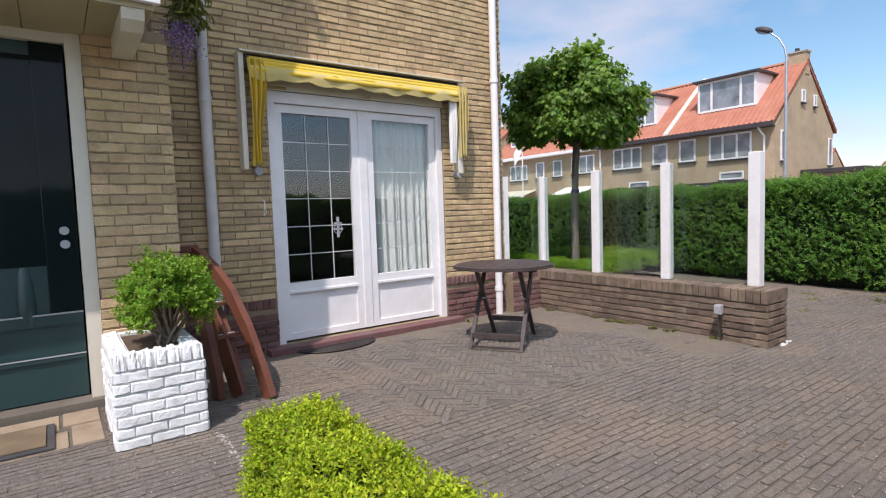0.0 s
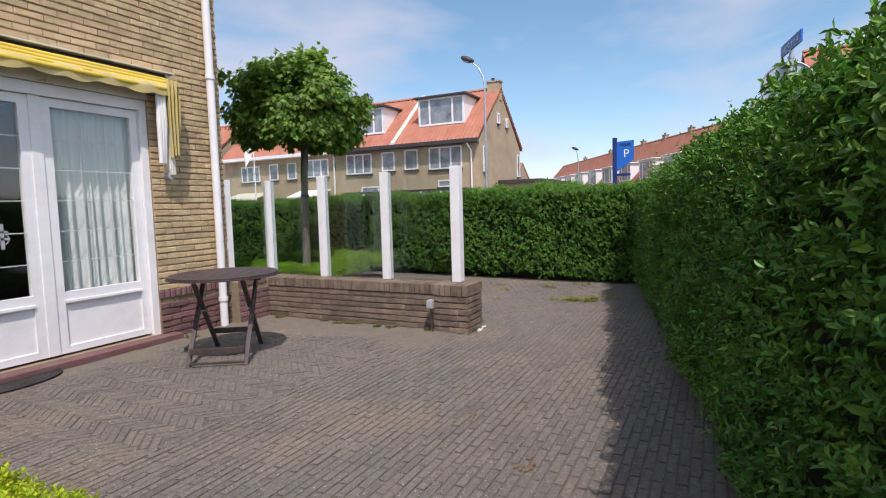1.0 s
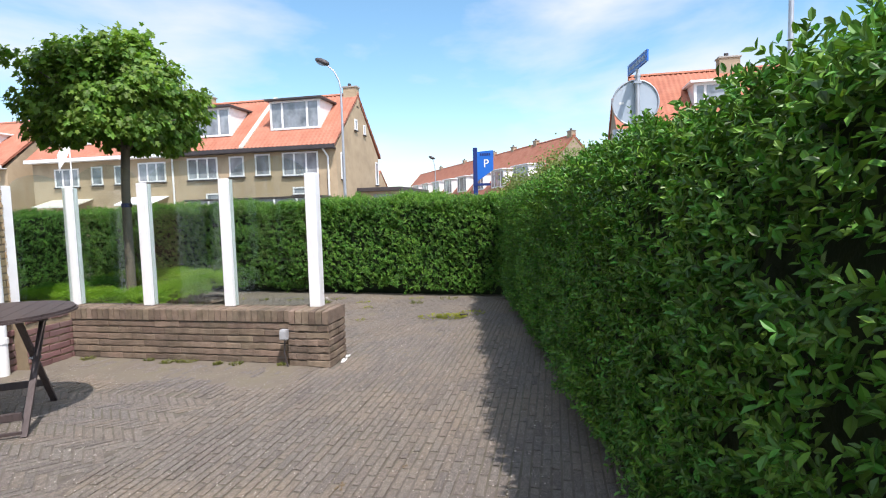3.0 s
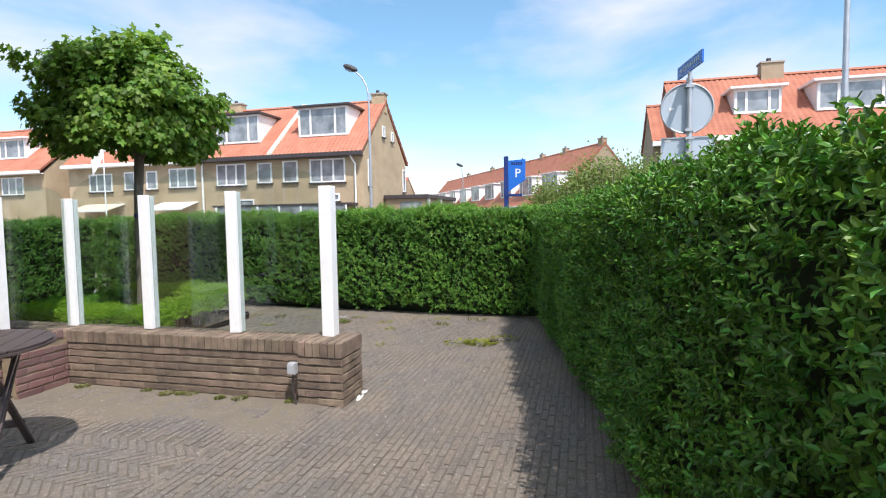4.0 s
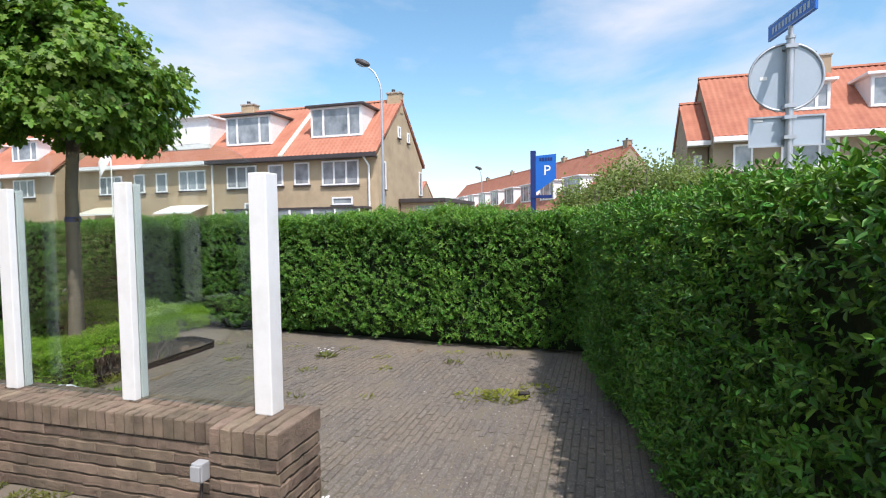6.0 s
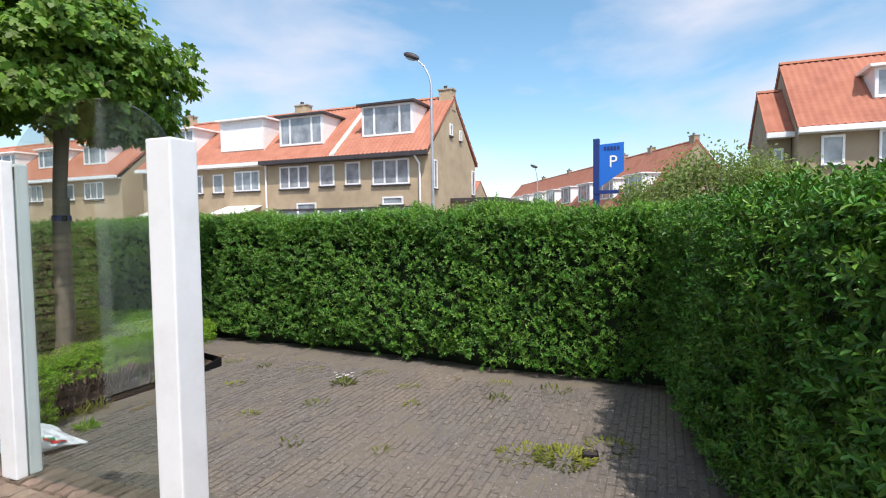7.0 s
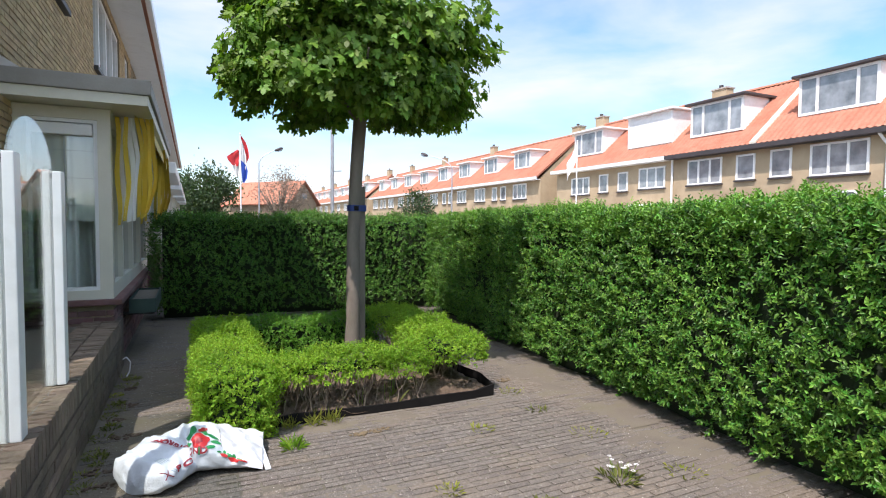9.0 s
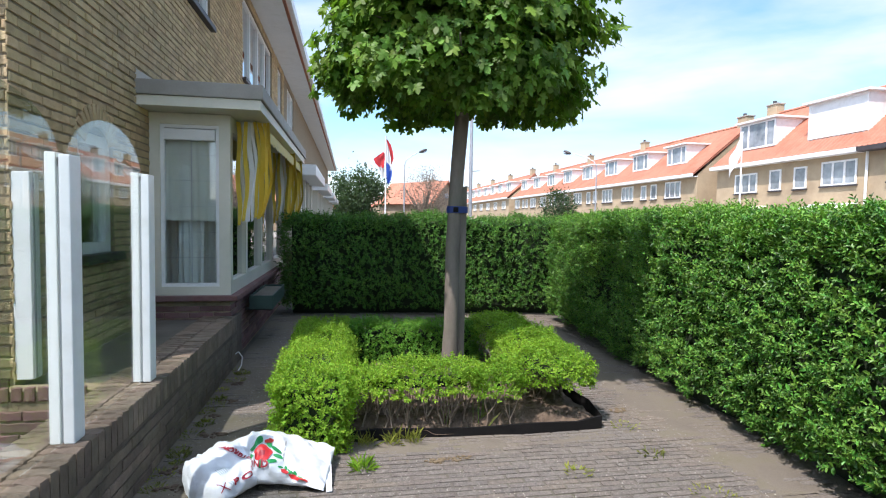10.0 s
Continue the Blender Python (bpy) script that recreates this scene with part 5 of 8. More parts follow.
# ---- houses across the street ----
def roof_tiles(name, parent, y0, y1, xe, ze, xr, zr, material, tile=0.27, courses_n=20, per=4):
    """Pantiles from the eaves (xe, ze) to the ridge (xr, zr): waves along the eaves, steps up the slope."""
    ny = int((y1 - y0) / tile) * per + 1
    ys = np.linspace(y0, y1, ny)
    wave = 0.035 * np.sin(np.arange(ny) * 2 * np.pi / per)
    rows = []
    for i in range(courses_n):
        for t, lift in ((i / courses_n, 0.06), ((i + 1) / courses_n, 0.0)):
            rows.append((xe + (xr - xe) * t, ze + (zr - ze) * t + lift))
    v = np.concatenate([np.stack([np.full(ny, x), ys, z + wave], 1) for x, z in rows])
    k = np.arange(len(rows) - 1)[:, None] * ny + np.arange(ny - 1)[None]
    f = np.stack([k, k + 1, k + ny + 1, k + ny], -1).reshape(-1, 4)
    if xe > xr:
        f = f[:, ::-1]
    ob = np_part(name, v, f, material, parent, smooth=True)
    return ob


def window(parent, y, w, z, h, lights, x=0.0, depth=0.06, name="window", material=None):
    """A white casement on a facade that faces -x, in the parent's space."""
    win = thing(name)
    win.parent = parent
    win.matrix_basis = Matrix.Translation((x, y, z))
    bm = bmesh.new()
    f = 0.09
    box(bm, -depth, 0.03, -w / 2, w / 2, h - f, h)
    box(bm, -depth, 0.03, -w / 2, w / 2, 0, f)
    box(bm, -depth, 0.03, -w / 2, -w / 2 + f, f, h - f)
    box(bm, -depth, 0.03, w / 2 - f, w / 2, f, h - f)
    for k in range(1, lights):
        c = -w / 2 + w * k / lights
        box(bm, -depth, 0.03, c - 0.05, c + 0.05, f, h - f)
    part("window_frame", bm, M_WHITE, win)
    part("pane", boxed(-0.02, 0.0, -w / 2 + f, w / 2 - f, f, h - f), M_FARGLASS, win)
    part("window_sill", boxed(-depth - 0.06, 0.02, -w / 2 - 0.06, w / 2 + 0.06, -0.08, -0.0), M_DARKTRIM, win)
    return win


def dormer(parent, y, w, z0, z1, xf, slope, lights, blank=False, dark=False):
    """A flat-roofed dormer; xf: its front, from the facade; slope: rise per metre of depth."""
    d = thing("dormer")
    d.parent = parent
    d.matrix_basis = Matrix.Translation((xf, y, z0))
    h = z1 - z0
    deep = h / slope + 0.4
    part("cheek_box", boxed(0.0, deep, -w / 2, w / 2, -0.1, h), M_WHITE, d)
    part("dormer_roof", boxed(-0.3, deep + 0.2, -w / 2 - 0.22, w / 2 + 0.22, h, h + 0.13, bevel=0.03), M_DARKTRIM if dark else M_WHITE, d)
    bm = bmesh.new()
    f = 0.12
    box(bm, -0.07, 0.0, -w / 2 + 0.02, w / 2 - 0.02, h - f, h - 0.002)
    box(bm, -0.07, 0.0, -w / 2 + 0.02, w / 2 - 0.02, 0, f)
    for k in range(lights + 1):
        c = -w / 2 + 0.08 + (w - 0.16) * (k / lights if lights != 3 else (0, 0.24, 0.76, 1)[k])
        box(bm, -0.07, 0.0, c - 0.06, c + 0.06, f, h - f)
    part("window_frame", bm, M_WHITE, d)
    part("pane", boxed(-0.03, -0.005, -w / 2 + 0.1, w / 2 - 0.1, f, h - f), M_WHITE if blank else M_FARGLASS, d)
    return d


def terrace_row(loc, rz, length, label, windows, dormers, chimneys, depth=8.0, eave=5.25, ridge=8.95, brick=None, roof=None, dark_eave=(0, 0), annex=False):
    """A terrace whose facade lies on local x = 0, facing -x, from y = 0 to length."""
    row = thing("terraced_houses", loc, rz, label, "house row")
    brick, roof = brick or M_FARBRICK, roof or M_ROOF
    bm = bmesh.new()
    box(bm, 0, depth, 0, length, -0.3, eave - 0.1)
    part("wall", bm, brick, row)
    for y0, y1 in ((0, 0.25), (length - 0.25, length)):
        part("gable", prism(bmesh.new(), [(0, eave - 0.1), (depth, eave - 0.1), (depth / 2, ridge - 0.18)], "y", y0, y1), brick, row)
    over = 0.45
    k = (ridge - eave) / (depth / 2 + over)
    part("roof_deck", prism(bmesh.new(), [(-over, eave - 0.02), (depth / 2, ridge - 0.05), (depth + over, eave - 0.02), (depth + over, eave - 0.12), (depth / 2, ridge - 0.22), (-over, eave - 0.12)], "y", -0.06, length + 0.06), M_ROOF_DARK, row)
    roof_tiles("roof_front", row, -0.08, length + 0.08, -over, eave, depth / 2, ridge, roof)
    roof_tiles("roof_back", row, -0.08, length + 0.08, depth + over, eave, depth / 2, ridge, roof, tile=0.6, courses_n=12, per=2)
    bm = bmesh.new()
    prism(bm, [(depth / 2 - 0.16, ridge - 0.02), (depth / 2 + 0.16, ridge - 0.02), (depth / 2 + 0.1, ridge + 0.09), (depth / 2 - 0.1, ridge + 0.09)], "y", -0.08, length + 0.08)
    part("ridge_capping", bm, roof, row)
    for y0, y1, mat_ in ((0, dark_eave[1], M_DARKTRIM), (dark_eave[1], length, M_WHITE)):
        if y1 - y0 > 0.1:
            part("gutter", boxed(-over - 0.12, -over + 0.05, y0 - 0.08, y1 + (0.08 if y1 == length else 0), eave - 0.2, eave + 0.03, bevel=0.02), mat_, row)
            part("soffit", boxed(-over + 0.05, 0, y0, y1, eave - 0.2, eave - 0.14), M_WHITE if mat_ is M_WHITE else M_DARKTRIM, row)
    for y, w, z, h, n in windows:
        window(row, y, w, z, h, n)
    for d in dormers:
        dormer(row, d[0], d[1], d[2], d[3], (d[2] - eave) / k - over - 0.05, k, d[4], *d[5:])
    for y, s, h in chimneys:
        c = thing("chimney")
        c.parent = row
        c.matrix_basis = Matrix.Translation((depth / 2, y, ridge))
        part("shaft", boxed(-s / 2, s / 2, -s * 0.8, s * 0.8, -0.8, h), brick, c)
        part("cap", boxed(-s / 2 - 0.06, s / 2 + 0.06, -s * 0.8 - 0.06, s * 0.8 + 0.06, h, h + 0.08), M_CONCRETE, c)
        part("pot", tube(bmesh.new(), [(0, 0.1, h + 0.08), (0, 0.1, h + 0.3)], 0.12), M_DARKTRIM, c)
    return row


FX = 30.5
first = terrace_row((FX, 12.6, 0), 0, 21.6, "tan brick terraced houses with orange tiled roof and dormers",
    [(14.9 - 12.6, 2.3, 3.57, 1.4, 3), (17.35 - 12.6, 1.0, 3.65, 1.3, 1), (19.1 - 12.6, 1.0, 3.65, 1.25, 1), (21.45 - 12.6, 2.1, 3.57, 1.35, 3), (25.05 - 12.6, 2.0, 3.55, 1.25, 3), (27.4 - 12.6, 0.85, 3.5, 1.2, 1), (29.15 - 12.6, 0.85, 3.5, 1.2, 1), (31.5 - 12.6, 1.9, 3.45, 1.2, 3), (14.8 - 12.6, 1.3, 2.45, 0.45, 1), (20.6 - 12.6, 1.4, 2.2, 0.5, 1)],
    [(15.55 - 12.6, 3.3, 6.45, 8.2, 3, False, True), (21.35 - 12.6, 3.2, 6.25, 8.0, 3, False, True), (25.9 - 12.6, 3.5, 6.2, 8.1, 1, True), (31.5 - 12.6, 3.0, 6.25, 7.9, 3)],
    [(0.4, 0.55, 0.4), (10.9, 0.6, 0.45), (21.2, 0.55, 0.6)], dark_eave=(0, 11.1), depth=7.7)
W2, D2 = [], []
for k in range(4):
    y = 2.9 + k * 10.6
    W2 += [(y, 2.0, 3.45, 1.25, 3), (y + 2.6, 0.85, 3.45, 1.2, 1), (y + 4.1, 0.85, 3.45, 1.2, 1), (y + 6.8, 2.0, 3.45, 1.25, 3)]
    D2 += [(y + 0.8, 2.5, 6.1, 7.5, 3), (y + 6.1, 2.5, 6.1, 7.5, 3)]
terrace_row((FX, 36.3, 0), 0, 43.0, "long tan brick terrace with orange roof and white dormers", W2, D2, [(0.45, 0.6, 0.55), (14, 0.5, 0.6), (26, 0.5, 0.7), (37, 0.5, 0.7)], eave=5.05, ridge=8.75)
terrace_row((FX, 82.0, 0), 0, 60.0, "distant tan brick terrace with orange roof and dormers", [(3 + k * 5, 2.0, 3.5, 1.2, 3) for k in range(11)], [(3 + k * 5, 2.6, 6.3, 7.7, 3) for k in range(11)], [(k * 12 + 1, 0.6, 0.8) for k in range(5)])
# beyond the side street
terrace_row((29.9, -22.6, 0), 0, 18.4, "brick houses with red tiled roof and dormers at the street corner",
    [(3.5, 2.0, 3.5, 1.3, 3), (9.5, 2.0, 3.5, 1.3, 3), (14.6, 2.2, 3.5, 1.3, 3), (17.2, 0.8, 3.5, 1.2, 1)], [(14.6, 2.1, 6.2, 7.4, 3), (10.3, 3.6, 6.15, 7.5, 3), (3.6, 3.2, 6.15, 7.5, 3)], [(13.2, 0.66, 0.6), (5.4, 0.66, 0.6)], brick=M_FARBRICK_D, roof=M_ROOF_DARK, eave=5.0, ridge=8.6, depth=7.5)
terrace_row((30.95, -4.15, 0), 0, 0.9, "lower brick house end with a red tiled gable roof", [(0.45, 0.35, 3.3, 1.1, 1)], [], [], depth=4.8, eave=5.0, ridge=7.3, brick=M_FARBRICK_D, roof=M_ROOF_DARK)
terrace_row((58.1, 2.7, 0), -60.5, 62.0, "low orange roofed terrace along the side street", [(3 + k * 6.4, 2.0, 1.2, 1.4, 3) for k in range(9)], [(3.2 + k * 6.4, 3.8, 3.8, 5.9, 3) for k in range(9)], [(0.5, 0.55, 0.45), (8.6, 0.5, 0.4), (15, 0.5, 0.4), (21.5, 0.5, 0.4), (34, 0.5, 0.4), (47, 0.5, 0.4)], brick=M_FARBRICK_D, eave=2.5, depth=11.0)
terrace_row((88, 30, 0), 0, 26.0, "distant houses with orange roofs at the end of the street", [(3 + k * 5, 2.0, 3.5, 1.2, 3) for k in range(5)], [(3 + k * 5.2, 2.6, 5.9, 7.4, 3) for k in range(5)], [(4, 0.6, 0.8), (16, 0.6, 0.8)], ridge=8.4)



# ---- maple tree ----
def maple_leaf_arrays(pos, axis, nrm, size):
    """Five-lobed leaves as triangle fans."""
    half = [(0.17, -0.1), (0.46, 0.0), (0.3, 0.2), (0.6, 0.42), (0.46, 0.55), (0.22, 0.5), (0.2, 0.76)]
    lobes = [(0.0, -0.02)] + half + [(0.0, 1.0)] + [(-x, y) for x, y in reversed(half)]
    t = np.array([(0.0, 0.3)] + lobes)
    axis = unit(axis)
    side = unit(np.cross(axis, nrm))
    up = np.cross(side, axis)
    s = size[:, None, None]
    curl = -0.35 * (t[:, 0] ** 2) - 0.15 * (t[:, 1] - 0.3) ** 2
    v = pos[:, None] + s * (side[:, None] * t[None, :, :1] + axis[:, None] * t[None, :, 1:] + up[:, None] * curl[None, :, None])
    k = len(lobes)
    tri = np.array([(0, 1 + i, 1 + (i + 1) % k) for i in range(k)])
    f = tri[None] + (np.arange(len(pos)) * (k + 1))[:, None, None]
    return v.reshape(-1, 3), f.reshape(-1, 3)


TX, TY = 7.06, 6.0
tree = thing("tree", (TX, TY, 0), 0, "young maple tree with a clipped flat-bottomed crown, tied to a stake", "tree")
part("trunk", tube(bmesh.new(), [(-0.02, 0, 0), (0.0, 0, 0.5), (0.0, 0.0, 1.2), (0.03, 0.01, 1.8), (0.06, 0.0, 2.25), (0.09, 0.0, 2.7), (0.12, 0, 3.2)], [0.078, 0.062, 0.057, 0.057, 0.06, 0.05, 0.03], 14), M_BARK, tree)
rng = np.random.default_rng(41)
bm = bmesh.new()
for k in range(16):
    a = 2 * math.pi * k / 16 + rng.uniform(-0.2, 0.2)
    z0, r = rng.uniform(2.2, 2.7), rng.uniform(0.7, 1.15)
    c = Vector((0.06, 0, z0))
    e = c + Vector((math.cos(a) * r, math.sin(a) * r, rng.uniform(0.1, 0.9)))
    m = (c + e) / 2 + Vector((0, 0, rng.uniform(0.05, 0.2)))
    tube(bm, [c, m, e], [0.03, 0.018, 0.006], 6)
part("limb", bm, M_BARK, tree)
P, N = [], []
cc = np.array([0.015, 0.03, 2.92])
for k in range(135):
    d = rng.normal(0, 1, 3)
    d /= np.linalg.norm(d)
    if d[2] < -0.35:
        d[2] = -0.35 * rng.uniform(0.6, 1)
    c = cc + d * np.array([1.0, 1.0, 0.78 if d[2] > 0 else 1.3]) * rng.uniform(0.6, 1.06)
    c[2] = max(c[2], 2.45)
    n = 190
    q = c + np.clip(rng.normal(0, 0.105, (n, 3)), -0.2, 0.2) * np.array([1.15, 1.15, 0.75])
    P.append(q)
    N.append(unit(d + np.array([0, 0, 0.7]) + rng.normal(0, 0.5, (n, 3))))
for k, (a, r, z) in enumerate(((2.4, 1.2, 3.4), (2.5, 1.1, 3.35), (5.2, 0.35, 3.8), (5.0, 0.3, 3.72), (0.3, 1.15, 3.25), (5.6, 1.15, 3.15))):
    q = np.array([math.cos(a) * r, math.sin(a) * r, z]) + np.clip(rng.normal(0, 0.07, (28, 3)), -0.11, 0.11)
    P.append(q)
    N.append(unit(rng.normal(0, 0.6, (28, 3)) + np.array([0, 0, 0.8])))
for k in range(20):
    a, r = rng.uniform(0, 6.28), rng.uniform(0.45, 1.05)
    c = np.array([0.02 + math.cos(a) * r, math.sin(a) * r, rng.uniform(2.38, 2.5) - 0.05 * max(0.0, math.cos(a + 0.9))])
    q = c + np.clip(rng.normal(0, 1, (46, 3)), -1.6, 1.6) * np.array([0.075, 0.075, 0.07])
    P.append(q)
    N.append(unit(rng.normal(0, 0.5, (46, 3)) + np.array([math.cos(a), math.sin(a), 0.4])))
P, N = np.concatenate(P), np.concatenate(N)
out = unit(P - cc)
A = unit(out * 0.5 + rng.normal(0, 0.42, P.shape) + np.array([0, 0, -0.75]))
v, f = maple_leaf_arrays(P, A, N, rng.uniform(0.05, 0.098, len(P)))
np_part("crown", v, f, M_LEAF_MAPLE, tree, "dense green five-lobed leaves", kind="stuff")
stake = thing("tree_stake", (7.142, 6.035, 0), 20, "weathered square wooden stake beside the maple trunk", "stake")
bm = bmesh.new()
box(bm, -0.032, 0.032, -0.026, 0.026, 0.0, 1.66, 0.006)
for vert in bm.verts:
    if vert.co.z > 1.6:
        vert.co.z += 0.5 * vert.co.x + 0.02
part("stake_post", bm, M_BARK, stake)
# one flat band round trunk and stake
ends = [((TX + 0.012, TY), 0.062), ((7.142, 6.035), 0.044)]
turn = math.atan2(ends[1][0][1] - ends[0][0][1], ends[1][0][0] - ends[0][0][0])
ring = []
for (cx, cy), r, a0 in ((ends[0][0], ends[0][1], turn + math.pi / 2 + 0.15), (ends[1][0], ends[1][1], turn - math.pi / 2 + 0.15)):
    for k in range(13):
        a = a0 + (math.pi - 0.3) * k / 12
        ring.append((cx + r * math.cos(a), cy + r * math.sin(a), math.cos(a), math.sin(a)))
tie = thing("tree_tie", (0, 0, 0), 0, "dark blue strap tying the trunk to its stake", "tree tie")
bm = bmesh.new()
band = [[bm.verts.new((x + nx * o, y + ny * o, z)) for o, z in ((0.0, 1.468), (0.005, 1.47), (0.005, 1.522), (0.0, 1.524))] for x, y, nx, ny in ring]
for b0, b1 in zip(band, band[1:] + band[:1]):
    for j in range(4):
        bm.faces.new((b0[j], b1[j], b1[(j + 1) % 4], b0[(j + 1) % 4]))
part("strap", bm, M_DARKBLUE, tie)
part("buckle", boxed(TX - 0.012, TX + 0.03, TY - 0.075, TY - 0.064, 1.475, 1.515, bevel=0.003), M_BLACK, tie, "black buckle")


# ---- low box hedges ----
def box_hedge(name, x0, x1, y0, y1, z0, z1, label, material, leaf=0.024, density=2300, seed=1, stems=0, loc=None):
    rng = np.random.default_rng(seed)
    h = thing(name, ((x0 + x1) / 2, (y0 + y1) / 2, 0), 0, label, "box hedge", "low box hedges")
    wx, wy, hz = (x1 - x0) / 2, (y1 - y0) / 2, (z1 - z0)
    Q, NN = [], []
    for side, area in (("t", 4 * wx * wy), ("s", 2 * wx * hz), ("n", 2 * wx * hz), ("w", 2 * wy * hz), ("e", 2 * wy * hz)):
        n = int(area * density)
        u, w = rng.uniform(-1, 1, n), rng.uniform(-1, 1, n)
        if side == "t":
            q, nr = np.stack([u * wx, w * wy, np.full(n, z1)], 1), (0, 0, 1)
        elif side in "sn":
            s = -1 if side == "s" else 1
            q, nr = np.stack([u * wx, np.full(n, s * wy), z0 + (w + 1) / 2 * hz], 1), (0, s, 0)
        else:
            s = -1 if side == "w" else 1
            q, nr = np.stack([np.full(n, s * wx), u * wy, z0 + (w + 1) / 2 * hz], 1), (s, 0, 0)
        nn = np.tile(np.array(nr, float), (n, 1))
        rim = np.maximum(np.abs(q[:, 0]) / wx, np.abs(q[:, 1]) / wy)
        if side == "t":
            q[:, 2] -= np.clip(rim - 0.75, 0, 1) * 0.16
        else:
            top = np.clip((q[:, 2] - z1 + 0.1) / 0.1, 0, 1)
            q -= nn * (top ** 2 * 0.05)[:, None]
        q += nn * (lump(q, 0.02, 5, seed)[:, None] - (rng.uniform(0, 1, n) ** 2 * 0.06)[:, None])
        if side == "t":
            q[:, 2] += lump(q, 0.012, 9, seed + 2)
        Q.append(q)
        NN.append(nn)
    v, f = sprigs(np.concatenate(Q), np.concatenate(NN), rng, 8, leaf * 2.1, leaf, up=0.6, width=0.6)
    np_part("foliage", v, f, material, h, kind="stuff")
    # inner block: shade between the leaves painted as a near-black colour
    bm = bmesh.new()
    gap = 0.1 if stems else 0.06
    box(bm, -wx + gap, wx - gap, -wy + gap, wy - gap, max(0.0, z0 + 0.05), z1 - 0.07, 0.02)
    part("core", bm, M_HEDGESHADE, h)
    if stems:
        bm = bmesh.new()
        for k in range(stems):
            x, y = rng.uniform(-wx, wx) * 0.92, rng.uniform(-0.7, 0.9) * wy
            a = rng.uniform(0, 6.28)
            fork = Vector((x + rng.uniform(-0.04, 0.04), y + rng.uniform(-0.04, 0.04), z0 * rng.uniform(0.3, 0.6)))
            tube(bm, [(x, y, 0), ((x + fork.x) / 2 + rng.uniform(-0.012, 0.012), (y + fork.y) / 2, fork.z / 2), fork], [0.0085, 0.0065, 0.0055], 5, False)
            for b in range(3):
                q = a + b * 2.1 + rng.uniform(-0.4, 0.4)
                reach = rng.uniform(0.04, 0.12)
                tube(bm, [fork, fork + Vector((reach * 0.4 * math.cos(q), reach * 0.4 * math.sin(q), (z0 - fork.z) * 0.5)), fork + Vector((reach * math.cos(q), reach * math.sin(q), z0 + 0.08 - fork.z))], [0.005, 0.0038, 0.0022], 4, False)
        np_stem = part("stem_growth", bm, M_TWIG, h, "bare grey stems")
        np_stem["kind"] = "stuff"
    return h


box_hedge("box_hedge", 5.78, 6.2, 4.8, 6.85, 0.0, 0.44, "bright yellow-green clipped box hedge round the tree bed", M_LEAF_BOX, seed=51)
box_hedge("box_hedge", 6.2, 7.1, 4.96, 5.27, 0.25, 0.43, "box hedge strip with bare stems below", M_LEAF_BOX, seed=52, stems=46)
box_hedge("box_hedge", 7.42, 7.88, 5.02, 6.85, 0.27, 0.46, "box hedge strip beside the bed edge with bare stems", M_LEAF_BOX, seed=53, stems=62)
# back strip: shade painted in by a deeper leaf green
box_hedge("box_hedge", 6.2, 7.42, 6.48, 6.85, 0.0, 0.43, "back strip of the box hedge, its shade put into a deep green leaf", M_LEAF_BOX_SHADED, seed=54)
box_hedge("box_hedge", 7.1, 7.32, 4.95, 5.2, 0.24, 0.42, "small box sprig at the hedge gap", M_LEAF_BOX, seed=56, stems=4)
box_hedge("box_hedge", 0.65, 1.0, 0.55, 2.42, 0.0, 0.36, "golden yellow-green clipped box hedge in full sun", M_LEAF_GOLD, leaf=0.027, density=2500, seed=55)
bed_x, bed_y = np.meshgrid(np.linspace(5.97, 7.93, 66), np.linspace(4.99, 6.93, 66), indexing="ij")
bed_p = np.stack([bed_x.ravel(), bed_y.ravel(), np.zeros(bed_x.size)], 1)
bed_p[:, 2] = 0.03 + 0.075 * np.clip((bed_p[:, 1] - 4.99) / 0.16, 0, 1) * np.clip((7.93 - bed_p[:, 0]) / 0.3, 0, 1) * np.clip((6.93 - bed_p[:, 1]) / 0.3, 0, 1) + lump(bed_p, 0.008, 6.0, 2) + lump(bed_p, 0.006, 17.0, 5) + np.random.default_rng(58).normal(0, 0.004, len(bed_p))
bed_k = np.arange(65)[:, None] * 66 + np.arange(65)[None]
tagged(np_part("tree_bed", bed_p, np.stack([bed_k, bed_k + 66, bed_k + 67, bed_k + 1], -1).reshape(-1, 4), M_SOIL), "crumbly brown soil bed round the tree", "flower bed", "", "structure")
edge = thing("bed_edging", (7.0, 4.97, 0), 0, "bent dark plastic lawn edging round the bed", "edging")
bm = bmesh.new()
pts = [(-0.95, 0.0), (-0.6, 0.03), (-0.2, 0.035), (0.1, 0.02), (0.4, 0.0), (0.75, 0.02), (0.93, 0.03), (0.96, 0.3), (0.95, 0.9), (0.95, 1.95)]
lo, hi = [], []
for i, (x, y) in enumerate(pts):
    z = 0.06 + 0.012 * math.sin(i * 1.9) + (0.04 if i in (6, 7) else 0)
    lo.append([bm.verts.new((x, y - 0.008, -0.02)), bm.verts.new((x, y - 0.012, z)), bm.verts.new((x, y + 0.006, z)), bm.verts.new((x, y + 0.01, -0.02))])
for c0, c1 in zip(lo, lo[1:]):
    for j in range(4):
        bm.faces.new((c0[j], c0[(j + 1) % 4], c1[(j + 1) % 4], c1[j]))
bm.faces.new(lo[0])
bm.faces.new(lo[-1][::-1])
part("strip", bm, M_BLACK, edge)


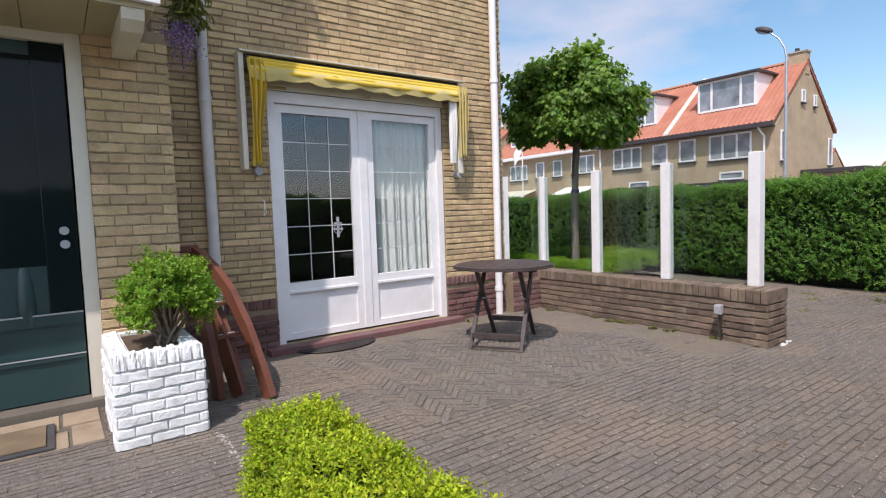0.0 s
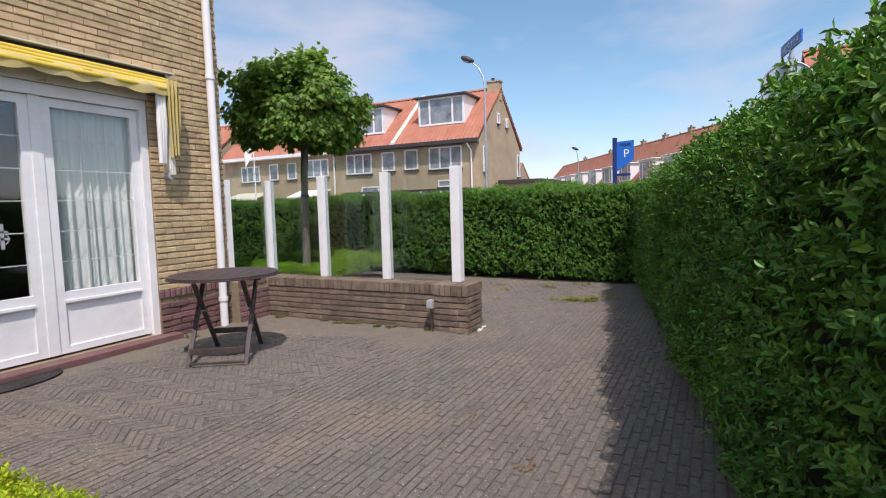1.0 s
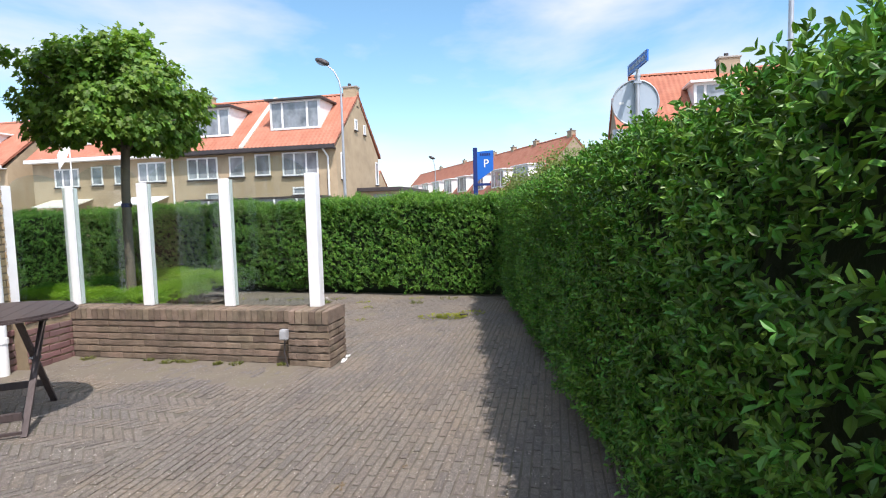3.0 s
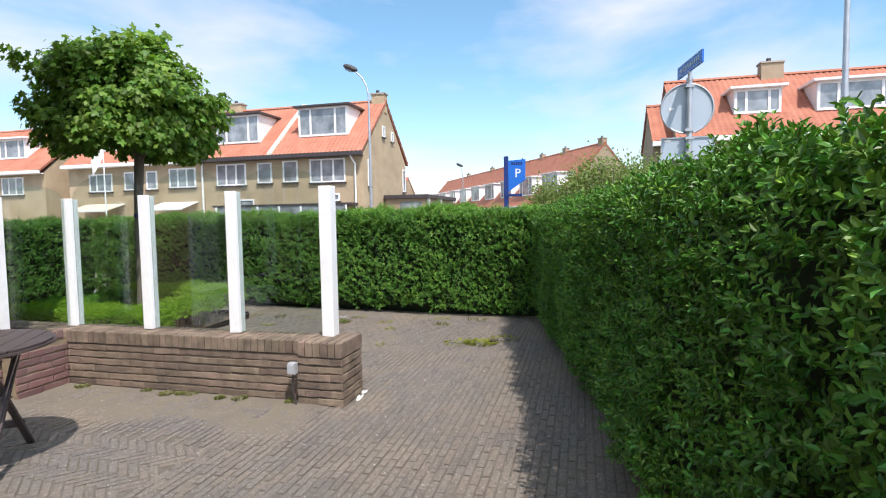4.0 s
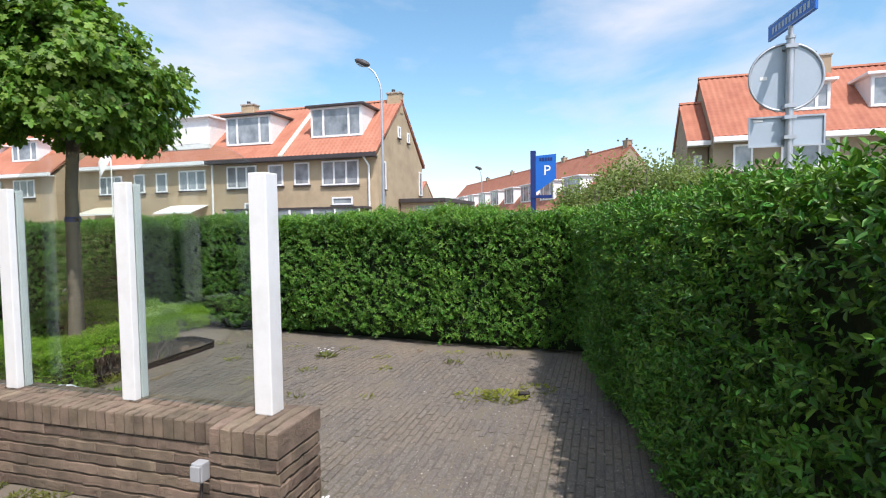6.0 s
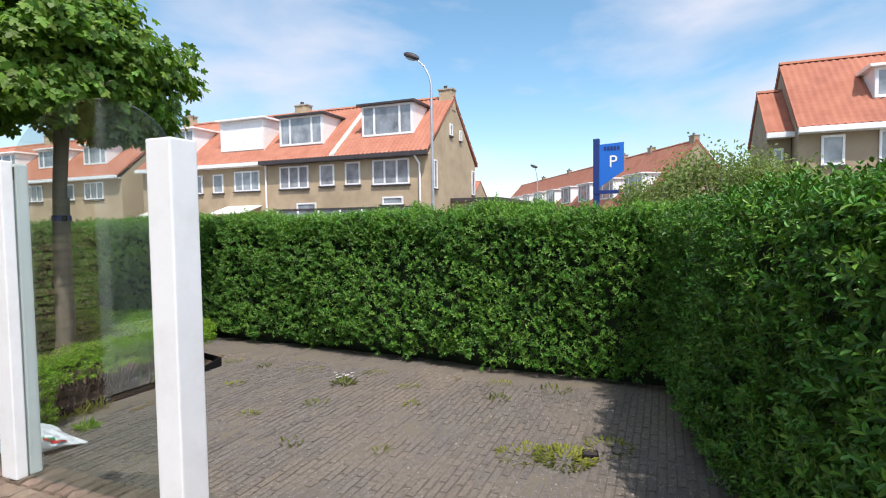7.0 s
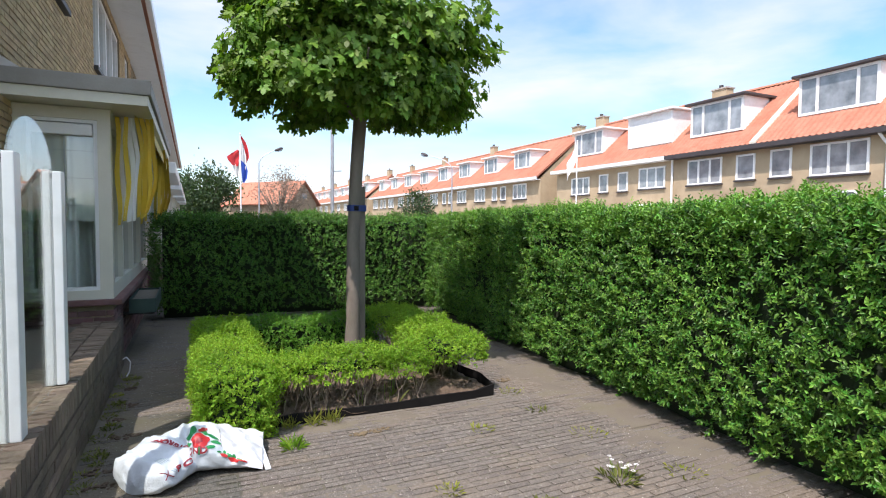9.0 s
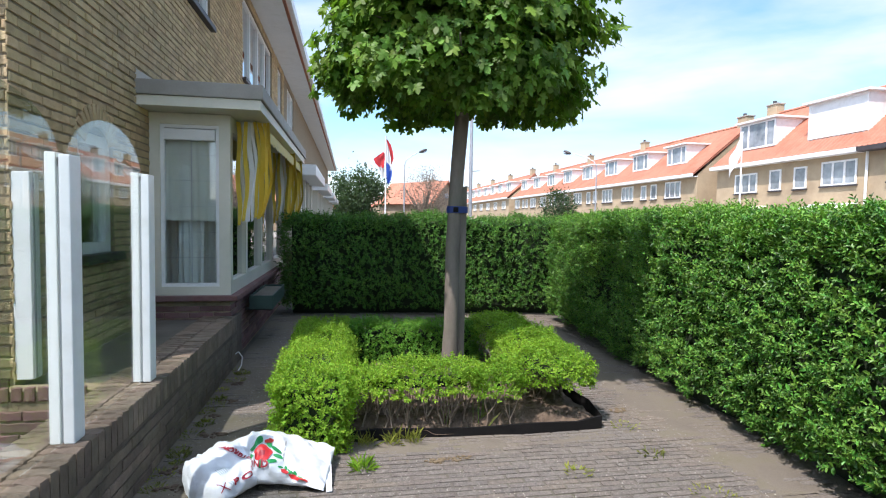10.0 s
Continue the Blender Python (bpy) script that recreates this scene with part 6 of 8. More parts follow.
# ---- bag of potting soil ----
def lettering(text, size, m, material, parent, name="lettering", depth=0.0008):
    cu = bpy.data.curves.new(name, "FONT")
    cu.body, cu.size, cu.extrude, cu.align_x, cu.align_y = text, size, depth, "CENTER", "CENTER"
    tmp = bpy.data.objects.new(name, cu)
    me = bpy.data.meshes.new_from_object(tmp)
    bpy.data.objects.remove(tmp)
    me.materials.append(material)
    ob = new(name, me)
    ob.parent = parent
    ob.matrix_basis = m
    return ob


bag = thing("soil_bag", (5.7, 4.5, 0), 0, "crumpled white plastic bag of potting soil with red flower print", "bag")
BAG_LINE = [Vector((-0.235, -0.14, 0)), Vector((-0.14, -0.055, 0)), Vector((-0.03, 0.07, 0)), Vector((0.18, 0.08, 0)), Vector((0.42, 0.05, 0))]
BAG_LONG = 0.83


def bag_point(s, phi, lift=0.0):
    """The sack's surface: s from one end to the other, phi round it from the top (0) to the front (+) or back (-)."""
    q = min(max(s, 0.0), 1.0) * 4
    i = min(int(q), 3)
    f = q - i
    p0, p1, p2, p3 = BAG_LINE[max(i - 1, 0)], BAG_LINE[i], BAG_LINE[i + 1], BAG_LINE[min(i + 2, 4)]
    c = 0.5 * (2 * p1 + (p2 - p0) * f + (2 * p0 - 5 * p1 + 4 * p2 - p3) * f * f + (3 * p1 - p0 - 3 * p2 + p3) * f ** 3)
    d = 0.5 * ((p2 - p0) + 2 * (2 * p0 - 5 * p1 + 4 * p2 - p3) * f + 3 * (3 * p1 - p0 - 3 * p2 + p3) * f * f)
    n = Vector((d.y, -d.x, 0)).normalized()
    crease = math.exp(-((s - 0.5) / 0.03) ** 2)
    end = max(0.0, (s - 0.7) / 0.3) ** 1.5
    start = max(0.0, (0.14 - s) / 0.14) ** 2
    hw = 0.2 * (1 - 0.12 * crease * (1 if phi > 0 else 0.3)) * (1 - 0.75 * start) * (1 - 0.04 * end)
    h = 0.215 * (0.7 + 0.3 * math.exp(-((s - 0.6) / 0.24) ** 2)) * (1 - 0.16 * crease) * (1 - 0.7 * start)
    h = h * (1 - end) + 0.02 * end
    sp, cp = math.sin(phi), math.cos(phi)
    lat = math.copysign(abs(sp) ** 0.85, sp)
    ver = math.copysign(abs(cp) ** 0.8, cp)
    w = 0.006 * math.sin(s * 95 + 3 * phi) * math.exp(-((s - 0.5) / 0.12) ** 2) + 0.0035 * math.sin(phi * 9 + 30 * s + 3 * math.sin(s * 22)) + 0.0035 * math.sin(phi * 5 - s * 41) + 0.0025 * math.sin(s * 63 + 2 * math.sin(phi * 6)) + 0.004 * end * math.sin(phi * 16)
    z = h * 0.5 * (1 + ver) + 0.06 * end * (1 - lat) * 0.5 + w * max(0.0, ver + 0.4)
    return c + n * (lat * (hw + w + lift * abs(sp))) + Vector((0, 0, max(0.003, z + 0.003) + lift * max(cp, 0.15)))


def bag_print(verts, faces, s0, phi0, turn, material, name, lift=0.004, label=""):
    """A flat print with its middle at (s0, phi0), turned, laid over the sack."""
    ct, st = math.cos(turn), math.sin(turn)
    me = bpy.data.meshes.new(name)
    me.from_pydata([bag_point(s0 + (x * ct - y * st) / BAG_LONG, phi0 - (x * st + y * ct) / 0.15, lift) for x, y in verts], [], faces)
    me.materials.append(material)
    ob = new(name, me)
    ob.parent = bag
    if label:
        ob["label"] = label
    return ob


def disc_print(outline, s0, phi0, turn, material, name, lift=0.004, n=6):
    k = len(outline)
    verts = [(0.0, 0.0)] + [(x * r / n, y * r / n) for r in range(1, n + 1) for x, y in outline]
    faces = [(0, 1 + i, 1 + (i + 1) % k) for i in range(k)]
    for r in range(n - 1):
        faces += [(1 + r * k + i, 1 + (r + 1) * k + i, 1 + (r + 1) * k + (i + 1) % k, 1 + r * k + (i + 1) % k) for i in range(k)]
    return bag_print(verts, faces, s0, phi0, turn, material, name, lift)


def letter_print(ch, size, s0, phi0, turn, material, lift=0.009):
    cu = bpy.data.curves.new("letter", "FONT")
    cu.body, cu.size, cu.align_x, cu.align_y, cu.offset = ch, size, "CENTER", "CENTER", 0.0022
    tmp = bpy.data.objects.new("letter", cu)
    me = bpy.data.meshes.new_from_object(tmp)
    bpy.data.objects.remove(tmp)
    bm = bmesh.new()
    bm.from_mesh(me)
    bmesh.ops.triangulate(bm, faces=bm.faces[:])
    bmesh.ops.subdivide_edges(bm, edges=bm.edges[:], cuts=1)
    verts = [(v.co.x, v.co.y) for v in bm.verts]
    bm.verts.index_update()
    faces = [tuple(v.index for v in f.verts) for f in bm.faces]
    bm.free()
    return bag_print(verts, faces, s0, phi0, turn, material, "letter", lift)


bm = bmesh.new()
ns, na = 110, 64
rings = [[bm.verts.new(bag_point(i / ns, math.pi * 2 * j / na - math.pi)) for j in range(na)] for i in range(ns + 1)]
for r0, r1 in zip(rings, rings[1:]):
    for j in range(na):
        bm.faces.new((r0[j], r1[j], r1[(j + 1) % na], r0[(j + 1) % na])).smooth = True
bm.faces.new(rings[0])
bm.faces.new(rings[-1][::-1])
bmesh.ops.recalc_face_normals(bm, faces=bm.faces[:])
part("sack", bm, M_BAG, bag)
tip = BAG_LINE[4]
bm = bmesh.new()
bar(bm, tip + Vector((0.005, -0.2, 0.01)), tip + Vector((-0.015, 0.17, 0.065)), 0.03, 0.005, (0, 0, 1))
part("sealed_end", bm, M_BAG, bag, "flat welded seam")
oval = lambda a, b, n=20, wob=0.0: [(a * math.cos(t) * (1 + wob * math.sin(5 * t)), b * math.sin(t) * (1 + wob * math.sin(5 * t))) for t in (2 * math.pi * k / n for k in range(n))]  # noqa: E731
ROSE = (0.645, 0.75)
for a, r, sz in ((2.6, 0.075, 0.042), (3.3, 0.085, 0.04), (2.0, 0.08, 0.045), (0.5, 0.075, 0.036), (1.2, 0.07, 0.036), (5.6, 0.07, 0.034), (4.7, 0.07, 0.03), (0.0, 0.08, 0.03)):
    disc_print(oval(sz * 0.8, sz * 0.36), ROSE[0] + r * math.cos(a) / BAG_LONG, ROSE[1] - r * math.sin(a) / 0.15, -a, M_GREENPRINT, "printed_leaf", 0.004)
disc_print(oval(0.05, 0.046, 30, 0.1), *ROSE, 0, M_RED, "printed_flower", 0.007)
disc_print(oval(0.02, 0.016, 20, 0.15), ROSE[0], ROSE[1] + 0.03, 0.4, M_BAGRED, "flower_heart", 0.0085)
disc_print(oval(0.022, 0.02, 20, 0.1), ROSE[0] + 0.02, ROSE[1] - 0.62, 0, M_RED, "printed_flower", 0.005)
for s0, p0, r in ((0.79, 1.25, 0.018), (0.84, 1.35, 0.022)):
    disc_print(oval(r, r * 0.9, 20, 0.12), s0, p0, 0, M_RED, "printed_flower", 0.006)
    for a in (0.6, 1.5, 2.5):
        disc_print(oval(0.016, 0.007), s0 + 0.03 * math.cos(a) / BAG_LONG, p0 - 0.03 * math.sin(a) / 0.15, -a, M_GREENPRINT, "printed_leaf", 0.005, 3)
for s0 in (0.865, 0.88, 0.895):
    disc_print(oval(0.01, 0.009, 12, 0.2), s0, 1.3, 0, M_RED, "printed_mark", 0.005, 3)
for k, ch in enumerate("POTGROND"):
    letter_print(ch, 0.056, (0.225, 0.285, 0.34, 0.4, 0.47, 0.555, 0.615, 0.672)[k], 1.2, 0.0, M_BAGRED)
for k, ch in enumerate("POTGROND"):
    letter_print(ch, 0.03, 0.37 + 0.002 * k, 0.8 - k * 0.155, 1.45, M_BAGRED)
stroke = lambda w, l: [(w, l), (-w, l), (-w * 1.6, 0), (-w, -l), (w, -l), (w * 1.6, 0)]  # noqa: E731
for turn, l in ((0.75, 0.05), (-0.6, 0.042)):
    disc_print(stroke(0.0025, l), 0.14, 1.2, turn, M_BAGRED, "printed_flourish", 0.005)
for k in range(4):
    disc_print(stroke(0.003, 0.016), 0.19 + 0.014 * k, 1.15, 0.25, M_SIGNBACK, "printed_bar", 0.004, 3)
for k in range(5):
    disc_print(stroke(0.0025, 0.02), 0.16 + 0.014 * k, 0.5, 0.1, M_SIGNBACK, "printed_bar", 0.004, 3)
for k in range(4):
    disc_print(stroke(0.002, 0.014), 0.76 + 0.004 * k, 0.1 + 0.22 * k, 0.1, M_GREYPLASTIC, "printed_bar", 0.004, 3)


# ---- folding table ----
table = thing("folding_table", (3.385, 3.75, 0), -57, "round dark weathered wooden folding table on the paving", "table")
TR, TZ = 0.455, 0.735
for k in range(9):
    x0, x1 = -TR + 2 * TR * k / 9, -TR + 2 * TR * (k + 1) / 9 - 0.005
    half = [math.sqrt(max(0.0, TR ** 2 - x ** 2)) for x in (x0, (x0 + x1) / 2, x1)]
    o = [(x0, -half[0]), ((x0 + x1) / 2, -half[1]), (x1, -half[2]), (x1, half[2]), ((x0 + x1) / 2, half[1]), (x0, half[0])]
    o = [p for i, p in enumerate(o) if (Vector(p) - Vector(o[i - 1])).length > 1e-4]
    part("slat", prism(bmesh.new(), o, "z", TZ - 0.014, TZ), M_WOOD_TABLE, table)
bm = bmesh.new()
for k in range(40):
    a0, a1 = 2 * math.pi * k / 40, 2 * math.pi * (k + 1) / 40
    prism(bm, [(r * math.cos(a), r * math.sin(a)) for r, a in ((TR - 0.03, a0), (TR + 0.012, a0), (TR + 0.012, a1), (TR - 0.03, a1))], "z", TZ - 0.026, TZ - 0.0145)
bmesh.ops.remove_doubles(bm, verts=bm.verts[:], dist=0.0005)
part("rim", bm, M_WOOD_TABLE, table)
for y in (-0.23, 0.23):
    part("batten", boxed(-0.36, 0.36, y - 0.02, y + 0.02, TZ - 0.045, TZ - 0.016), M_WOOD_TABLE, table)
for x in (-0.23, 0.23):
    s = 1 if x > 0 else -1
    part("leg", bar(bmesh.new(), (x, -0.36, 0), (x, 0.2, TZ - 0.04), 0.02, 0.036, (1, 0, 0)), M_WOOD_TABLE, table)
    part("leg", bar(bmesh.new(), (x - s * 0.03, 0.36, 0), (x - s * 0.03, -0.2, TZ - 0.04), 0.02, 0.036, (1, 0, 0)), M_WOOD_TABLE, table)
    part("bolt", tube(bmesh.new(), [(x - s * 0.05, 0.0, 0.41), (x + s * 0.02, 0.0, 0.41)], 0.008, 8), M_STEEL, table)
part("stretcher", boxed(-0.22, 0.22, -0.335, -0.315, 0.1, 0.15, bevel=0.004), M_WOOD_TABLE, table)
part("stretcher", boxed(-0.2, 0.2, 0.27, 0.29, 0.14, 0.19, bevel=0.004), M_WOOD_TABLE, table)
part("stretcher", boxed(-0.22, 0.22, -0.36, -0.345, 0.02, 0.04, bevel=0.003), M_WOOD_TABLE, table)

# ---- white brick planter with bush ----
planter = thing("brick_planter", (0.455, 3.72, 0), 0, "whitewashed brick planter beside the front door", "planter")
bm = bmesh.new()
for a in ((-0.225, 0.225, -0.34, -0.25), (-0.225, 0.225, 0.34, 0.43), (-0.225, -0.135, -0.25, 0.34), (0.135, 0.225, -0.25, 0.34)):
    box(bm, a[0], a[1], a[2], a[3], 0, 0.515)
part("shell", bm, M_WHITEMORTAR, planter)
wm = piece_mesh("white_brick", M_WHITEBRICK, 0.08, 0.5)
places = []
for o, al, no, ln, sd in (((0.225, 3.38, 0), (1, 0, 0), (0, -1, 0), 0.46, 1), ((0.68, 3.375, 0), (0, 1, 0), (1, 0, 0), 0.77, 2), ((0.23, 3.375, 0), (0, 1, 0), (-1, 0, 0), 0.77, 3)):
    places += brick_places(courses(ln, 0.005, 0.44, high=0.05, joint=0.0115, brick=0.16, seed=70 + sd, bond=0.45), o, al, no, 0.013)
for k in range(7):
    places.append(Matrix.Translation((0.262 + k * 0.065, 3.42, 0.44)) @ Matrix.Diagonal((0.054, 0.105, 0.085, 1)))
for k in range(11):
    for x in (0.275, 0.635):
        places.append(Matrix.Translation((x, 3.51 + k * 0.062, 0.44)) @ Matrix.Diagonal((0.1, 0.052, 0.085, 1)))
pieces("brick", places, planter, wm, M_WHITEBRICK, near_all)
part("soil", boxed(-0.134, 0.134, -0.249, 0.339, 0.3, 0.5), M_SOIL, planter)
bush = thing("potted_bush", (0.53, 3.66, 0.5), 0, "round green box bush growing in the planter", "bush")
rng = np.random.default_rng(71)
d = unit(rng.normal(0, 1, (1500, 3)))
d = d[(d[:, 2] > -0.62) & ~((d[:, 1] < -0.3) & (d[:, 2] < -0.1) & (np.abs(d[:, 0]) < 0.5))]
rad = 0.215 * (1 + lump(d, 0.13, 3.6, 2)) * rng.uniform(0.7, 1.02, len(d))
q = d * rad[:, None] * np.array([1.05, 1.1, 1.0]) + np.array([0.02, 0, 0.255])
v, f = sprigs(q, d, rng, 10, 0.065, 0.033, up=0.5, width=0.6)
np_part("foliage", v, f, M_LEAF_PLANT, bush, kind="stuff")
bm = bmesh.new()
for k in range(34):
    a, e = rng.uniform(0, 6.28), rng.uniform(0.2, 1.3)
    end = Vector((math.cos(a) * math.cos(e) * 0.26, math.sin(a) * math.cos(e) * 0.26, 0.12 + math.sin(e) * 0.4))
    tube(bm, [(rng.uniform(-0.05, 0.05), rng.uniform(-0.05, 0.05), 0), end * 0.55 + Vector((0, 0, 0.03)), end], [0.011, 0.007, 0.003], 5, False)
part("branch_growth", bm, M_TWIG, bush)["kind"] = "stuff"

# ---- old wooden sledge leaning on the wall ----
sledge = thing("wooden_sledge", (0.86, 4.09, 0), 17, "old red-brown studded wooden sledge leaning against the wall", "sledge")


def rail_path(x, back):
    return [(x, y + back * (1 - z), z) for y, z in ((-0.47, 0.0), (-0.38, 0.2), (-0.24, 0.46), (-0.06, 0.7), (0.14, 0.86), (0.32, 0.95), (0.45, 1.0))]


def plank_along(path, w, t):
    bm = bmesh.new()
    rings = []
    pts = [Vector(p) for p in path]
    for i, p in enumerate(pts):
        d = (pts[min(i + 1, len(pts) - 1)] - pts[max(0, i - 1)]).normalized()
        s = Vector((1, 0, 0))
        u = s.cross(d).normalized()
        rings.append([bm.verts.new(p + s * a * t / 2 + u * b * w / 2) for a, b in ((-1, -1), (1, -1), (1, 1), (-1, 1))])
    for r0, r1 in zip(rings, rings[1:]):
        for j in range(4):
            bm.faces.new((r0[j], r0[(j + 1) % 4], r1[(j + 1) % 4], r1[j]))
    bm.faces.new(rings[0][::-1])
    bm.faces.new(rings[-1])
    bmesh.ops.recalc_face_normals(bm, faces=bm.faces[:])
    return bm


for x, back in ((0.16, 0.0), (-0.05, 0.28)):
    rail = part("runner", plank_along(rail_path(x, back), 0.09, 0.05), M_WAGON, sledge)
    for px, py, pz in rail_path(x, back)[1:]:
        part("stud", tube(bmesh.new(), [(px + 0.02, py, pz), (px + 0.034, py, pz)], 0.012, 8), M_LEAD, rail)
part("strut", plank_along([(0.1, -0.22, 0.02), (0.11, -0.1, 0.35), (0.13, 0.1, 0.62)], 0.06, 0.04), M_WAGON, sledge)
for y, z in ((-0.14, 0.42), (0.0, 0.63), (0.18, 0.82)):
    part("cross_slat", boxed(-0.03, 0.135, y - 0.04, y + 0.04, z - 0.012, z + 0.012, bevel=0.004), M_WAGON, sledge)
    part("slat_plate", boxed(0.0, 0.12, y - 0.012, y + 0.012, z + 0.0125, z + 0.016), M_LEAD, sledge)
part("top_board", boxed(-0.16, 0.19, 0.4, 0.5, 0.99, 1.045, bevel=0.01), M_WAGON, sledge)
part("side_board", plank_along([(0.03, -0.3, 0.02), (0.04, -0.1, 0.4), (0.05, 0.2, 0.8)], 0.15, 0.02), M_WAGON, sledge)

# ---- mats ----
mat1 = thing("door_mat", (2.13, 4.72, 0), 0, "half-round dark iron scroll door mat before the garden doors", "door mat")
bm = bmesh.new()
for r in (0.1, 0.15, 0.2, 0.25, 0.3, 0.36):
    tube(bm, [(r * 1.05 * math.cos(a), -r * 0.62 * math.sin(a), 0.012) for a in (math.pi * k / 20 for k in range(21))], 0.009, 6)
for k in range(25):
    a = math.pi * k / 24
    tube(bm, [(0.05 * math.cos(a), -0.03 * math.sin(a), 0.012), (0.38 * math.cos(a), -0.225 * math.sin(a), 0.012)], 0.007, 6)
tube(bm, [(-0.39, 0, 0.012), (0.39, 0, 0.012)], 0.01, 6)
part("scrollwork", bm, M_IRON, mat1)
mat2 = thing("door_mat", (-0.27, 3.85, 0.016), 0, "worn coir door mat with a black rubber rim", "door mat")
part("rim", boxed(-0.4, 0.22, -0.24, 0.2, 0.0, 0.014, bevel=0.004), M_MAT, mat2)
part("coir_surface", boxed(-0.36, 0.18, -0.2, 0.16, 0.0145, 0.024, bevel=0.003), M_COIR, mat2)

# ---- small fixtures on the yard ----
sock = thing("garden_socket", (4.795, 2.455, 0.22), 0, "grey outdoor socket with cable on the garden wall", "socket")
part("housing", boxed(-0.045, 0.012, -0.03, 0.03, 0.02, 0.11, bevel=0.008), M_GREYPLASTIC, sock)
part("lid", boxed(-0.056, -0.045, -0.026, 0.026, 0.03, 0.1, bevel=0.004), M_GREYPLASTIC, sock)
part("cable", tube(bmesh.new(), [(-0.01, 0, 0.02), (-0.012, 0.01, -0.1), (-0.005, -0.015, -0.22)], 0.008, 6), M_DARKTRIM, sock)
drain = thing("drain_hole", (7.09, 1.285, 0.012), 12, "small black square drain in the paving", "drain")
part("grate_rim", boxed(-0.047, 0.047, -0.047, 0.047, -0.02, 0.008, bevel=0.003), M_BLACK, drain)
part("opening", boxed(-0.036, 0.036, -0.036, 0.036, 0.0085, 0.01), M_DARKTRIM, drain)


def tuft(x, y, r, n, label, material=None, size=0.06, flower=0, z=0.0, flat=0.6, name="weed", width=0.28):
    rg = np.random.default_rng(int(abs(x * 977 + y * 613)))
    t = thing(name, (x, y, z), 0, label, "weed", "weeds in the paving")
    ang, rad = rg.uniform(0, 6.28, n), np.sqrt(rg.uniform(0, 1, n)) * r
    p = np.stack([rad * np.cos(ang), rad * np.sin(ang), np.zeros(n)], 1)
    ax = np.stack([np.cos(ang) * flat + rg.normal(0, 0.4, n), np.sin(ang) * flat + rg.normal(0, 0.4, n), rg.uniform(0.35, 1.2, n)], 1)
    v, f = leaves(p, ax, rg.normal(0, 0.3, (n, 3)) + np.array([0, 0, 1.0]), rg.uniform(0.5, 1.2, n) * size, width, full=True)
    np_part("foliage", v, f, material or M_WEED, t, kind="stuff")
    if flower:
        for k in range(flower):
            a, b = rg.uniform(0, 6.28), rg.uniform(0.3, 1) * r
            c = Vector((b * math.cos(a), b * math.sin(a), size * rg.uniform(0.9, 1.5)))
            part("flower_stem", tube(bmesh.new(), [(c.x * 0.6, c.y * 0.6, 0), c], 0.0015, 4), M_LEAF_PLANT, t)
            bm = bmesh.new()
            for i in range(9):
                q = 2 * math.pi * i / 9
                w = [bm.verts.new(c + Vector((math.cos(q + o) * s, math.sin(q + o) * s, h))) for o, s, h in ((0, 0.003, 0.002), (-0.25, 0.014, 0.004), (0.25, 0.014, 0.004))]
                bm.faces.new(w)
            part("daisy_flower", bm, M_WCLOTH, t, "white daisy")
    return t


tuft(7.0, 1.42, 0.17, 330, "yellow-green moss and grass round the drain", material=M_MOSS, size=0.045, flat=1.2)
tuft(6.97, 1.66, 0.16, 130, "sparse weeds between the pavers", material=M_MOSS, size=0.035, flat=1.2)
tuft(7.25, 1.2, 0.15, 120, "sparse weeds between the pavers", material=M_MOSS, size=0.035, flat=1.2)
tuft(7.84, 3.49, 0.1, 60, "white daisies growing from the paving", size=0.06, flower=10)
tuft(6.3, 4.6, 0.05, 90, "bright green grass tuft in the paving", material=M_LEAF_BOX, size=0.08, width=0.1)
tuft(7.08, 5.1, 0.1, 3, "thin daisies growing up through the box hedge", size=0.3, flower=9, flat=0.2, width=0.012)
tuft(6.85, 5.1, 0.1, 3, "thin daisies growing up through the box hedge", size=0.28, flower=5, flat=0.2, width=0.012)
tuft(8.05, 4.55, 0.07, 26, "small weed between the pavers", size=0.05)
tuft(7.3, 3.4, 0.09, 30, "small weed between the pavers", size=0.045)
tuft(6.6, 3.1, 0.08, 26, "small weed between the pavers", size=0.045)
tuft(7.9, 2.1, 0.09, 30, "small weed between the pavers", size=0.05)
tuft(8.25, 1.7, 0.12, 34, "small weed between the pavers", size=0.05)
tuft(6.7, 2.5, 0.06, 20, "small weed between the pavers", size=0.04)
for k, y in enumerate((2.52, 2.95, 3.12, 3.42, 3.5, 3.62, 3.85, 4.5)):
    tuft(4.83 - 0.02 * (k % 3), y, 0.035 + 0.02 * (k % 2), 60 + 20 * (k % 3), "yellow-flecked weeds at the foot of the wall", size=0.03, material=M_WEED)
for k, (x, y) in enumerate(((5.24, 4.05), (5.25, 4.9), (5.26, 5.4), (5.24, 5.9), (5.28, 6.6))):
    tuft(x, y, 0.06, 60, "dry weeds at the foot of the wall", size=0.032)
for k, x in enumerate((6.1, 6.2, 6.33, 6.5, 6.62)):
    tuft(x, 4.92, 0.05, 40, "tall thin grass along the bed edging", size=0.1, flat=0.1, width=0.035, material=M_MOSS)
for k in range(17):
    tuft(5.235 + 0.03 * math.sin(k * 2.3), 3.7 + 0.19 * k + 0.05 * math.sin(k * 5.1), 0.03 + 0.025 * (k % 3), 40 + 25 * (k % 3), "short weeds and moss at the foot of the wall", size=0.024, flat=1.0, material=M_MOSS if k % 4 == 1 else M_WEED)
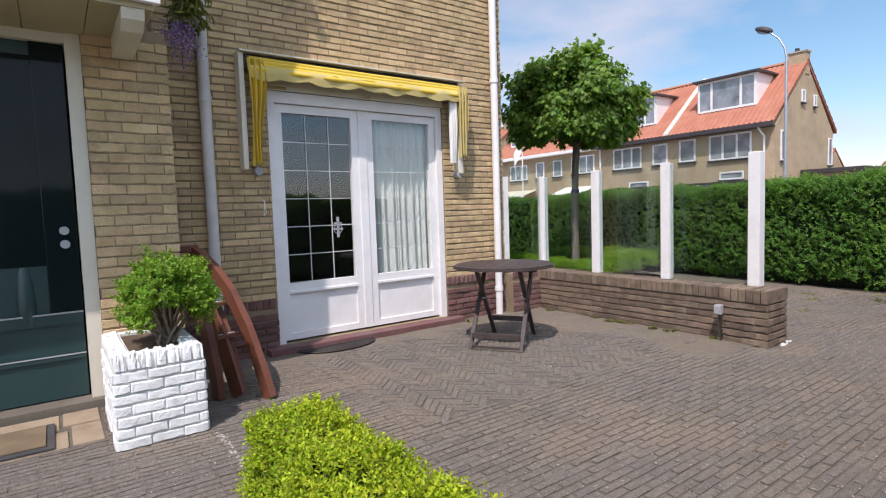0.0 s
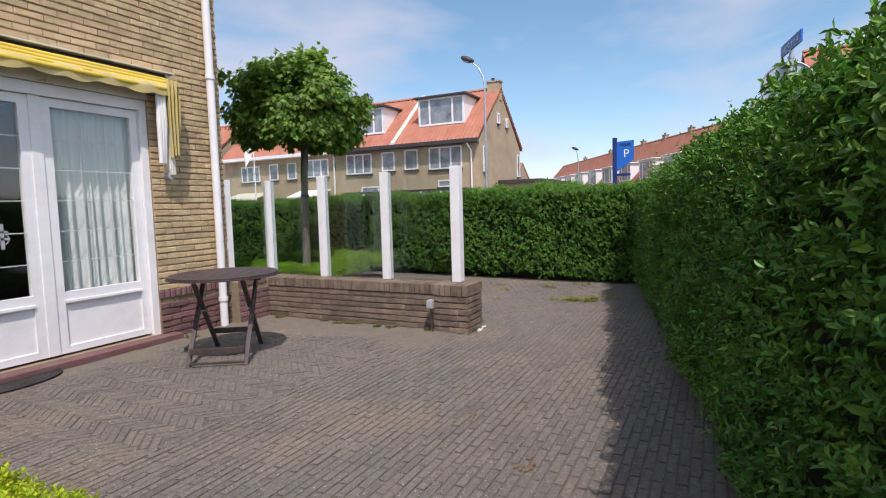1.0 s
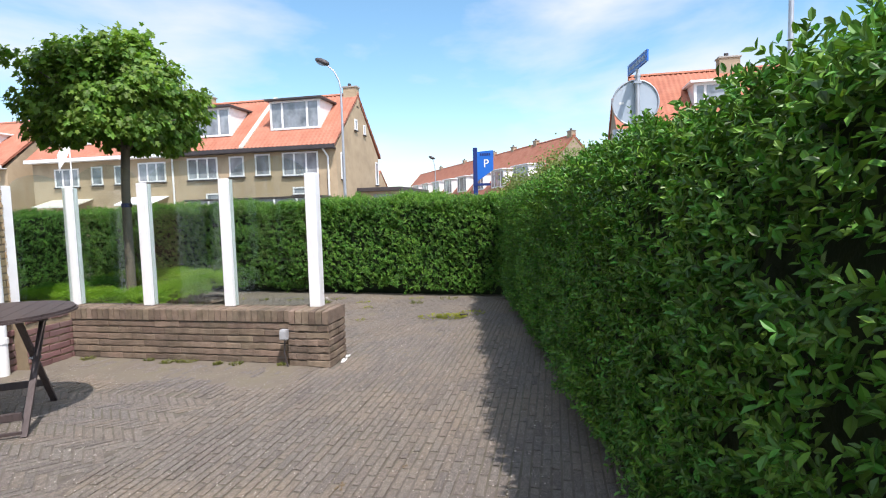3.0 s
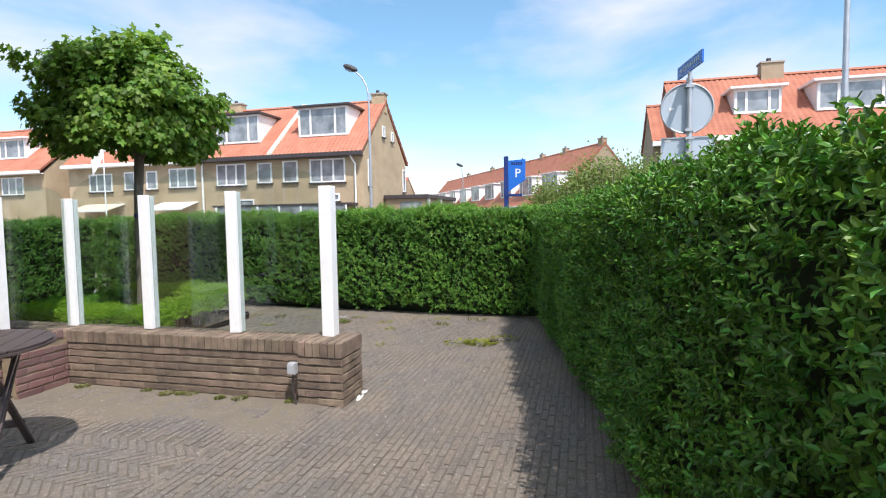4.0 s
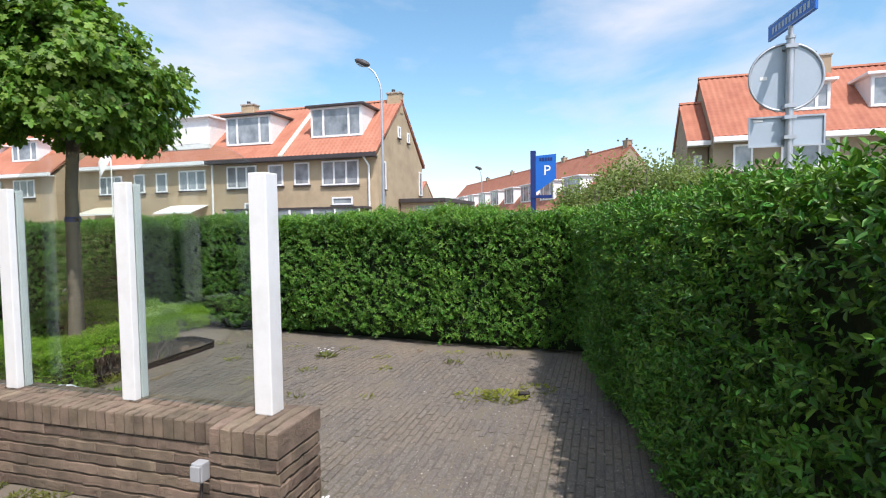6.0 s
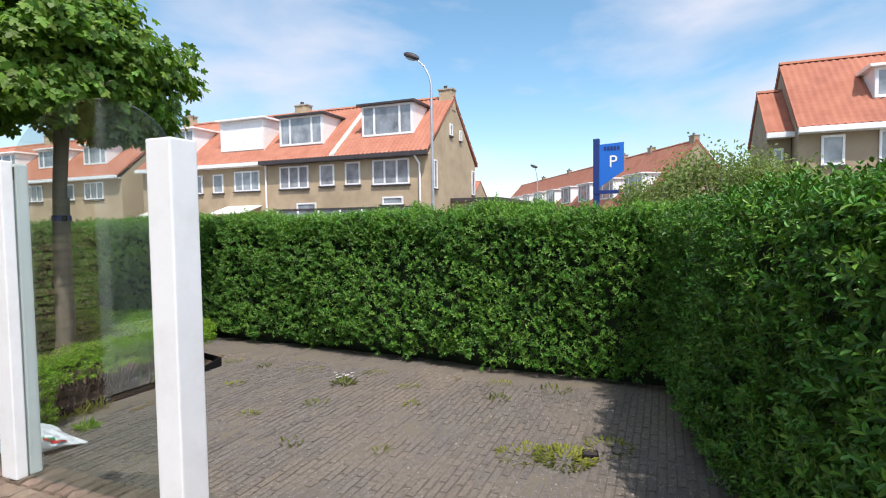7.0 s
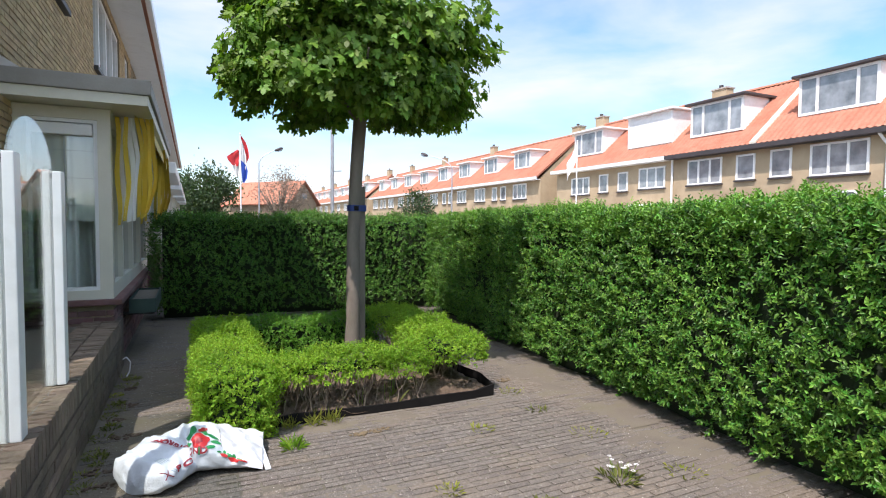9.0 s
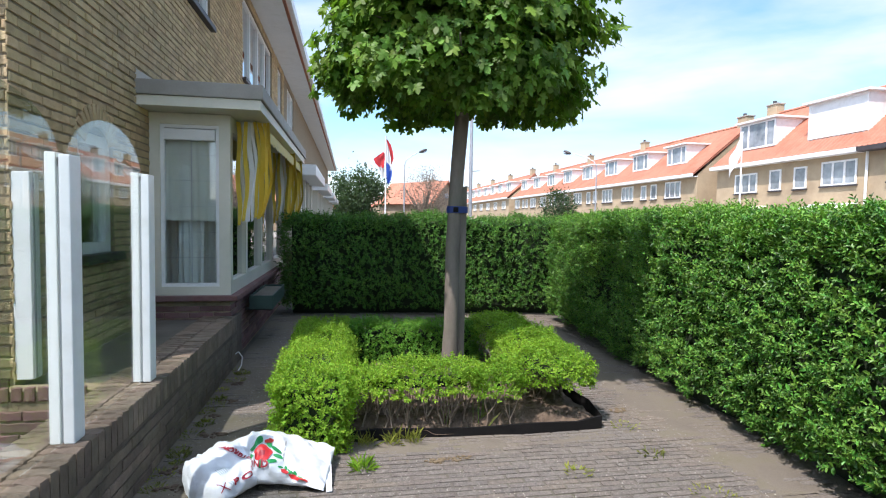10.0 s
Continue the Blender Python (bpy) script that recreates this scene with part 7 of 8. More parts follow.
for x, y, r in ((5.75, 3.95, 0.07), (8.1, 4.05, 0.12), (8.22, 3.4, 0.1), (7.95, 2.9, 0.09), (7.5, 4.4, 0.08), (8.12, 5.0, 0.1), (8.3, 2.2, 0.1), (6.95, 3.75, 0.07), (7.55, 2.7, 0.07)):
    tuft(x, y, r, 45, "sparse weeds between the pavers", material=M_MOSS, size=0.032, flat=1.2)
tuft(3.72, 4.66, 0.06, 40, "weeds by the door sill", size=0.05)
# pale grit lying on the paving
rg = np.random.default_rng(81)
n = 52000
gx, gy = rg.uniform(0.2, 8.5, n), rg.uniform(0.2, 8.4, n)
keep = (gy > np.array([south_line(x) + 0.1 for x in gx])) & ~((gx > 4.78) & (gx < 5.22) & (gy > 1.98)) & ((gy < 4.6) | (gx > 5.25)) & ~((gx > 5.7) & (gx < 8.0) & (gy > 4.75) & (gy < 7.0))
gx, gy = gx[keep], gy[keep]
s = rg.uniform(0.0015, 0.005, len(gx)) * np.where(rg.uniform(0, 1, len(gx)) > 0.985, 1.9, 1.0)
oct_v = np.array([(1, 0, 0), (0, 1, 0), (-1, 0, 0), (0, -1, 0), (0, 0, 0.8), (0, 0, -0.2)])
v = np.stack([gx, gy, np.full(len(gx), 0.002)], 1)[:, None] + oct_v[None] * s[:, None, None]
tri = np.array([(0, 1, 4), (1, 2, 4), (2, 3, 4), (3, 0, 4)])
f = tri[None] + (np.arange(len(gx)) * 6)[:, None, None]
M_GRIT = surf("pale_grit", (0.17, 0.155, 0.13), (0.36, 0.335, 0.29), 0.9, 20, 200, 0.2, "island", 0.75)
tagged(np_part("grit", v.reshape(-1, 3), f.reshape(-1, 3), M_GRIT), "pale grit scattered over the paving", "grit", "", "stuff")


# mortar droppings at the foot of the pier
md = thing("mortar_smear", (5.08, 2.035, 0), 6, "pale mortar smeared on the paving by the pier", "mortar")
rr = random.Random(66)
for k in range(11):
    cx, cy, r = rr.uniform(-0.12, 0.12), rr.uniform(-0.016, 0.016), rr.uniform(0.012, 0.026)
    o = [(cx + r * 1.5 * math.cos(t) * rr.uniform(0.7, 1.2), cy + r * 0.6 * math.sin(t) * rr.uniform(0.7, 1.2)) for t in (2 * math.pi * i / 11 for i in range(11))]
    part("blob", prism(bmesh.new(), o, "z", 0.0, 0.004 + 0.003 * rr.random()), M_WHITEMORTAR, md)


lime = thing("lime_streak", (0.72, 3.03, 0), 0, "broken white lime streak on the paving beside the planter", "lime")
for k in range(46):
    t = rr.random()
    cx, cy, r = rr.gauss(0, 0.009), -0.28 + 0.56 * t, rr.uniform(0.003, 0.009)
    o = [(cx + r * math.cos(a) * rr.uniform(0.6, 1.3), cy + r * 1.6 * math.sin(a) * rr.uniform(0.6, 1.3)) for a in (2 * math.pi * i / 9 for i in range(9))]
    part("blob", prism(bmesh.new(), o, "z", 0.0, 0.003), M_CONCRETE, lime)


def clod(x, y, r, material, label, n=16, name="mud_clod"):
    """A crumbled heap lying on the ground."""
    c = thing(name, (x, y, 0), 0, label, "clod", "clods on the paving")
    rg = random.Random(int(x * 991 + y * 377))
    bm = bmesh.new()
    for k in range(n):
        q, d = rg.uniform(0, 6.28), r * rg.random() ** 0.7
        s = r * rg.uniform(0.12, 0.3)
        bmesh.ops.create_icosphere(bm, subdivisions=1, radius=s, matrix=Matrix.Translation((d * math.cos(q) * 1.4, d * math.sin(q) * 0.7, s * 0.3)) @ Matrix.Diagonal((1.2, 0.9, 0.55, 1)))
    part("crumb_heap", bm, material, c)["kind"] = "stuff"


for x, y, r in ((5.31, 4.72, 0.075), (5.33, 4.5, 0.06), (5.37, 5.2, 0.07), (5.3, 4.1, 0.05), (5.28, 5.55, 0.05), (5.32, 5.85, 0.06), (5.3, 6.3, 0.05), (5.27, 3.85, 0.04)):
    clod(x, y, r, M_SOIL, "dark mud clod beside the garden wall")
for x, y, r in ((6.72, 4.62, 0.06), (6.8, 4.64, 0.05), (6.88, 4.66, 0.045), (2.47, 0.72, 0.06), (2.95, 1.2, 0.035), (8.05, 5.7, 0.05), (8.2, 5.3, 0.06), (8.28, 2.6, 0.05), (3.2, 0.95, 0.02)):
    clod(x, y, r, M_COIR, "small dry brown clump on the paving", 12, "dry_clump")


# ---- street furniture ----
def street_lamp(x, y, h, arm, label, head_rz=0.0):
    lamp = thing("street_lamp", (x, y, -0.1), head_rz, label, "street lamp", "street lamps")
    part("pole", tube(bmesh.new(), [(0, 0, 0), (0, 0, h * 0.45), (0, 0, h - 1.15), (0, 0.08 * arm, h - 0.8), (0, 0.32 * arm, h - 0.4), (0, 0.72 * arm, h - 0.08)], [0.075, 0.06, 0.042, 0.036, 0.033, 0.03], 10), M_STEEL, lamp)
    hd = bmesh.new()
    bmesh.ops.create_uvsphere(hd, u_segments=14, v_segments=8, radius=1.0, matrix=Matrix.Translation((0, 0.95 * arm, h + 0.06)) @ Matrix.Rotation(0.4, 4, "X") @ Matrix.Diagonal((0.17, 0.36, 0.13, 1)))
    part("lamp_head", hd, M_DARKTRIM, lamp, "dark oval lamp head")
    lens = bmesh.new()
    bmesh.ops.create_uvsphere(lens, u_segments=12, v_segments=6, radius=1.0, matrix=Matrix.Translation((0, 1.0 * arm, h + 0.01)) @ Matrix.Rotation(0.4, 4, "X") @ Matrix.Diagonal((0.13, 0.26, 0.1, 1)))
    part("lens", lens, M_SIGNBACK, lamp)
    return lamp


street_lamp(22.95, 9.13, 7.9, 0.85, "grey steel street lamp with a curved arm")
street_lamp(24.6, 40.0, 7.0, 2.6, "grey street lamp with a long arm", 40)
street_lamp(10.6, 46.0, 7.2, 1.6, "grey street lamp with a long arm", -90)
street_lamp(52.0, 11.4, 6.4, 0.3, "thin grey street lamp at the far corner")
mast = thing("light_mast", (12.6, 30.0, -0.1), 0, "tall thin grey light mast", "mast")
part("pole", tube(bmesh.new(), [(0, 0, 0), (0, 0, 14.0)], [0.11, 0.06], 10), M_STEEL, mast)
part("bracket", tube(bmesh.new(), [(0, 0, 4.2), (0.5, 0, 4.25)], 0.03, 6), M_STEEL, mast)
mast2 = thing("light_mast", (18.0, -6.5, -0.1), 0, "tall grey lamp mast at the street corner", "mast")
part("pole", tube(bmesh.new(), [(0, 0, 0), (0, 0, 9.5)], [0.1, 0.06], 10), M_STEEL, mast2)

ps = thing("parking_sign", (12.1, 1.79, -0.1), 0, "blue parking sign on a dark blue post", "road sign")
part("post", boxed(-0.04, 0.04, -0.03, 0.06, 0, 2.71, bevel=0.01), M_DARKBLUE, ps)
part("board", prism(bmesh.new(), [(-0.03, 2.62), (-0.37, 2.64), (-0.37, 2.23), (-0.03, 2.0)], "x", -0.02, 0.02), M_BLUE, ps)
lettering("P", 0.24, pose(-0.024, -0.22, 2.36, 90, 0, -90), M_WCLOTH, ps, "letter")
for k in range(5):
    part("letter_bar", boxed(-0.0245, -0.021, -0.31 + k * 0.046, -0.275 + k * 0.046, 2.53, 2.585), M_DARKBLUE, ps)
part("base_plate", boxed(-0.05, 0.05, -0.3, 0.06, 1.9, 1.95), M_DARKBLUE, ps)

rs = thing("round_road_sign", (8.38, -0.95, -0.1), 0, "grey backs of two road signs on a pole", "road sign")
part("pole", tube(bmesh.new(), [(0, 0, 0), (0, 0, 3.12)], 0.033, 12), M_STEEL, rs)
part("pole_cap", tube(bmesh.new(), [(0, 0, 3.12), (0, 0, 3.15)], 0.04, 12), M_STEEL, rs)
DISC_Z = 2.79
part("disc", tube(bmesh.new(), [(0.05, 0.02, DISC_Z), (0.066, 0.02, DISC_Z)], 0.3, 44), M_SIGNBACK, rs, "grey back of a round sign")
rim = tube(bmesh.new(), [(0.045, 0.02 + 0.3 * math.cos(2 * math.pi * k / 44), DISC_Z + 0.3 * math.sin(2 * math.pi * k / 44)) for k in range(45)], 0.012, 6)
part("disc_rim", rim, M_STEEL, rs)
part("plate", boxed(0.05, 0.065, -0.29, 0.31, 2.17, 2.44, bevel=0.004), M_SIGNBACK, rs, "grey back of a square sign")
for y0, y1, z0, z1 in ((-0.3, 0.32, 2.43, 2.445), (-0.3, 0.32, 2.165, 2.18), (-0.3, -0.285, 2.18, 2.43), (0.305, 0.32, 2.18, 2.43)):
    part("plate_rim", boxed(0.035, 0.05, y0, y1, z0, z1), M_STEEL, rs)
for z in (2.24, 2.42, 2.52, 3.05):
    part("clamp", boxed(-0.045, 0.05, -0.05, 0.05, z - 0.016, z + 0.016), M_STEEL, rs)
part("sticker", boxed(0.046, 0.05, 0.17, 0.23, 2.78, 2.81), M_WCLOTH, rs)
part("sticker", boxed(0.046, 0.05, 0.2, 0.28, 2.4, 2.42), M_WCLOTH, rs)
ss = thing("street_name_sign", (8.38, -0.95, 3.055), 8.6, "blue enamel street name sign on the pole", "street sign")
part("plate", boxed(-0.42, 0.42, -0.012, 0.012, 0.07, 0.22, bevel=0.004), M_BLUE, ss)
part("plate_border", boxed(-0.4, 0.4, -0.0135, 0.0135, 0.205, 0.211), M_SIGNBACK, ss)
part("plate_border", boxed(-0.4, 0.4, -0.0135, 0.0135, 0.079, 0.085), M_SIGNBACK, ss)
part("clamp", tube(bmesh.new(), [(0, 0, -0.03), (0, 0, 0.075)], 0.024, 10), M_STEEL, ss)
for k in range(11):
    for y in (-0.015, 0.0125):
        part("letter_bar", boxed(-0.34 + k * 0.063, -0.3 + k * 0.063, y, y + 0.0025, 0.115, 0.175), M_SIGNBACK, ss)


def flag(x, y, h, bands, w, drop, label, rz, furl=0.5):
    fl = thing("flag_pole", (x, y, -0.1), rz, label, "flag")
    part("pole", tube(bmesh.new(), [(0, 0, 0), (0, 0, h)], [0.05, 0.03], 10), M_WHITE, fl)
    part("finial", tube(bmesh.new(), [(0, 0, h), (0, 0, h + 0.06)], 0.05, 8), M_WHITE, fl)
    n = 14
    for k, material in enumerate(bands):
        bm = bmesh.new()
        cols = []
        for i in range(n + 1):
            t = i / n
            col = []
            for j in range(4):
                s = (k + j / 3) / len(bands)
                z = h - 0.15 - s * drop * 0.62 - t * drop * 0.75
                u = w * t * (1 - furl) + 0.02
                col.append(bm.verts.new((u, 0.1 * math.sin(t * 9 + s * 1.5) * t, z)))
            cols.append(col)
        for c0, c1 in zip(cols, cols[1:]):
            for j in range(3):
                bm.faces.new((c0[j], c1[j], c1[j + 1], c0[j + 1])).smooth = True
        part("flag_band", bm, material, fl)
    return fl


limp = thing("flag_pole", (8.2, 32.6, -0.1), 10, "red, white and blue flag hanging limp from a white pole", "flag")
part("pole", tube(bmesh.new(), [(0, 0, 0), (0, 0, 6.2)], [0.05, 0.03], 10), M_WHITE, limp)
part("finial", tube(bmesh.new(), [(0, 0, 6.2), (0, 0, 6.28)], 0.05, 8), M_WHITE, limp)
folds = (
    (M_RED, "red band gathered by the wind", [(6.1, 0.03, 0.1), (5.8, 0.05, 0.3), (5.4, 0.2, 0.42), (5.0, 0.27, 0.46), (4.7, 0.3, 0.34)], 0.05),
    (M_WCLOTH, "white band in folds", [(5.95, 0.02, 0.06), (5.4, 0.02, 0.21), (5.0, 0.02, 0.29), (4.6, 0.03, 0.3), (4.3, 0.05, 0.26)], 0.0),
    (M_BLUEPRINT, "blue band hanging lowest", [(4.75, 0.02, 0.12), (4.5, 0.02, 0.3), (4.2, 0.03, 0.36), (3.8, 0.06, 0.3), (3.6, 0.1, 0.18)], -0.05),
    (M_RED, "red corner blown back", [(5.35, -0.16, -0.03), (5.15, -0.46, -0.03), (4.95, -0.7, -0.04), (4.75, -0.6, -0.08), (4.5, -0.38, -0.1)], 0.1),
    (M_WCLOTH, "white fold blown back", [(4.75, -0.36, -0.03), (4.5, -0.36, -0.03), (4.2, -0.3, -0.03), (3.95, -0.2, -0.03)], 0.16),
)
for material, text, rows, depth in folds:
    bm = bmesh.new()
    cols = [[bm.verts.new((x0 + (x1 - x0) * j / 5, depth + 0.05 * math.sin(j * 1.7 + i * 0.8) * min(1.0, j / 2), z + 0.04 * math.sin(j * 1.3))) for j in range(6)] for i, (z, x0, x1) in enumerate(rows)]
    for c0, c1 in zip(cols, cols[1:]):
        for j in range(5):
            bm.faces.new((c0[j], c0[j + 1], c1[j + 1], c1[j])).smooth = True
    part("flag_band", bm, material, limp, text)
flag(26.5, 27.0, 6.4, (M_WCLOTH, M_WCLOTH), 1.2, 1.6, "white flag hanging from a white pole", 120, 0.5)


# ---- distant trees, house and bushes ----
def far_tree(x, y, h, r, z0, label, material, n=2600, seed=1, sparse=1.0, size=0.3):
    rg = np.random.default_rng(seed)
    t = thing("tree", (x, y, -0.1), 0, label, "tree", "distant trees")
    part("trunk", tube(bmesh.new(), [(0, 0, 0), (0.05, 0, z0), (0, 0.1, z0 + (h - z0) * 0.6)], [0.2, 0.15, 0.05], 8), M_BARK, t)
    bm = bmesh.new()
    for k in range(int(14 * sparse) + 6):
        a, e = rg.uniform(0, 6.28), rg.uniform(0.1, 1.3)
        end = Vector((math.cos(a) * math.cos(e) * r * 0.95, math.sin(a) * math.cos(e) * r * 0.95, z0 + (h - z0) * (0.35 + 0.6 * math.sin(e))))
        tube(bm, [(0, 0, z0 * 0.9), end * 0.5 + Vector((0, 0, z0 * 0.5)), end], [0.08, 0.05, 0.015], 5, False)
    part("limb", bm, M_BARK, t)
    P = []
    for k in range(26):
        d = unit(rg.normal(0, 1, (1, 3)))[0]
        c = np.array([0, 0, (h + z0) / 2]) + d * np.array([r * 0.75, r * 0.75, (h - z0) * 0.36])
        P.append(c + rg.normal(0, r * 0.2, (n // 26, 3)))
    P = np.concatenate(P)
    v, f = leaves(P, rg.normal(0, 1, P.shape), rg.normal(0, 1, P.shape) + np.array([0, 0, 1.0]), rg.uniform(0.6, 1.2, len(P)) * size, 0.6)
    np_part("crown", v, f, material, t, kind="stuff")
    return t


far_tree(6.8, 60.0, 7.0, 3.3, 0.8, "dark evergreen tree beyond the hedge", M_LEAF_FAR, 9000, 91, size=0.32)
far_tree(13.6, 56.0, 6.6, 2.7, 1.6, "sparse grey-twigged tree beyond the hedge", M_TWIG, 4200, 92, 0.8, 0.17)
far_tree(22.5, 42.0, 4.4, 1.5, 0.8, "small dark conifer by the street", M_LEAF_FAR, 2400, 93, size=0.2)
far_tree(26.0, -1.0, 3.9, 2.2, 0.3, "pale green feathery shrub at the corner", M_LEAF_FEATHER, 15000, 94, 0.6, 0.15)
far_tree(27.5, -3.0, 3.7, 2.0, 0.3, "pale green feathery shrub at the corner", M_LEAF_FEATHER, 12000, 95, 0.6, 0.15)
far_tree(25.5, 1.1, 3.2, 1.5, 0.3, "pale green feathery shrub at the corner", M_LEAF_FEATHER, 8000, 96, 0.6, 0.14)
gh = thing("gabled_house", (17.0, 62.0, 0), 38, "brown gabled house with a red tiled roof far down the street", "house")
part("wall", boxed(-2.2, 2.2, 0, 9, -0.2, 3.5), M_FARBRICK_D, gh)
part("gable", prism(bmesh.new(), [(-2.2, 3.5), (2.2, 3.5), (0, 5.75)], "y", 0, 0.2), M_FARBRICK_D, gh)
for side in (-1, 1):
    part("roof_side", prism(bmesh.new(), [(2.6 * side, 3.2), (0, 5.8), (0, 6.0), (2.7 * side, 3.3)], "y", -0.3, 9.3), M_ROOF, gh)
part("chimney", boxed(1.1, 1.6, 3, 3.6, 4, 6.3), M_FARBRICK_D, gh)
part("window", boxed(-0.5, 0.5, -0.05, 0.0, 4.0, 4.6), M_FARGLASS, gh)
terrace_row((9.5, 84.0, 0), 20, 30.0, "distant orange-roofed houses down the street", [(3 + k * 5, 2.0, 1.6, 1.2, 3) for k in range(5)], [(4 + k * 5.2, 2.6, 3.9, 4.9, 3) for k in range(5)], [(20, 0.6, 0.7)], ridge=5.3, eave=3.2)
# lower parts of the nearest houses across the street
for k, (y, w) in enumerate(((25.3, 2.7), (31.2, 3.2))):
    a = thing("shop_awning", (FX, y, 2.3), 0, "cream sun awning over a ground floor window across the street", "awning", "street awnings")
    part("cloth", prism(bmesh.new(), [(0, 0.35), (-1.5, -0.1), (-1.5, -0.16), (0, 0.3)], "y", -w / 2, w / 2), M_WCLOTH if k == 0 else M_CREAM, a)
    part("front_bar", boxed(-1.54, -1.48, -w / 2, w / 2, -0.2, -0.13), M_WHITE, a)
van = thing("shelter", (FX - 1.2, 17.6, -0.1), 0, "dark flat-roofed glazed porch before the opposite houses", "porch")
part("roof", boxed(0, 1.2, -4.6, 4.4, 2.3, 2.42), M_DARKTRIM, van)
part("front_glass", boxed(0.05, 0.08, -4.4, 4.2, 0.6, 2.3), M_FARGLASS, van)
part("front_wall", boxed(0.04, 1.2, -4.4, 4.2, 0, 0.6), M_FARBRICK_D, van)
for k in range(7):
    part("post", boxed(0.0, 0.08, -4.4 + k * 1.42, -4.3 + k * 1.42, 0.6, 2.3), M_WHITE, van)
annex = thing("side_annex", (FX + 3.0, 11.9, -0.1), 0, "low flat-roofed brick annex with a dark roof edge", "annex")
part("wall", boxed(0.2, 7.5, -2.1, 0.6, 0, 2.7), M_FARBRICK_D, annex)
part("roof_edge", boxed(0.0, 7.8, -2.3, 0.65, 2.7, 2.95, bevel=0.03), M_DARKTRIM, annex)
part("window", boxed(0.17, 0.2, -1.8, -0.4, 1.5, 2.5), M_FARGLASS, annex)
for x in (0.5, 3.5):
    part("post", boxed(x, x + 0.15, -2.25, -2.1, 0, 2.7), M_WHITE, annex)
# small gable windows of the nearest house
for x, z, w, h in ((3.3, 6.55, 0.45, 0.7), (4.9, 6.45, 0.4, 0.65), (0.8, 3.3, 0.5, 1.6), (7.2, 3.2, 0.6, 1.6)):
    g = thing("window")
    g.parent = first
    g.matrix_basis = Matrix.Translation((x, -0.02, z))
    bm = bmesh.new()
    for a, b, c, d in ((-w / 2, w / 2, 0, 0.08), (-w / 2, w / 2, h - 0.08, h), (-w / 2, -w / 2 + 0.08, 0.08, h - 0.08), (w / 2 - 0.08, w / 2, 0.08, h - 0.08)):
        box(bm, a, b, -0.06, 0.0, c, d)
    part("window_frame", bm, M_WHITE, g)
    part("pane", boxed(-w / 2 + 0.08, w / 2 - 0.08, -0.03, 0.0, 0.08, h - 0.08), M_FARGLASS, g)
    part("window_sill", boxed(-w / 2 - 0.05, w / 2 + 0.05, -0.1, 0.0, -0.07, 0.0), M_DARKTRIM, g)
part("downpipe", tube(bmesh.new(), [(-0.1, 0.5, 0), (-0.1, 0.5, 4.6), (-0.4, 0.7, 5.1)], 0.06, 8), M_WHITE, first)
part("downpipe", tube(bmesh.new(), [(-0.1, 10.9, 0), (-0.1, 10.9, 5.1)], 0.06, 8), M_WHITE, first)
part("verge_strip", prism(bmesh.new(), [(-0.5, 5.3), (4.0, 9.06), (4.0, 9.16), (-0.5, 5.4)], "y", 5.7, 6.0), M_CREAM, first, "pale mortar strip up the roof")


# ---- paving ----
def paver(x, y, rz, l, w, z, rng):
    m = Matrix.Translation((x, y, -0.06 + z)) @ Matrix.Rotation(rz + rng.uniform(-0.015, 0.015), 4, "Z") @ Matrix.Rotation(rng.uniform(-0.012, 0.012), 4, "X")
    return m @ Matrix.Diagonal((l, w, 0.06, 1))


rng = random.Random(11)
pl = []
PL, PW, PJ = 0.193, 0.0438, 0.0065
HB = (1.7, 4.0, 2.62, 4.4)   # herringbone field


def in_bed(x, y):
    return 5.95 < x < 7.95 and 4.98 < y < 6.95


def paved(x, y):
    if x < 0.72 and y > 4.3 or x < 4.85 and y > 4.62 or 4.8 < x < 5.2 and y > 2.0:
        return False
    return not in_bed(x, y) and south_line(x) - 0.45 < y < 9.75 and x < 9.1


def in_herring(x, y):
    return HB[0] < x < HB[1] and HB[2] < y < HB[3]


y, row = -1.4, 0
while y < 9.8:
    x = -3.0 - (row % 2) * 0.098 - rng.uniform(0, 0.02)
    while x < 9.1:
        cx, cy = x + PL / 2, y + PW / 2
        if paved(cx, cy) and not in_herring(cx, cy):
            pl.append(paver(cx, cy, 0, PL, PW, rng.gauss(0, 0.0012), rng))
        x += PL + PJ
    y += PW + PJ
    row += 1
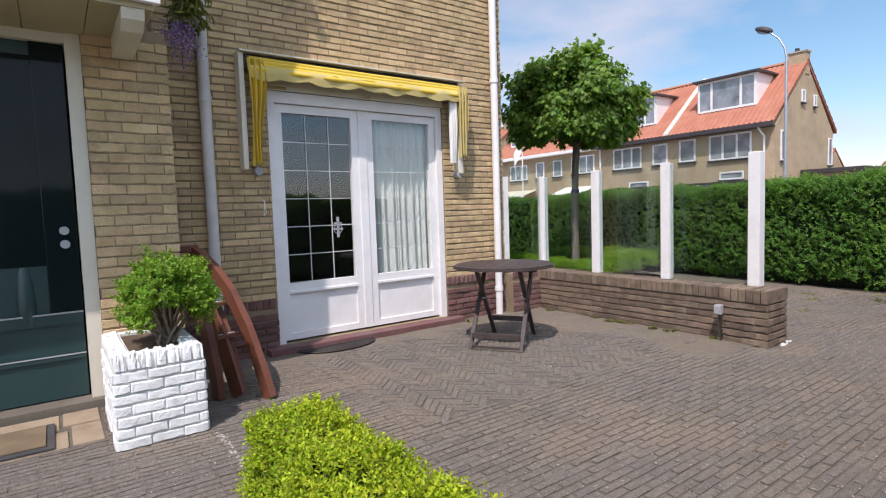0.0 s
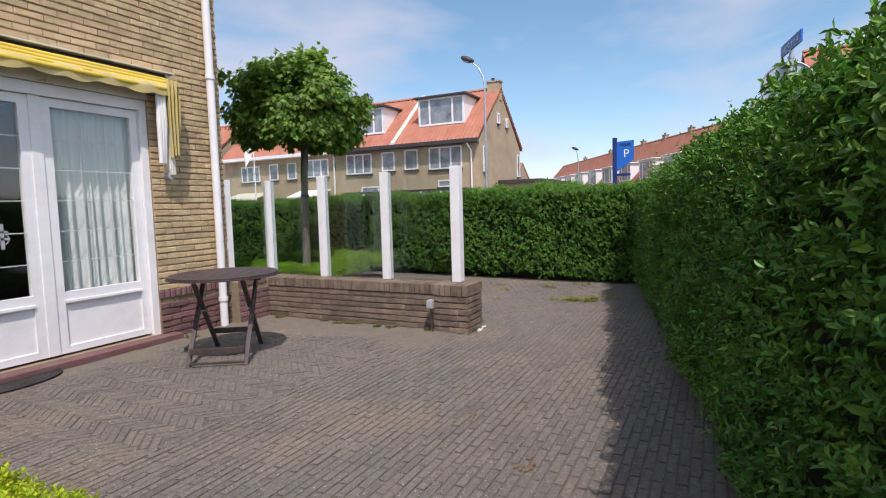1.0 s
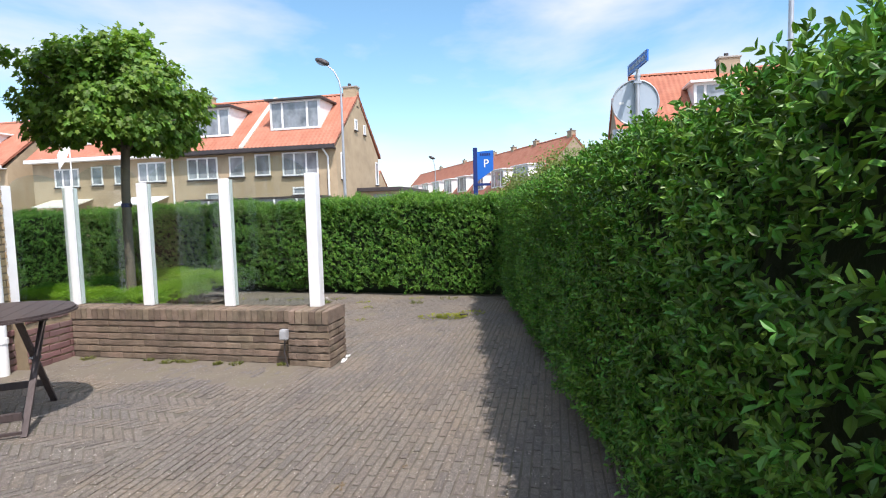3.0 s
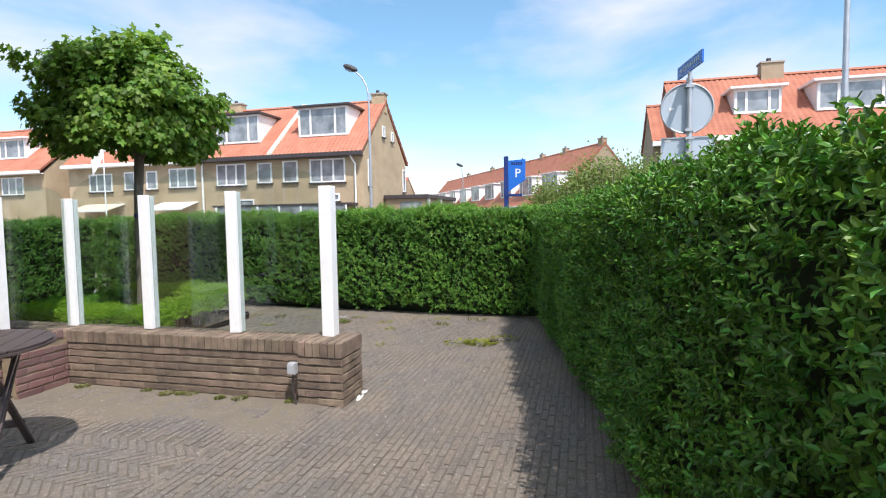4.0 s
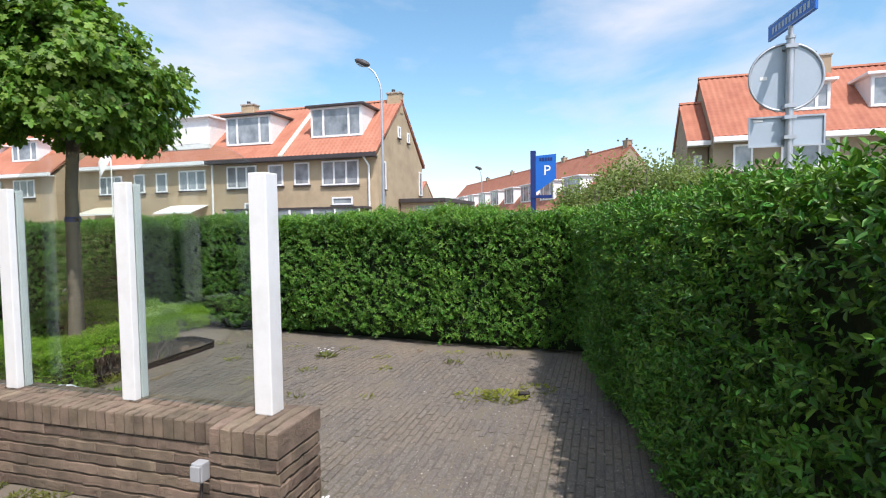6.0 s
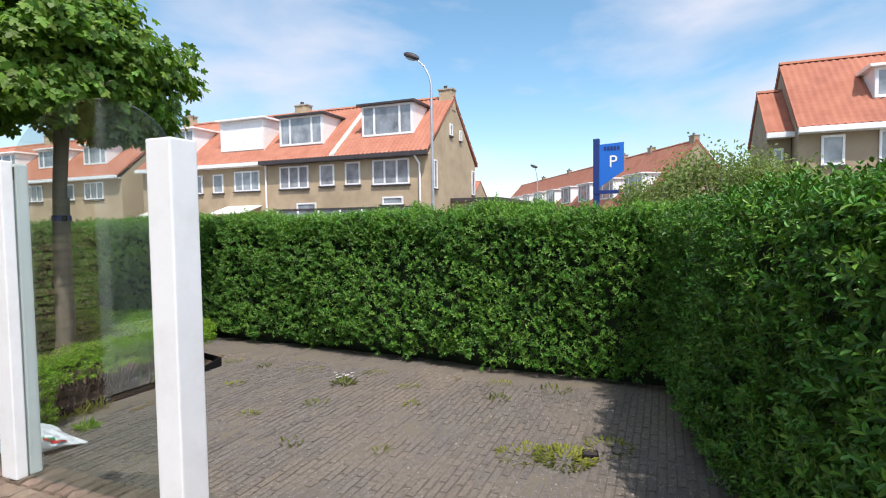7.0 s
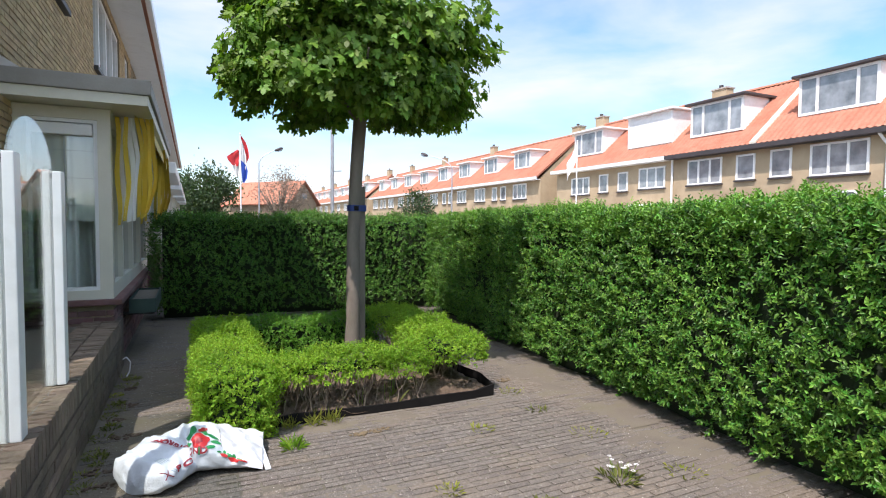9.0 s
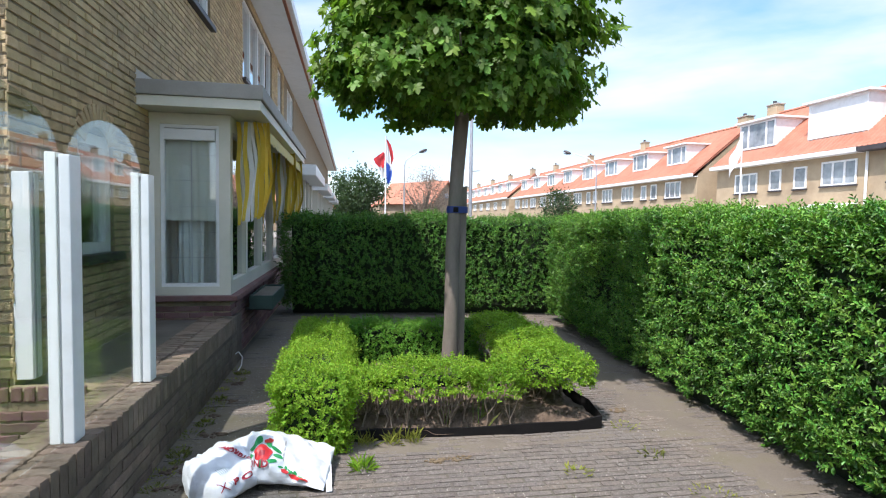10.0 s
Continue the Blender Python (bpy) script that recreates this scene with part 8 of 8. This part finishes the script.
# herringbone at 45 degrees: bricks four units long, flat and upright in turn
a = 0.0505
c45 = math.sqrt(0.5)
for i in range(-66, 66):
    for j in range(-66, 66):
        d = (i - j) % 8
        if d == 0:
            u, v, r = (i + 2) * a, (j + 0.5) * a, 0.0
        elif d == 7:
            u, v, r = (i + 0.5) * a, (j + 2) * a, math.pi / 2
        else:
            continue
        cx, cy = 3.0 + (u - v) * c45, 3.65 + (u + v) * c45
        if in_herring(cx, cy):
            pl.append(paver(cx, cy, r + math.pi / 4, 4 * a - PJ, a - PJ, rng.gauss(0, 0.0012), rng))
yard = tagged(new("yard_paving"), "weathered brown brick clinker paving", "paving", "", "structure")
pv = piece_mesh("paver", M_PAVER, 0.07, 0.1, 0.25)
pieces("paver", pl, yard, pv, M_PAVER_I, lambda p: 4.4 < p.x < 6.0 and 1.0 < p.y < 2.1, 0.3)

# sand washed over the paving near the walls
def washed_sand(x0, x1, y0, y1, cover, seed):
    nx, ny = int((x1 - x0) / 0.035), int((y1 - y0) / 0.035)
    gx, gy = np.meshgrid(np.linspace(x0, x1, nx), np.linspace(y0, y1, ny), indexing="ij")
    q = np.stack([gx.ravel(), gy.ravel(), np.zeros(gx.size)], 1)
    near = np.clip(cover(q[:, 0], q[:, 1]) + lump(q, 0.11, 2.6, seed), 0, 1)
    z = -0.012 + 0.0135 * near + lump(q, 0.0012, 6.0, seed + 4) + lump(q, 0.0008, 19.0, seed + 8)
    k = np.arange(nx - 1)[:, None] * ny + np.arange(ny - 1)[None]
    f = np.stack([k, k + ny, k + ny + 1, k + 1], -1).reshape(-1, 4)
    tagged(np_part("washed_sand", np.stack([q[:, 0], q[:, 1], z], 1), f, M_SAND, smooth=True), "thin sand washed over the brick paving", "sand", "", "structure")


washed_sand(0.9, 4.87, 2.2, 4.86, lambda x, y: np.maximum(np.clip((x - 3.7) / 0.8, 0, 1), np.clip((y - 4.1) / 0.4, 0, 1)), 4)
washed_sand(5.16, 8.95, 4.0, 9.5, lambda x, y: np.maximum.reduce([np.clip((6.1 - x) / 0.7, 0, 0.85), np.clip((x - 7.95) / 0.5, 0, 1), np.clip(1 - np.abs(y - 4.85) / 0.3, 0, 0.9), np.clip((y - 7.0) / 0.4, 0, 1)]), 9)
washed_sand(5.2, 8.8, 1.2, 4.0, lambda x, y: np.maximum(np.clip((x - 7.8) / 0.6, 0, 1), 0.5 + 0 * x), 13)
